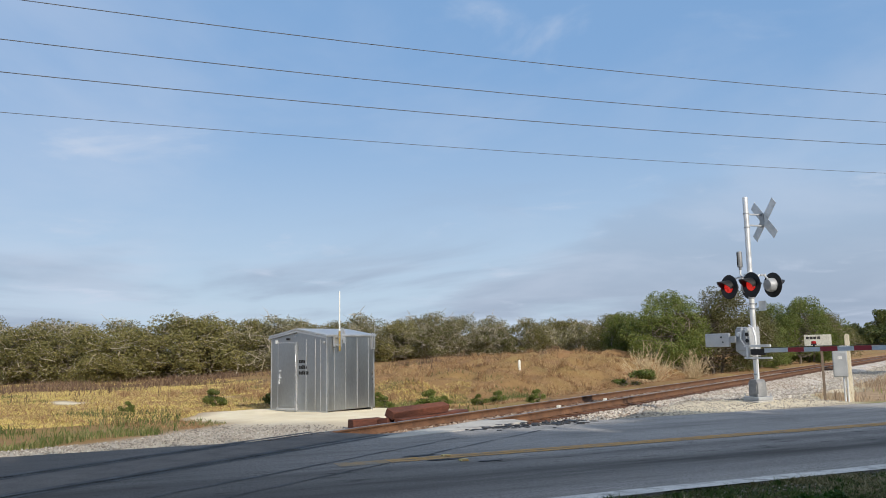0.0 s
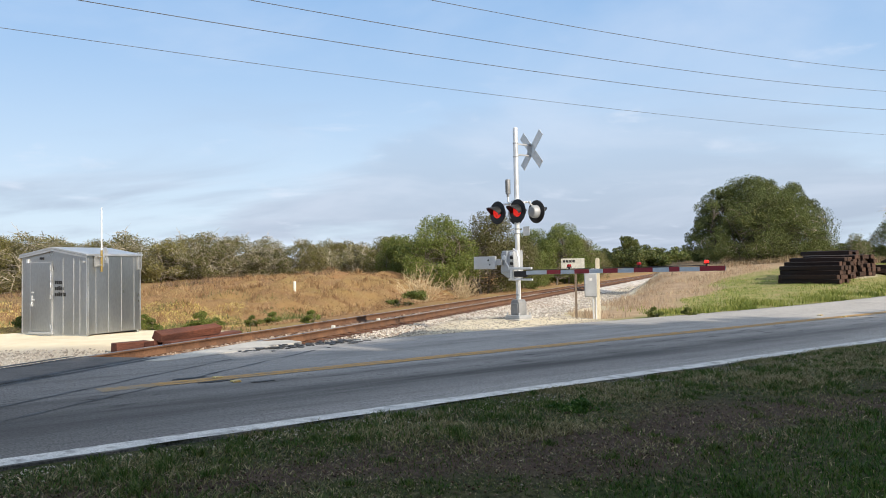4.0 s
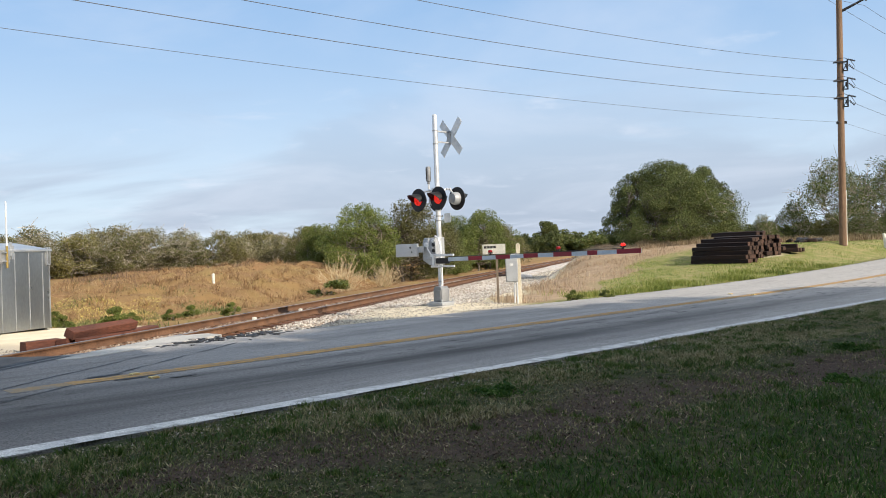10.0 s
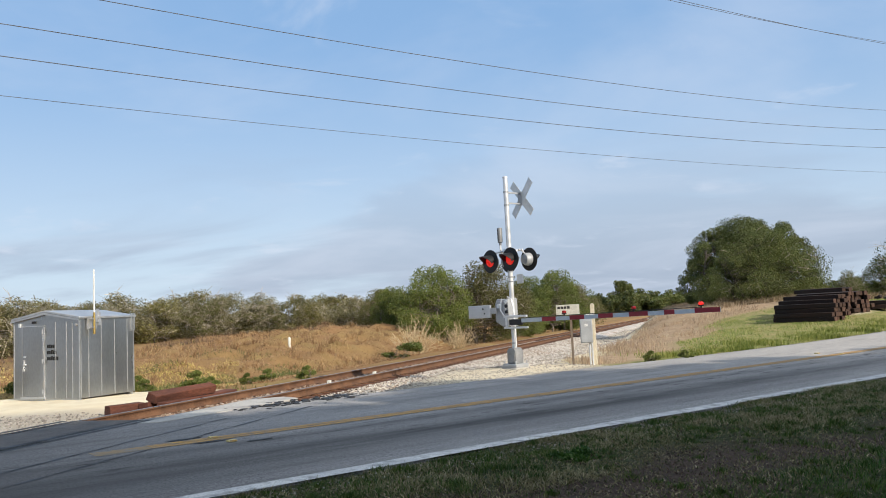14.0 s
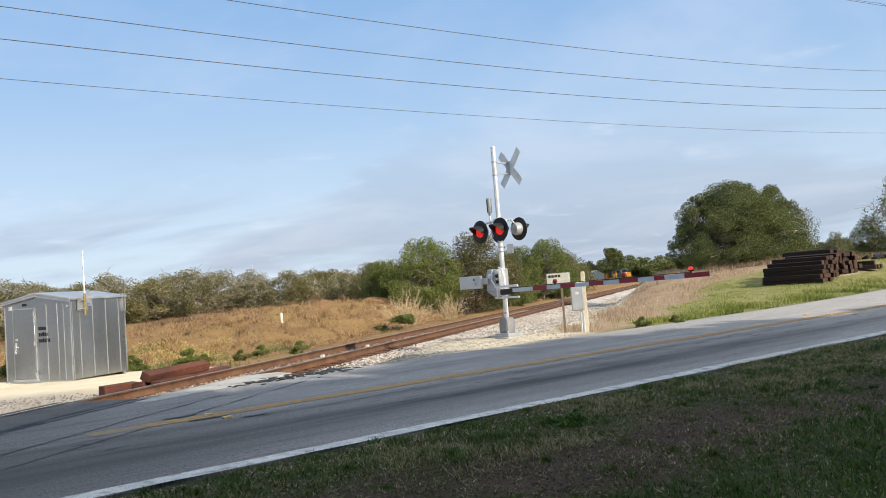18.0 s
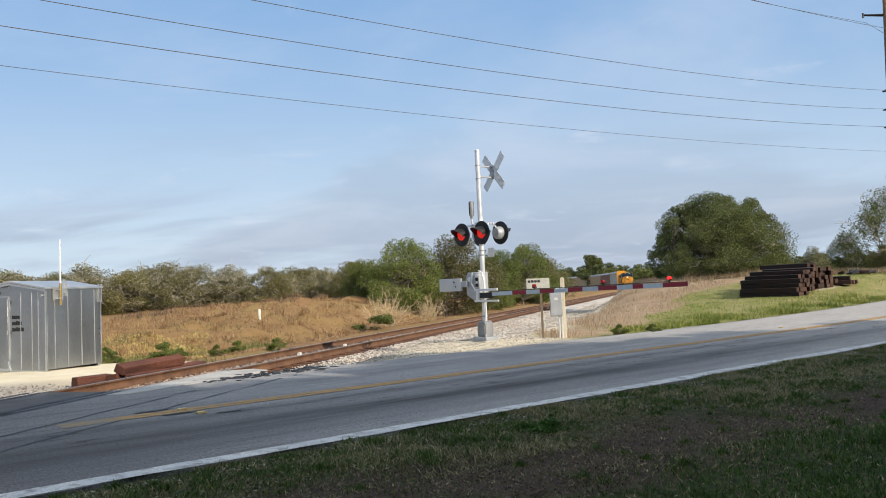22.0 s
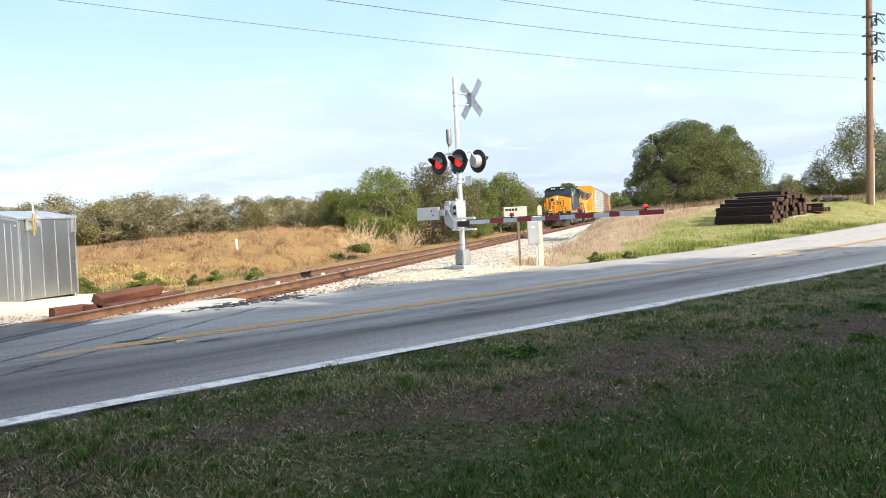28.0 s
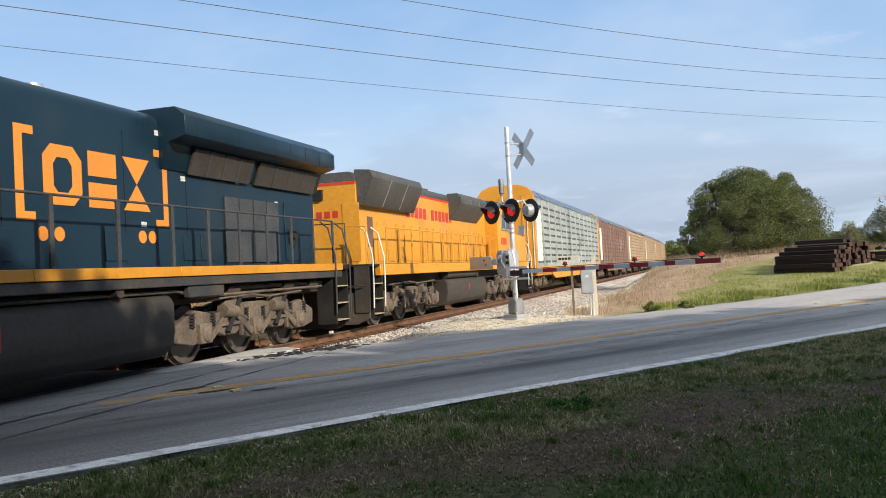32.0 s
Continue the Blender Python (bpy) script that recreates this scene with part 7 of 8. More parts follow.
def steps_and_coupler(parent, y_end, out, rail_mat, z_deck=1.68, wide=1.45):
    """End platform: pilot, steps, coupler, hoses. out: -1 or +1 along y."""
    e = y_end
    fr = part("pilot", MB().prism([(-wide, 0.30), (-wide + 0.35, 0.14), (wide - 0.35, 0.14), (wide, 0.30), (wide, 0.95), (0.62, 1.0), (0.62, 1.45), (-0.62, 1.45), (-0.62, 1.0), (-wide, 0.95)], min(e, e - out * 0.12), max(e, e - out * 0.12)), PLOW, parent, "grimy steel pilot plate", bevel=0.01)
    part("coupler", MB().box(-0.16, 0.16, min(e, e + out * 0.55), max(e, e + out * 0.55), 0.72, 1.02).box(-0.24, 0.20, min(e + out * 0.42, e + out * 0.75), max(e + out * 0.42, e + out * 0.75), 0.68, 1.06), UNDER, parent, bevel=0.03)
    part("cut_lever", MB().path([(-1.4, e + out * 0.10, 1.15), (-0.5, e + out * 0.2, 1.12), (0.0, e + out * 0.28, 1.05)], 0.018, 6).path([(1.4, e + out * 0.10, 1.15), (0.5, e + out * 0.2, 1.12), (0.0, e + out * 0.28, 1.05)], 0.018, 6), UNDER, parent)
    for x in (-0.92, -0.80, -0.68, 0.68, 0.80, 0.92):
        part("brake_hose", MB().path([(x, e + out * 0.04, 1.05), (x + 0.01, e + out * 0.10, 0.75), (x, e + out * 0.06, 0.48)], 0.022, 6), DARK_UNDER, parent)
    for sx in (-1, 1):
        part("jumper_cable", MB().path([(sx * 0.48, e + out * 0.05, 1.42), (sx * 0.44, e + out * 0.18, 1.15), (sx * 0.30, e + out * 0.2, 1.05), (sx * 0.16, e + out * 0.18, 1.15), (sx * 0.10, e + out * 0.05, 1.42)], 0.028, 6), HOSE, parent, "pale looped jumper cable")
        xa, xb = sorted((sx * 1.05, sx * 1.5))
        ya, yb = sorted((e - out * 0.2, e - out * 0.94))
        well = part("step_well", MB().box(min(sx * 1.02, sx * 1.06), max(sx * 1.02, sx * 1.06), ya, yb, 0.3, z_deck - 0.04), DARK_UNDER, parent)
        for y in (ya, yb - 0.04):
            part("step_side", MB().box(xa, xb, y, y + 0.04, 0.3, z_deck - 0.04), DARK_UNDER, well)
        for z in (0.40, 0.80, 1.20):
            part("step", MB().box(min(sx * 1.08, sx * 1.52), max(sx * 1.08, sx * 1.52), min(e - out * 0.25, e - out * 0.88), max(e - out * 0.25, e - out * 0.88), z - 0.025, z), GRIT, well)
        for dy in (0.16, 0.98):
            w = 1.53 if sx > 0 or out > 0 else 1.32
            part("grab_rail", MB().path([(sx * w, e - out * dy, 0.55), (sx * (w + 0.02), e - out * dy, 1.3), (sx * (w + 0.02), e - out * dy, 1.9), (sx * 1.40, e - out * dy, 2.55), (sx * 1.2, e - out * dy, 2.72)], 0.020, 8), rail_mat, parent, "painted grab rail")
    return fr


def lead_locomotive():
    t = thing("locomotive", pose(0, 0, 0), "dark blue and golden yellow freight locomotive with road number 3116", "locomotive")
    part("frame", MB().box(-1.05, 1.05, -0.9, 18.6, 1.08, 1.5), UNDER, t, bevel=0.02)
    for sx in (-1, 1):
        a, b = sorted((sx * 1.38, sx * 1.50))
        part("side_sill", MB().box(a, b, 0.0, 18.4, 1.40, 1.56), PANEL_GREY, t, bevel=0.01)
        ys = [0.02, 3.0, 3.45, 5.2, 7.0, 8.6, 10.2, 11.8, 13.4, 15.0, 16.6, 18.38]
        a, b = sorted((sx * 1.50, sx * 1.535))
        for y0, y1 in zip(ys, ys[1:]):
            part("sill_stripe", MB().box(a, b, y0 + 0.004, y1 - 0.004, 1.562, 1.722), LOCO_YELLOW, t, "yellow sill stripe", bevel=0.006)
    part("walkway", MB().box(-1.52, 1.52, 7.4, 18.4, 1.68, 1.724), DARK_UNDER, t)
    # nose
    front = [(-1.5, 1.72), (1.5, 1.72), (1.5, 3.16), (0.2, 3.46), (-0.2, 3.46), (-1.5, 3.16)]
    nose = part("nose", MB().prism(front, 0.205, 0.9), LOCO_BLUE, t, bevel=0.01)
    rim = [(-1.5, 0.20, 3.16), (-1.24, -0.03, 3.22), (-0.2, -0.03, 3.46), (0.2, -0.03, 3.46), (1.42, 0.0, 3.18), (1.5, 0.06, 3.16)]
    low = [(x, y, 1.72) for x, y, z in rim]
    cap = [(x, max(y, 0.20), z) for x, y, z in rim]
    part("nose_front", MB().add(rim + low + cap, [(k, k + 1, k + 7, k + 6) for k in range(5)] + [(k, k + 12, k + 13, k + 1) for k in range(5)]), LOCO_YELLOW, nose, "golden yellow nose plate with swept corners", smooth=False)
    part("nose_ridge", MB().prism([(-0.84, 1.74), (-0.17, 1.74), (-0.17, 3.46), (-0.84, 3.30)], -0.14, -0.032), LOCO_YELLOW, nose, bevel=0.015)
    part("nose_door", MB().box(-0.79, -0.22, -0.165, -0.142, 1.80, 3.26), LOCO_YELLOW, nose, bevel=0.012)
    part("door_window", MB().prism([(-0.66, 2.88), (-0.44, 2.88), (-0.40, 2.93), (-0.40, 3.13), (-0.44, 3.18), (-0.66, 3.18), (-0.70, 3.13), (-0.70, 2.93)], -0.175, -0.166), CAB_GLASS, nose)
    part("nose_top", MB().add([(-1.49, -0.02, 3.17), (1.49, -0.02, 3.17), (0.2, -0.02, 3.47), (-0.2, -0.02, 3.47), (-1.45, 0.85, 3.34), (1.45, 0.85, 3.34), (0.2, 0.85, 3.56), (-0.2, 0.85, 3.56)], [(0, 3, 7, 4), (3, 2, 6, 7), (2, 1, 5, 6)]), LOCO_BLUE, nose, smooth=False)
    hl = part("headlight_housing", MB().box(-0.12, 0.12, -0.10, 0.0, 2.98, 3.42), BLACK_STEEL, nose, bevel=0.01)
    for z in (3.10, 3.30):
        part("headlight", MB().lathe((0.0, -0.10, z), (0, -1, 0), [(0, 0.085), (0.02, 0.08), (0.03, 0.03)], 16), HEADLIGHT, hl, "lit round headlight")
    for sx in (-1, 1):
        d = part("ditch_light_box", MB().box(sx * 0.77 - 0.15, sx * 0.77 + 0.15, -1.0, -0.72, 1.72, 2.04), BLACK_STEEL, t, bevel=0.01)
        part("ditch_lens", MB().lathe((sx * 0.77, -1.0, 1.88), (0, -1, 0), [(0, 0.11), (0.02, 0.10), (0.03, 0.04)], 16), DITCH_LAMP, d, "dim ditch light")
    # plain emblem shapes on the nose
    em = part("nose_emblem", MB().box(-0.78, -0.74, -0.175, -0.166, 2.30, 2.90).box(-0.74, -0.69, -0.175, -0.166, 2.86, 2.90).box(-0.74, -0.69, -0.175, -0.166, 2.30, 2.34), LOCO_BLUE, nose, "dark blue bracket emblem")
    part("nose_emblem", MB().box(0.64, 0.70, -0.045, -0.031, 2.26, 2.92).box(0.57, 0.64, -0.045, -0.031, 2.87, 2.92).box(0.57, 0.64, -0.045, -0.031, 2.26, 2.31), LOCO_BLUE, nose, "dark blue bracket emblem")

    def nose_shape(poly, y):
        part("emblem_shape", MB().prism(poly, y - 0.008, y), LOCO_BLUE, em)
    oct8 = [(-0.38, 2.48), (-0.30, 2.48), (-0.24, 2.54), (-0.24, 2.72), (-0.30, 2.78), (-0.38, 2.78), (-0.44, 2.72), (-0.44, 2.54)]
    for k in range(8):
        a, b = oct8[k], oct8[(k + 1) % 8]
        nose_shape([a, b, (-0.34 + (b[0] + 0.34) * 0.45, 2.63 + (b[1] - 2.63) * 0.5), (-0.34 + (a[0] + 0.34) * 0.45, 2.63 + (a[1] - 2.63) * 0.5)], -0.166)
    nose_shape([(-0.10, 2.65), (0.14, 2.65), (0.14, 2.78), (-0.10, 2.78)], -0.032)
    nose_shape([(-0.10, 2.48), (0.14, 2.48), (0.14, 2.61), (-0.10, 2.61)], -0.032)
    nose_shape([(0.18, 2.48), (0.46, 2.48), (0.32, 2.64)], -0.032)
    nose_shape([(0.18, 2.78), (0.32, 2.62), (0.46, 2.78)], -0.032)
    for x, y in ((-0.58, -0.166), (-0.44, -0.166), (0.40, -0.032), (0.54, -0.032)):
        part("emblem_dot", MB().tube((x, y, 2.26), (x, y - 0.01, 2.26), 0.045, n=12), LOCO_BLUE, em)
    part("warning_plate", MB().box(-0.64, -0.36, -0.178, -0.166, 2.06, 2.18), RED_BAND, nose)
    for z, x0, x1 in ((3.18, 0.20, 0.62), (2.56, 0.98, 1.20), (2.86, 0.12, 0.50), (2.36, 0.06, 0.42)):
        part("grab_iron", MB().path([(x0, -0.03, z), (x0, -0.09, z), (x1, -0.09, z + 0.05), (x1, -0.03, z + 0.05)], 0.012, 6), LOCO_YELLOW, nose)
    part("hinge_strip", MB().box(0.86, 0.90, -0.05, -0.031, 1.8, 2.2), DOOR_GREY, nose)
    # front platform
    part("front_platform", MB().prism([(-1.5, 0.0), (-1.5, -0.30), (-0.96, -1.02), (0.96, -1.02), (1.5, -0.30), (1.5, 0.0)], 1.58, 1.70, "z"), DARK_UNDER, t)
    for x0, x1 in ((-0.95, 0.12), (0.66, 0.95)):
        part("platform_stripe", MB().box(x0, x1, -1.05, -1.022, 1.53, 1.71), LOCO_YELLOW, t, "yellow platform edge", bevel=0.005)
    for sx in (-1, 1):
        a, b = sorted((sx * 1.43, sx * 1.47))
        sp = part("step_panel", MB().box(a, b, 0.0, 0.66, 0.32, 1.55), PANEL_GREY, t, "charcoal steel panel beside the steps", bevel=0.006)
        part("reflector", MB().tube((sx * 1.47, 0.30, 1.36), (sx * 1.478, 0.30, 1.36), 0.075, n=14), ORANGE, sp, "round orange reflector")
        for z in (0.40, 0.80, 1.20):
            part("step_edge", MB().box(min(sx * 1.522, sx * 1.54), max(sx * 1.522, sx * 1.54), -0.72, -0.08, z - 0.03, z + 0.004), LOCO_YELLOW, sp, "yellow step edge")
    part("front_frame", MB().box(-0.7, 0.7, -1.10, -0.85, 1.05, 1.58), DARK_UNDER, t)
    steps_and_coupler(t, -0.96, -1, LOCO_YELLOW, wide=1.24)
    part("plow", MB().add([(-1.28, -0.94, 0.10), (0, -1.22, 0.08), (1.28, -0.94, 0.10), (-1.28, -0.94, 0.80), (0, -1.16, 0.66), (1.28, -0.94, 0.80), (-1.36, -0.6, 0.10), (1.36, -0.6, 0.10), (-1.36, -0.6, 0.80), (1.36, -0.6, 0.80)],
                          [(0, 1, 4, 3), (1, 2, 5, 4), (0, 3, 8, 6), (2, 7, 9, 5), (3, 4, 5, 9, 8), (0, 6, 7, 2, 1)]), PLOW, t, "grimy snow plow", smooth=False)
    part("end_rail", MB().path([(-1.40, -0.42, 1.7), (-1.40, -0.42, 2.72), (-0.95, -0.98, 2.80), (-0.62, -1.0, 2.78), (-0.60, -1.0, 1.7)], 0.022, 8), LOCO_YELLOW, t, "yellow tubular end railing")
    part("end_rail", MB().path([(1.40, -0.42, 1.7), (1.40, -0.42, 2.5), (0.95, -0.98, 2.80), (0.10, -1.0, 2.78), (0.10, -1.0, 1.7)], 0.022, 8), LOCO_YELLOW, t, "yellow tubular end railing")
    for sx in (-1, 1):
        for k in range(3):
            x = sx * (0.62 + 0.13 * k)
            part("brake_hose", MB().path([(x, -1.07, 1.10), (x + 0.02, -1.21, 0.85), (x - 0.04, -1.21, 0.55), (x - 0.10, -1.21, 0.34)], 0.024, 6).tube((x - 0.10, -1.21, 0.36), (x - 0.12, -1.23, 0.24), 0.034, n=6), DARK_UNDER, t)
        part("hose_rack", MB().box(min(sx * 0.5, sx * 1.05), max(sx * 0.5, sx * 1.05), -1.11, -1.05, 1.06, 1.12), UNDER, t)
        part("hose_rack", MB().box(min(sx * 0.55, sx * 1.1), max(sx * 0.55, sx * 1.1), -1.25, -1.22, 0.86, 0.90), UNDER, t)
        part("pilot_strut", MB().path([(sx * 1.4, -1.05, 1.02), (sx * 0.9, -1.27, 1.02), (sx * 0.3, -1.31, 0.94)], 0.022, 6), UNDER, t)
        part("pilot_bracket", MB().box(min(sx * 1.12, sx * 1.34), max(sx * 1.12, sx * 1.34), -1.09, -0.97, 1.18, 1.40).tube((sx * 1.22, -1.09, 1.28), (sx * 1.22, -1.17, 1.28), 0.06, n=10), UNDER, t, bevel=0.01)
        part("angle_cock", MB().tube((sx * 0.34, -1.03, 1.30), (sx * 0.36, -1.19, 1.20), 0.045, n=8).tube((sx * 0.36, -1.19, 1.20), (sx * 0.40, -1.21, 1.02), 0.03, n=8), UNDER, t)
    part("knuckle", MB().box(-0.28, -0.06, -1.83, -1.63, 0.64, 1.08).box(0.06, 0.24, -1.79, -1.57, 0.70, 1.04), UNDER, t, bevel=0.04)
    part("draft_housing", MB().box(-0.36, 0.36, -1.15, -0.99, 0.62, 1.16).box(-0.22, 0.22, -1.19, -1.13, 1.16, 1.40), DARK_UNDER, t, bevel=0.02)
    part("train_line", MB().path([(0.30, -1.13, 0.62), (0.34, -1.37, 0.45), (0.26, -1.43, 0.22), (0.20, -1.37, 0.14)], 0.03, 7), DARK_UNDER, t)
    part("sensor_disc", MB().tube((0.62, -1.01, 1.36), (0.62, -1.05, 1.36), 0.10, n=14), DOOR_GREY, t)
    for x0, x1, z in ((-0.98, -0.36, 1.02), (-0.16, 0.30, 0.92)):
        part("jumper_cable", MB().path([(x0, -1.10, 1.48), (x0 + 0.05, -1.22, 1.24), ((x0 + x1) / 2, -1.26, z), (x1 - 0.06, -1.22, 1.16), (x1, -1.10, 1.50)], 0.030, 7), HOSE, t, "pale looped jumper cable")
    part("mu_box", MB().box(0.14, 0.40, -1.04, -0.99, 1.34, 1.52), RED_BAND, t, bevel=0.01)
    # cab
    cab_sec = [(-1.5, 1.72), (1.5, 1.72), (1.5, 4.02), (1.32, 4.30), (0.6, 4.50), (-0.6, 4.50), (-1.32, 4.30), (-1.5, 4.02)]
    cab = part("cab", MB().prism(cab_sec, 0.9, 3.38), LOCO_BLUE, t, bevel=0.015)
    brow = MB()
    brow.add([(-1.48, 0.55, 3.24), (1.48, 0.55, 3.24), (1.48, 0.91, 4.02), (1.30, 0.93, 4.30), (0.6, 0.95, 4.49), (-0.6, 0.95, 4.49), (-1.30, 0.93, 4.30), (-1.48, 0.91, 4.02), (0, 0.45, 3.52)],
             [(0, 8, 1, 2, 3, 4, 5, 6, 7)])
    brow.add([(1.48, 0.55, 3.24), (1.48, 0.92, 3.24), (1.48, 0.92, 4.02), (-1.48, 0.55, 3.24), (-1.48, 0.92, 3.24), (-1.48, 0.92, 4.02)], [(0, 1, 2), (3, 5, 4)])
    part("cab_front", brow, LOCO_BLUE, cab, smooth=False)
    for sx in (-1, 1):
        xs = (sx * 0.12, sx * 1.38)
        q = lambda x, z: (x, 0.55 + (z - 3.24) * 0.46 - 0.05 - (0.17 if abs(x) < 0.5 else 0.0), z)
        pts = [q(xs[0], 3.58), q(xs[1], 3.38), q(xs[1], 3.94), q(xs[0], 4.02)]
        back = [(x, y + 0.03, z) for x, y, z in pts]
        wsh = part("windshield", MB().add(pts + back, [(0, 1, 2, 3), (7, 6, 5, 4), (0, 4, 5, 1), (1, 5, 6, 2), (2, 6, 7, 3), (3, 7, 4, 0)]), CAB_GLASS, cab, "dark windshield pane", smooth=False)
        fr = MB()
        for p0, p1 in zip(pts, pts[1:] + pts[:1]):
            fr.tube(p0, p1, 0.020, n=6)
        part("windshield_frame", fr, BLACK_STEEL, wsh)
        part("wiper", MB().path([q(sx * 0.7, 3.40), q(sx * 0.66, 3.72), q(sx * 0.5, 3.80)], 0.012, 5), BLACK_STEEL, wsh)
        nb = part("number_board", MB().box(sx * 0.50 - 0.29, sx * 0.50 + 0.29, 0.62, 0.98, 4.13, 4.38), BOARD_BLACK, cab, bevel=0.012)
        lettering("road_number", "3116", 0.22, NUMBER_CREAM, nb, pose(sx * 0.50, 0.615, 4.25, 90, 0, 0) @ Matrix.Diagonal((1.15, 1, 1, 1)), "cream road number 3116")
        x = sx * 1.5
        a, b = sorted((x, x + sx * 0.03))
        win = part("side_window", MB().box(a, b, 1.48, 3.08, 3.46, 4.0), CAB_GLASS, cab, "dark side window", bevel=0.005)
        a, b = sorted((x, x + sx * 0.055))
        part("window_frame", MB().box(a, b, 1.42, 1.50, 3.42, 4.03).box(a, b, 1.42, 3.12, 3.41, 3.46).box(a, b, 3.05, 3.12, 3.42, 3.98).box(a, b, 2.50, 2.58, 3.44, 3.98).box(a, b, 2.0, 2.06, 3.44, 3.98), STEEL_TRIM, win)
        part("window_panel", MB().box(a, b, 1.80, 2.0, 3.48, 3.94), POST_WHITE, win, "pale inner window panel")
        part("sunshade", MB().prism([(sx * 1.50, 4.08), (sx * 1.78, 3.98), (sx * 1.78, 3.96), (sx * 1.50, 4.04)], 1.35, 3.2), LOCO_BLUE, win)
        part("cab_grab", MB().path([(sx * 1.5, 0.7, 2.0), (sx * 1.56, 0.7, 2.0), (sx * 1.56, 0.7, 3.0), (sx * 1.5, 0.7, 3.0)], 0.014, 6), LOCO_BLUE, cab)
    part("cab_roof_rim", MB().box(-0.58, 0.58, 0.97, 3.36, 4.502, 4.516), POST_WHITE, cab)
    part("roof_antenna", MB().box(-0.15, 0.15, 2.2, 2.7, 4.52, 4.60).tube((0.4, 1.6, 4.5), (0.4, 1.6, 4.75), 0.012, n=5), STEEL_TRIM, cab)
    lettering("road_number", "3116", 0.50, ORANGE, cab, Matrix.Translation((1.504, 2.28, 3.02)) @ SIDE @ Matrix.Diagonal((1.25, 1, 1, 1)), "orange road number 3116")
    part("lightning_stripe", MB().prism([(1.70, 2.70), (2.22, 2.76), (2.16, 2.66), (2.95, 2.74), (2.80, 2.64), (2.36, 2.57), (2.42, 2.67), (1.98, 2.58)], 1.503, 1.508, "x"), ORANGE, cab, "orange lightning flash")
    part("flag_decal", MB().box(1.501, 1.506, 3.02, 3.18, 2.50, 2.58), RED_BAND, cab)
    part("cab_vent", MB().box(1.501, 1.515, 2.08, 2.60, 1.98, 2.55), DOOR_GREY, cab, bevel=0.004)
    for y0, y1, z in ((0.95, 3.30, 2.44), (3.55, 6.9, 2.16)):
        part("panel_seam", MB().box(1.500, 1.504, y0, y1, z, z + 0.014), BLACK_STEEL, cab)
    for y in (4.05, 5.1, 6.2):
        part("small_decal", MB().box(1.501, 1.505, y, y + 0.10, 1.80, 1.88), WHITE_PAINT, cab)
    part("small_decal", MB().box(1.501, 1.505, 3.6, 3.78, 2.24, 2.29), WHITE_PAINT, cab)
    part("small_decal", MB().box(1.501, 1.505, 0.10, 0.22, 2.98, 3.08), WHITE_PAINT, cab)
    # equipment cabinet behind the cab
    eq_sec = [(-1.5, 1.72), (1.5, 1.72), (1.5, 4.06), (1.30, 4.27), (0.5, 4.36), (-0.5, 4.36), (-1.30, 4.27), (-1.5, 4.06)]
    eq = part("equipment_cabinet", MB().prism(eq_sec, 3.383, 7.45), LOCO_BLUE, t, bevel=0.012)
    for y0, y1 in ((3.55, 4.10), (4.30, 4.75), (4.95, 5.55)):
        v = part("air_intake", MB().box(1.501, 1.506, y0, y1, 3.68, 4.06), DARK_UNDER, eq)
        for k in range(6):
            part("slat", MB().box(1.507, 1.535, y0, y1, 3.70 + k * 0.062, 3.735 + k * 0.062), LOUVRE, v)
    for y in (4.15, 4.80, 4.9):
        part("intake_post", MB().box(1.501, 1.55, y, y + 0.05, 3.64, 4.08), STEEL_TRIM, eq)
    for y in (3.42, 4.84, 5.85, 6.75):
        part("cabinet_post", MB().box(1.501, 1.56, y, y + 0.10, 3.38, 4.02), DOOR_GREY, eq)
    part("cabinet_rail", MB().tube((1.58, 3.42, 3.76), (1.58, 6.95, 3.70), 0.016, n=6), BLACK_STEEL, eq)
    part("intake_screen", MB().box(1.501, 1.51, 6.95, 7.35, 3.62, 3.98), LOUVRE, eq)
    part("horn", MB().tube((0.1, 7.3, 4.5), (0.1, 7.75, 4.5), 0.04, 0.09, 10).tube((-0.1, 7.3, 4.5), (-0.1, 7.7, 4.52), 0.04, 0.08, 10).tube((0.3, 7.35, 4.48), (0.3, 7.7, 4.48), 0.035, 0.07, 10).box(-0.2, 0.4, 7.3, 7.4, 4.36, 4.52), BLACK_STEEL, eq)
    # long hood
    hood = part("hood", MB().prism(rounded(0.95, 1.72, 4.37, 0.20), 7.452, 18.1), LOCO_BLUE, t, bevel=0.0)
    part("exhaust_stack", MB().box(-0.3, 0.5, 9.7, 10.6, 4.35, 4.45).tube((0.2, 10.15, 4.44), (0.2, 10.15, 4.56), 0.16, n=14), STEEL_TRIM, hood, "bright exhaust cover")
    for y in (8.7, 11.2, 12.9):
        part("hood_seam", MB().box(0.951, 0.956, y, y + 0.014, 1.8, 3.95), BLACK_STEEL, hood)
    for y in (7.75, 8.35, 10.7, 12.75, 13.3):
        part("hood_door", MB().box(0.951, 0.968, y, y + 0.5, 1.85, 2.30), LOCO_BLUE, hood, bevel=0.004)
    for y in (14.15, 14.70, 15.25, 15.80):
        part("engine_door", MB().box(0.951, 0.985, y, y + 0.50, 1.80, 3.08), DOOR_GREY, hood, "grimy grey access door", bevel=0.006)
    part("hood_hatch", MB().box(0.951, 0.975, 16.6, 17.3, 1.82, 3.1), LOCO_BLUE, hood, bevel=0.006)
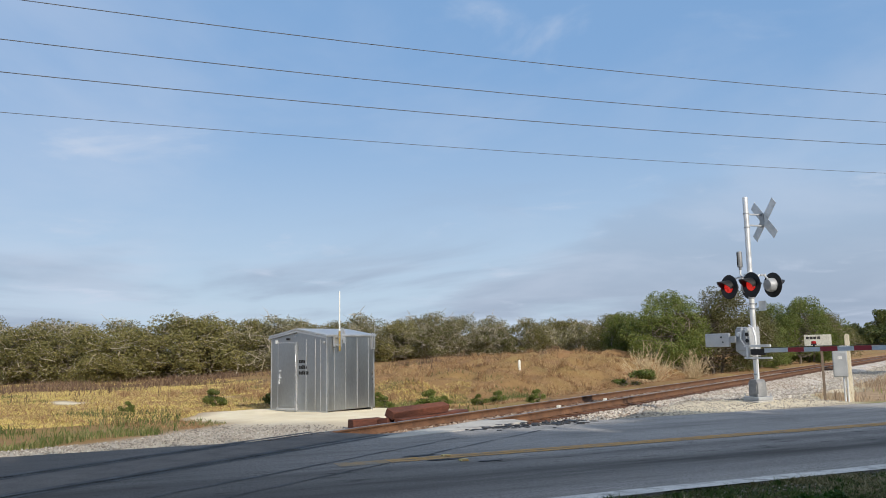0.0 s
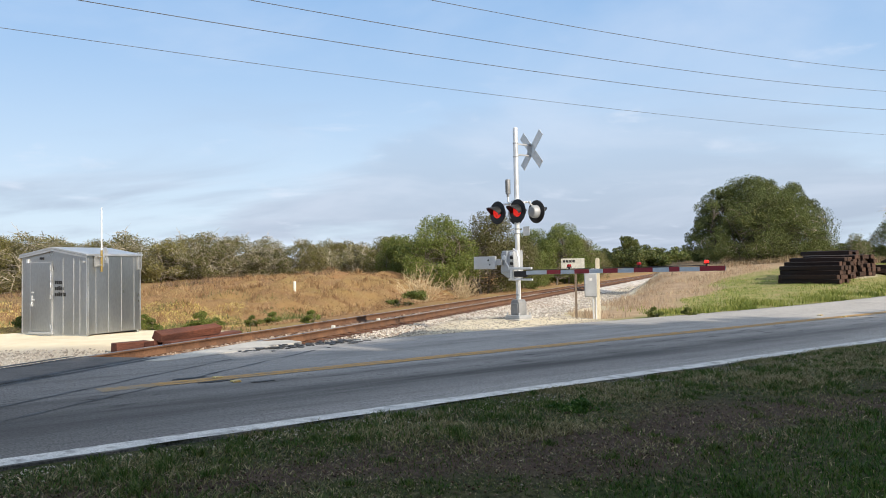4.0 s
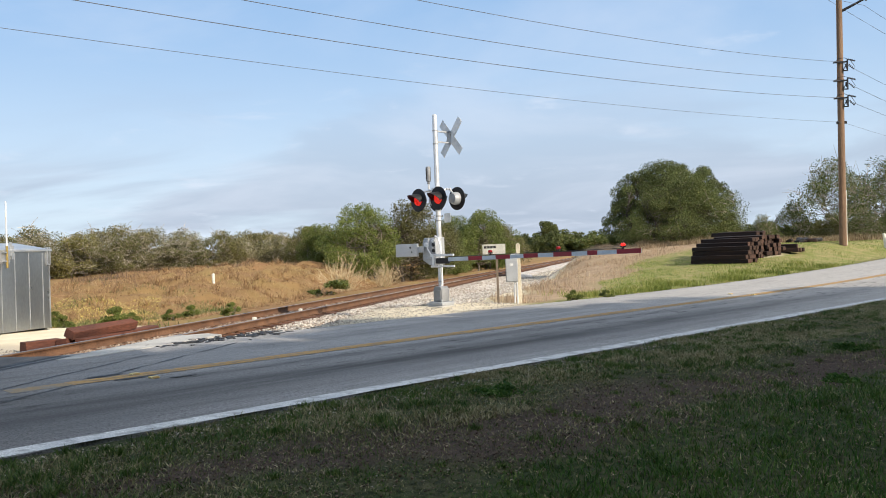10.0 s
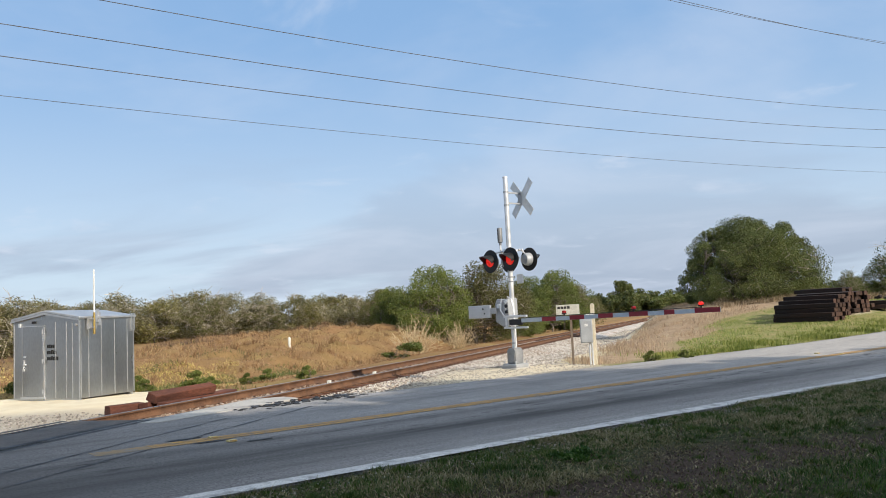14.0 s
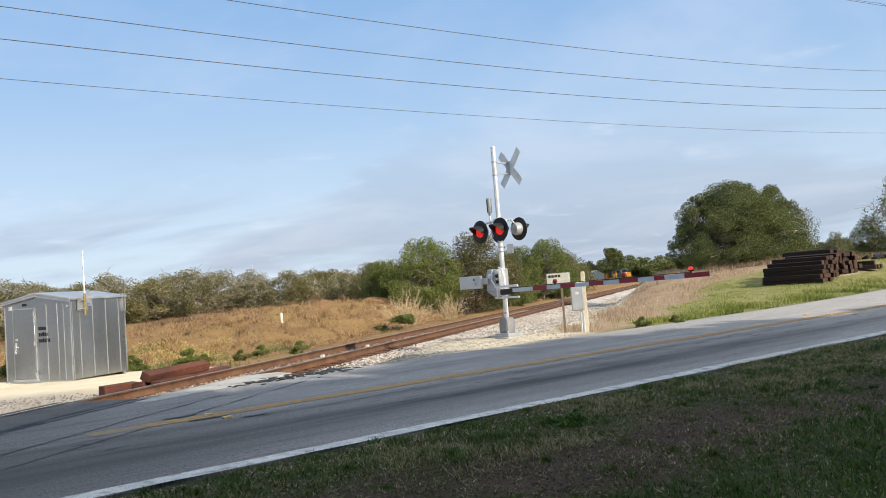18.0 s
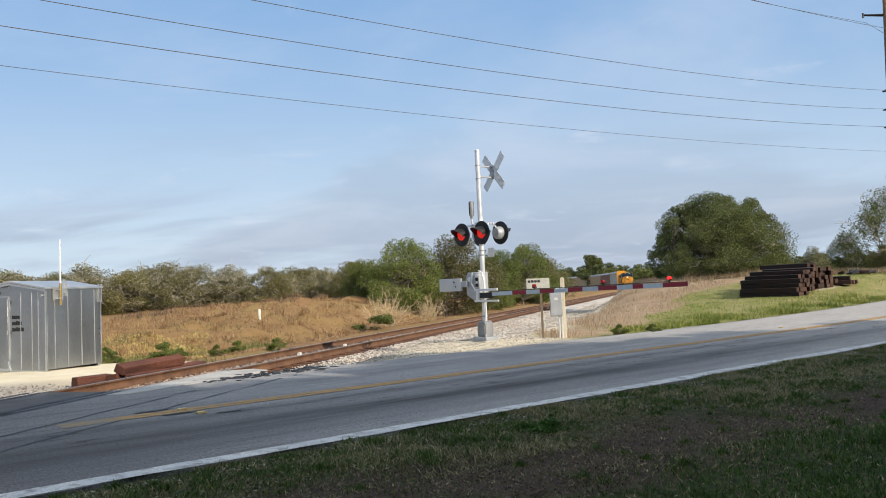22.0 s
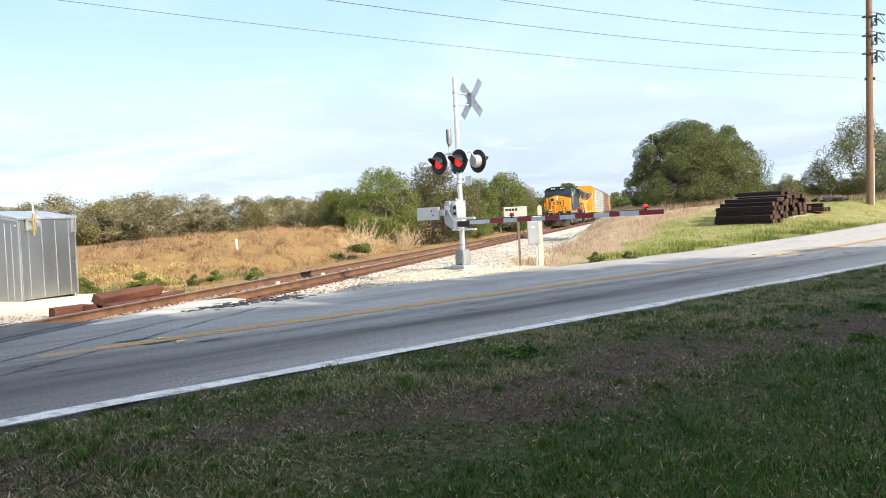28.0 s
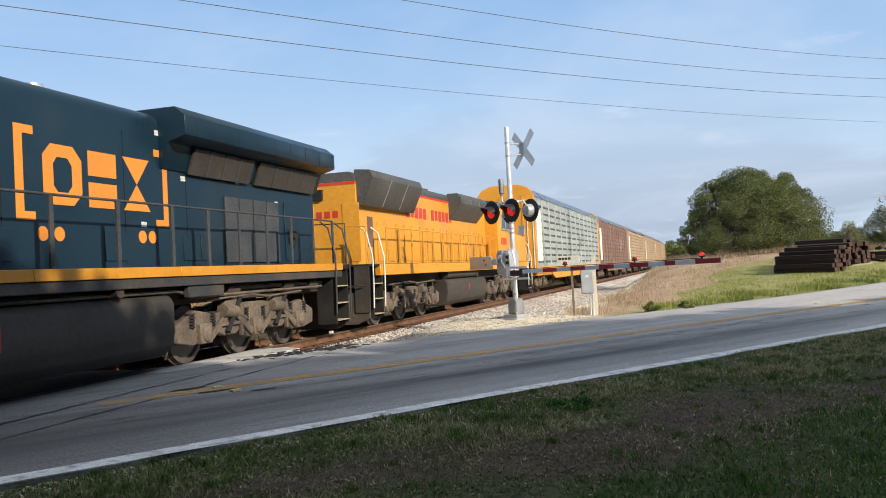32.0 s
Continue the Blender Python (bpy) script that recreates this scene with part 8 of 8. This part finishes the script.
    part("hand_brake", MB().lathe((0.98, 16.9, 2.35), (1, 0, 0), [(0, 0.20), (0.04, 0.20), (0.05, 0.16), (0.05, 0.06), (0.09, 0.05)], 14), DARK_UNDER, hood)
    for y, z in ((8.55, 3.30), (12.05, 3.98), (12.75, 3.26), (12.9, 2.14), (14.6, 3.36), (16.2, 3.02), (11.6, 2.4)):
        part("small_decal", MB().box(0.9515, 0.957, y, y + 0.14, z, z + 0.09), WHITE_PAINT, hood)
    # plain emblem on the hood: brackets, three shapes and dots
    def flat(poly, label="", parent=hood):
        return part("emblem_shape", MB().prism(poly, 0.9515, 0.9575, "x"), ORANGE, parent, label)
    flat([(8.95, 2.42), (9.30, 2.42), (9.30, 2.54), (9.10, 2.54), (9.10, 3.61), (9.30, 3.61), (9.30, 3.73), (8.95, 3.73)], "orange bracket emblem")
    flat([(12.00, 2.42), (12.35, 2.42), (12.35, 3.73), (12.00, 3.73), (12.00, 3.61), (12.22, 3.61), (12.22, 2.54), (12.00, 2.54)], "orange bracket emblem")
    ring = [(9.62, 2.66), (10.06, 2.66), (10.24, 2.84), (10.24, 3.34), (10.06, 3.53), (9.62, 3.53), (9.46, 3.36), (9.46, 2.82)]
    for k in range(8):
        a, b = ring[k], ring[(k + 1) % 8]
        inner = lambda p: (9.85 + (p[0] - 9.85) * 0.48, 3.095 + (p[1] - 3.095) * 0.58)
        flat([a, b, inner(b), inner(a)], "" if k else "plain orange ring shape")
    flat([(10.38, 3.14), (11.02, 3.14), (11.02, 3.52), (10.38, 3.52)], "plain orange bar shape")
    flat([(10.38, 2.66), (11.02, 2.66), (11.02, 3.04), (10.38, 3.04)], "plain orange bar shape")
    flat([(11.18, 2.66), (11.86, 2.66), (11.52, 3.09)], "plain orange wedge shape")
    flat([(11.18, 3.52), (11.52, 3.09), (11.86, 3.52)], "plain orange wedge shape")
    for y in (9.42, 9.74, 11.62, 11.88):
        part("emblem_dot", MB().tube((0.9515, y, 2.24), (0.9575, y, 2.24), 0.105, n=16), ORANGE, hood)
    # flared radiator housing
    rad_sec = [(-0.98, 3.42), (0.98, 3.42), (1.14, 3.86), (1.5, 3.96), (1.5, 4.30), (1.30, 4.46), (-1.30, 4.46), (-1.5, 4.30), (-1.5, 3.96), (-1.14, 3.86)]
    rad = part("radiator_housing", MB().prism(rad_sec, 12.15, 18.25), LOCO_BLUE, t, bevel=0.012)
    for sx in (1, -1):
        for y0, y1 in ((12.9, 15.0), (15.25, 17.95)):
            sc = part("radiator_intake", MB().prism([(sx * 0.99, 3.40), (sx * 1.03, 3.38), (sx * 1.20, 3.83), (sx * 1.155, 3.85)], y0, y1), TANK, rad, "dusty slatted radiator intake")
            for k in range(1, 4):
                yy = y0 + (y1 - y0) * k / 4
                part("intake_bar", MB().prism([(sx * 1.03, 3.38), (sx * 1.045, 3.375), (sx * 1.215, 3.825), (sx * 1.20, 3.83)], yy - 0.02, yy + 0.02), DOOR_GREY, sc)
    for k in range(9):
        part("wing_seam", MB().box(1.5005, 1.503, 12.5 + 0.7 * k, 12.512 + 0.7 * k, 3.98, 4.28), BLACK_STEEL, rad)
    railing(t, 1.47, [7.75, 9.0, 10.35, 11.7, 12.75, 13.8, 14.85, 15.9, 16.95, 18.0], 1.72, 2.72, DOOR_GREY)
    railing(t, -1.47, [7.75, 9.35, 11.05, 12.75, 14.85, 16.95, 18.0], 1.72, 2.72, DOOR_GREY)
    # rear platform
    part("rear_platform", MB().box(-1.5, 1.5, 18.4, 18.9, 1.58, 1.70), DARK_UNDER, t)
    part("rear_rail", MB().path([(1.42, 18.85, 1.7), (1.42, 18.85, 2.7), (0.5, 18.85, 2.72), (0.5, 18.85, 1.7)], 0.022, 8), DOOR_GREY, t)
    part("rear_rail", MB().path([(-1.42, 18.85, 1.7), (-1.42, 18.85, 2.7), (-0.5, 18.85, 2.72), (-0.5, 18.85, 1.7)], 0.022, 8), DOOR_GREY, t)
    part("rear_lamp", MB().tube((0.75, 18.1, 3.6), (0.75, 18.3, 3.6), 0.12, n=12), STEEL_TRIM, hood)
    steps_and_coupler(t, 18.9, 1, DOOR_GREY)
    fuel_tank(t, 5.45, 11.75)
    truck(t, 2.75)
    truck(t, 14.75)
    for sx in (-1, 1):
        a, b = sorted((sx * 1.36, sx * 1.46))
        for y0, y1, z0 in ((0.72, 2.9, 1.16), (3.1, 5.2, 1.18), (12.1, 13.2, 1.2)):
            part("battery_box", MB().box(a, b, y0, y1, z0, 1.395), PANEL_GREY, t, bevel=0.01)
        part("brake_pipe", MB().path([(sx * 1.30, 0.8, 1.20), (sx * 1.32, 4.9, 1.22), (sx * 1.32, 5.3, 1.30), (sx * 1.32, 12.0, 1.32), (sx * 1.30, 12.4, 1.20), (sx * 1.30, 17.6, 1.22)], 0.028, 6), TRUCK_DUST, t)
        part("conduit", MB().path([(sx * 1.22, 0.9, 1.30), (sx * 1.22, 8.0, 1.34), (sx * 1.22, 17.8, 1.30)], 0.04, 6), TRUCK_DUST, t)
    for y in (0.9, 3.9, 5.0, 12.4, 13.6, 15.8, 17.0):
        part("under_gear", MB().box(0.95, 1.32, y, y + 0.42, 1.16, 1.36), UNDER, t, bevel=0.02)
    return t


def trailing_locomotive():
    t = thing("locomotive", pose(0, 0, 0), "armour yellow freight locomotive with grey roof running second", "locomotive")
    part("frame", MB().box(-1.05, 1.05, 0.3, 21.3, 1.08, 1.5), DARK_UNDER, t, bevel=0.02)
    for sx in (-1, 1):
        a, b = sorted((sx * 1.36, sx * 1.52))
        part("side_sill", MB().box(a, b, 0.9, 20.6, 1.40, 1.70), ARMOUR, t, bevel=0.01)
    part("walkway", MB().box(-1.50, 1.50, 0.2, 21.4, 1.66, 1.712), DARK_UNDER, t)
    hood = part("hood", MB().prism(rounded(0.95, 1.712, 3.98, 0.05), 0.75, 14.6), ARMOUR, t)
    part("hood_roof", MB().prism(rounded(0.93, 3.985, 4.24, 0.16), 0.75, 14.6), ROOF_GREY, hood, "grey hood roof")
    part("red_stripe", MB().box(0.951, 0.956, 0.76, 14.6, 3.90, 3.975).box(-0.95, 0.95, 0.742, 0.749, 3.90, 3.975), RED_BAND, hood, "thin red stripe")
    for y0, y1 in ((0.85, 5.0), (9.4, 13.2)):
        sec = [(0.90, 3.34), (0.96, 3.30), (1.46, 3.52 + 0.35), (1.46, 4.10), (1.30, 4.26), (0.90, 4.26)] if y0 > 5 else [(0.90, 3.34), (1.12, 3.30), (1.46, 4.05), (1.38, 4.26), (0.90, 4.30)]
        for sx in (1, -1):
            rd = part("radiator_hood", MB().prism([(sx * x, z) for x, z in sec], y0, y1), ROOF_GREY, t, "dark grey flared radiator hood", bevel=0.012)
            for k in range(1, 3):
                yy = y0 + (y1 - y0) * k / 3
                part("grille_bar", MB().prism([(sx * 1.14, 3.34), (sx * 1.47, 4.06), (sx * 1.485, 4.06), (sx * 1.155, 3.34)] if y0 < 5 else [(sx * 1.46, 3.9), (sx * 1.475, 3.9), (sx * 1.475, 4.08), (sx * 1.46, 4.08)], yy - 0.012, yy + 0.012), STEEL_TRIM, rd)
    part("roof_fan", MB().tube((0, 6.6, 4.24), (0, 6.6, 4.38), 0.55, n=18), ROOF_GREY, hood)
    part("roof_fan", MB().tube((0, 8.2, 4.24), (0, 8.2, 4.38), 0.55, n=18), ROOF_GREY, hood)
    # lettering as plain bars
    for i in range(12):
        if i == 5:
            continue
        y = 4.75 + i * 0.42
        part("lettering_bar", MB().box(0.9515, 0.957, y, y + 0.30, 3.18 + 0.02 * (i % 2), 3.54), RED_BAND, hood)
    for i in range(4):
        part("number_bar", MB().box(-0.45 + i * 0.24, -0.29 + i * 0.24, 0.738, 0.7485, 3.02, 3.20), RED_BAND, hood)
    for y in [2.2 + 0.75 * k for k in range(16)]:
        part("hood_door", MB().box(0.951, 0.972, y, y + 0.68, 1.80, 2.92), ARMOUR, hood, bevel=0.006)
    part("side_recess", MB().box(0.951, 0.958, 1.5, 1.9, 2.2, 3.05), LOUVRE, hood)
    part("end_lamp", MB().box(-0.35, 0.0, 0.66, 0.75, 3.52, 3.80), BLACK_STEEL, hood)
    for x in (-0.8, 0.55):
        part("end_door", MB().box(x, x + 0.5, 0.735, 0.748, 1.8, 3.4), ARMOUR, hood, bevel=0.004)
    # cab and low nose at the far end
    sec = [(-1.5, 1.712), (1.5, 1.712), (1.5, 4.0), (1.3, 4.22), (-1.3, 4.22), (-1.5, 4.0)]
    cab = part("cab", MB().prism(sec, 14.602, 17.4), ARMOUR, t, bevel=0.012)
    part("cab_roof", MB().prism([(-1.52, 4.02), (-1.3, 4.24), (1.3, 4.24), (1.52, 4.02), (1.52, 4.06), (1.32, 4.32), (-1.32, 4.32), (-1.52, 4.06)], 14.58, 17.45), ROOF_GREY, cab)
    for sx in (1, -1):
        a, b = sorted((sx * 1.5, sx * 1.52))
        w = part("side_window", MB().box(a, b, 15.3, 16.7, 3.15, 3.75), CAB_GLASS, cab)
        a, b = sorted((sx * 1.5, sx * 1.54))
        part("window_frame", MB().box(a, b, 15.22, 15.3, 3.1, 3.8).box(a, b, 16.7, 16.78, 3.1, 3.8).box(a, b, 15.22, 16.78, 3.08, 3.15).box(a, b, 15.96, 16.04, 3.1, 3.8), STEEL_TRIM, w)
    for i in range(4):
        part("number_bar", MB().box(1.501, 1.507, 15.2 + i * 0.26, 15.38 + i * 0.26, 2.45, 2.75), RED_BAND, cab)
    part("nose", MB().prism([(-1.5, 1.712), (1.5, 1.712), (1.5, 2.9), (0.9, 3.1), (-0.9, 3.1), (-1.5, 2.9)], 17.402, 20.2), ARMOUR, t, bevel=0.02)
    railing(t, 1.46, [1.6 + 1.06 * k for k in range(13)], 1.712, 2.72, ARMOUR)
    railing(t, -1.46, [1.6 + 2.1 * k for k in range(7)], 1.712, 2.72, ARMOUR)
    for sx in (1, -1):
        part("end_rail", MB().path([(sx * 1.42, 0.22, 1.7), (sx * 1.42, 0.22, 2.7), (sx * 0.5, 0.22, 2.74), (sx * 0.5, 0.22, 1.7)], 0.022, 8), ARMOUR, t)
    steps_and_coupler(t, 0.15, -1, POST_WHITE)
    steps_and_coupler(t, 21.4, 1, POST_WHITE)
    for x0 in (-1.5, 1.08):
        part("step_panel", MB().box(x0, x0 + 0.42, 0.12, 0.148, 0.45, 1.66), TANK, t)
    fuel_tank(t, 7.4, 12.6, 1.40, 0.24, 1.14)
    part("air_tank", MB().tube((1.2, 7.6, 1.33), (1.2, 11.4, 1.33), 0.17, n=14), TANK, t)
    truck(t, 4.2, 3, 2.05)
    truck(t, 16.6, 3, 2.05)
    return t


def autorack(panel_mat, frame_mat, end_mat, label, post_mat=None):
    t = thing("autorack_car", pose(0, 0, 0), label, "freight car", "autorack cars")
    L, H, w = 27.2, 5.72, 1.52
    part("floor_frame", MB().box(-1.45, 1.45, 0.3, L - 0.3, 0.95, 1.22), frame_mat, t, bevel=0.01)
    for sx in (1, -1):
        a, b = sorted((sx * (w - 0.06), sx * w))
        part("side_sill", MB().prism([(0.2, 1.05), (4.6, 1.05), (5.6, 0.72), (L - 5.6, 0.72), (L - 4.6, 1.05), (L - 0.2, 1.05), (L - 0.2, 1.42), (0.2, 1.42)], a, b, "x"), frame_mat, t, bevel=0.008)
        part("top_rail", MB().box(a, b, 0.2, L - 0.2, 4.98, 5.10), post_mat or frame_mat, t)
        n = 13
        pw = (L - 0.6) / n
        for k in range(n):
            y0 = 0.3 + k * pw
            pa, pb = sorted((sx * (w - 0.04), sx * (w - 0.015)))
            pn = part("side_panel", MB().box(pa, pb, y0 + 0.05, y0 + pw - 0.05, 1.425, 4.975), panel_mat, t)
            if sx > 0:
                mb = MB()
                for r in range(9):
                    z = 1.62 + r * 0.37
                    mb.box(w - 0.0148, w - 0.010, y0 + 0.16, y0 + pw - 0.16, z, z + 0.11)
                ob = part("perforation", mb, ROOF_GREY, pn, "rows of dark perforations", smooth=False)
                ob["kind"] = "stuff"
            part("side_post", MB().box(min(sx * (w - 0.05), sx * (w + 0.03)), max(sx * (w - 0.05), sx * (w + 0.03)), y0 - 0.05, y0 + 0.05, 1.43, 5.0), post_mat or frame_mat, t)
    arch = [(-w, 5.02), (w, 5.02), (w, 5.12), (1.20, 5.48), (0.7, 5.66), (-0.7, 5.66), (-1.20, 5.48), (-w, 5.12)]
    part("roof", MB().prism(arch, 0.25, L - 0.25), GALV, t, "galvanised corrugated roof", bevel=0.0)
    for k in range(18):
        y = 0.8 + k * (L - 1.6) / 17
        part("roof_rib", MB().prism([(x * 1.008, z + 0.02) for x, z in arch], y - 0.03, y + 0.03), GALV, t)
    for y0, y1 in ((0.08, 0.25), (L - 0.25, L - 0.08)):
        e = part("end_door", MB().prism([(-w, 1.1), (w, 1.1), (w, 5.16), (1.24, 5.54), (0.72, 5.74), (-0.72, 5.74), (-1.24, 5.54), (-w, 5.16)], y0, y1), end_mat, t, bevel=0.01)
        yo = y0 - 0.03 if y0 < 1 else y1
        for x in (-0.9, -0.3, 0.3, 0.9):
            part("door_rib", MB().box(x - 0.04, x + 0.04, yo, yo + 0.03, 1.3, 5.1), end_mat, e)
        part("end_ladder", MB().box(1.1, 1.14, yo, yo + 0.03, 1.2, 4.8).box(1.4, 1.44, yo, yo + 0.03, 1.2, 4.8), POST_WHITE, e)
    part("end_placard", MB().box(w + 0.001, w + 0.006, 0.4, 1.9, 1.7, 4.4), POST_WHITE, t, "weathered pale end panel")
    for e, out in ((0.1, -1), (L - 0.1, 1)):
        part("coupler", MB().box(-0.16, 0.16, min(e, e + out * 0.7), max(e, e + out * 0.7), 0.72, 1.02), UNDER, t, bevel=0.03)
    truck(t, 3.0, 2, 1.75, 0.42)
    truck(t, L - 3.0, 2, 1.75, 0.42)
    return t


lead = lead_locomotive()
second = trailing_locomotive()
rack_brown = mat("weathered_brown_steel", (0.17, 0.085, 0.055), (0.26, 0.14, 0.095), 0.8, 0.75, bump=0.08, dirt=(0.30, 0.24, 0.20))
rack_tan = mat("weathered_tan_steel", (0.36, 0.25, 0.14), (0.46, 0.33, 0.20), 0.8, 0.75, bump=0.08, dirt=(0.30, 0.20, 0.12))
rack_grey = mat("galvanised_rack_panel", (0.34, 0.38, 0.36), (0.45, 0.48, 0.45), 0.9, 0.6, metal=0.3, bump=0.05, dirt=(0.24, 0.25, 0.23))
rack_post = mat("pale_rack_post", (0.38, 0.41, 0.39), (0.50, 0.52, 0.49), 0.9, 0.6, metal=0.2, bump=0.05, dirt=(0.30, 0.30, 0.27))
racks = [autorack(rack_grey, ARMOUR, ARMOUR, "tall autorack freight car with grey perforated sides and yellow ends", rack_post)]
racks.append(autorack(rack_brown, rack_brown, rack_tan, "tall weathered brown autorack freight car"))
racks.append(autorack(rack_tan, rack_tan, rack_tan, "tall weathered tan autorack freight car"))
for k in range(3):
    racks.append(copy_thing(racks[2], pose(0, 0, 0)))
racks.append(copy_thing(racks[1], pose(0, 0, 0)))
racks.append(copy_thing(racks[0], pose(0, 0, 0)))


# ---- the train's run ----
SPEED = 23.5


def on_track(s, a, b):
    """Pose of a vehicle whose bogies stand a and b metres behind its origin, which is s metres up the line."""
    p, q = track_at(s + a), track_at(s + b)
    d = (q - p).normalized()
    yaw, pitch = math.degrees(math.atan2(-d.x, d.y)), math.degrees(math.asin(d.z))
    o = p - d * a
    return pose(o.x, o.y, o.z, pitch, 0, yaw)


def motions():
    train = [(lead, 0.0, 2.75, 14.75), (second, 20.05, 4.2, 16.6)] + [(r, 42.7 + 27.9 * k, 3.0, 24.2) for k, r in enumerate(racks)]
    for car, back, a, b in train:
        walk(car, [(t, on_track(12.0 + SPEED * (31.5 - t) + back, a, b)) for t in [0.5 * k for k in range(65)]])


motions()
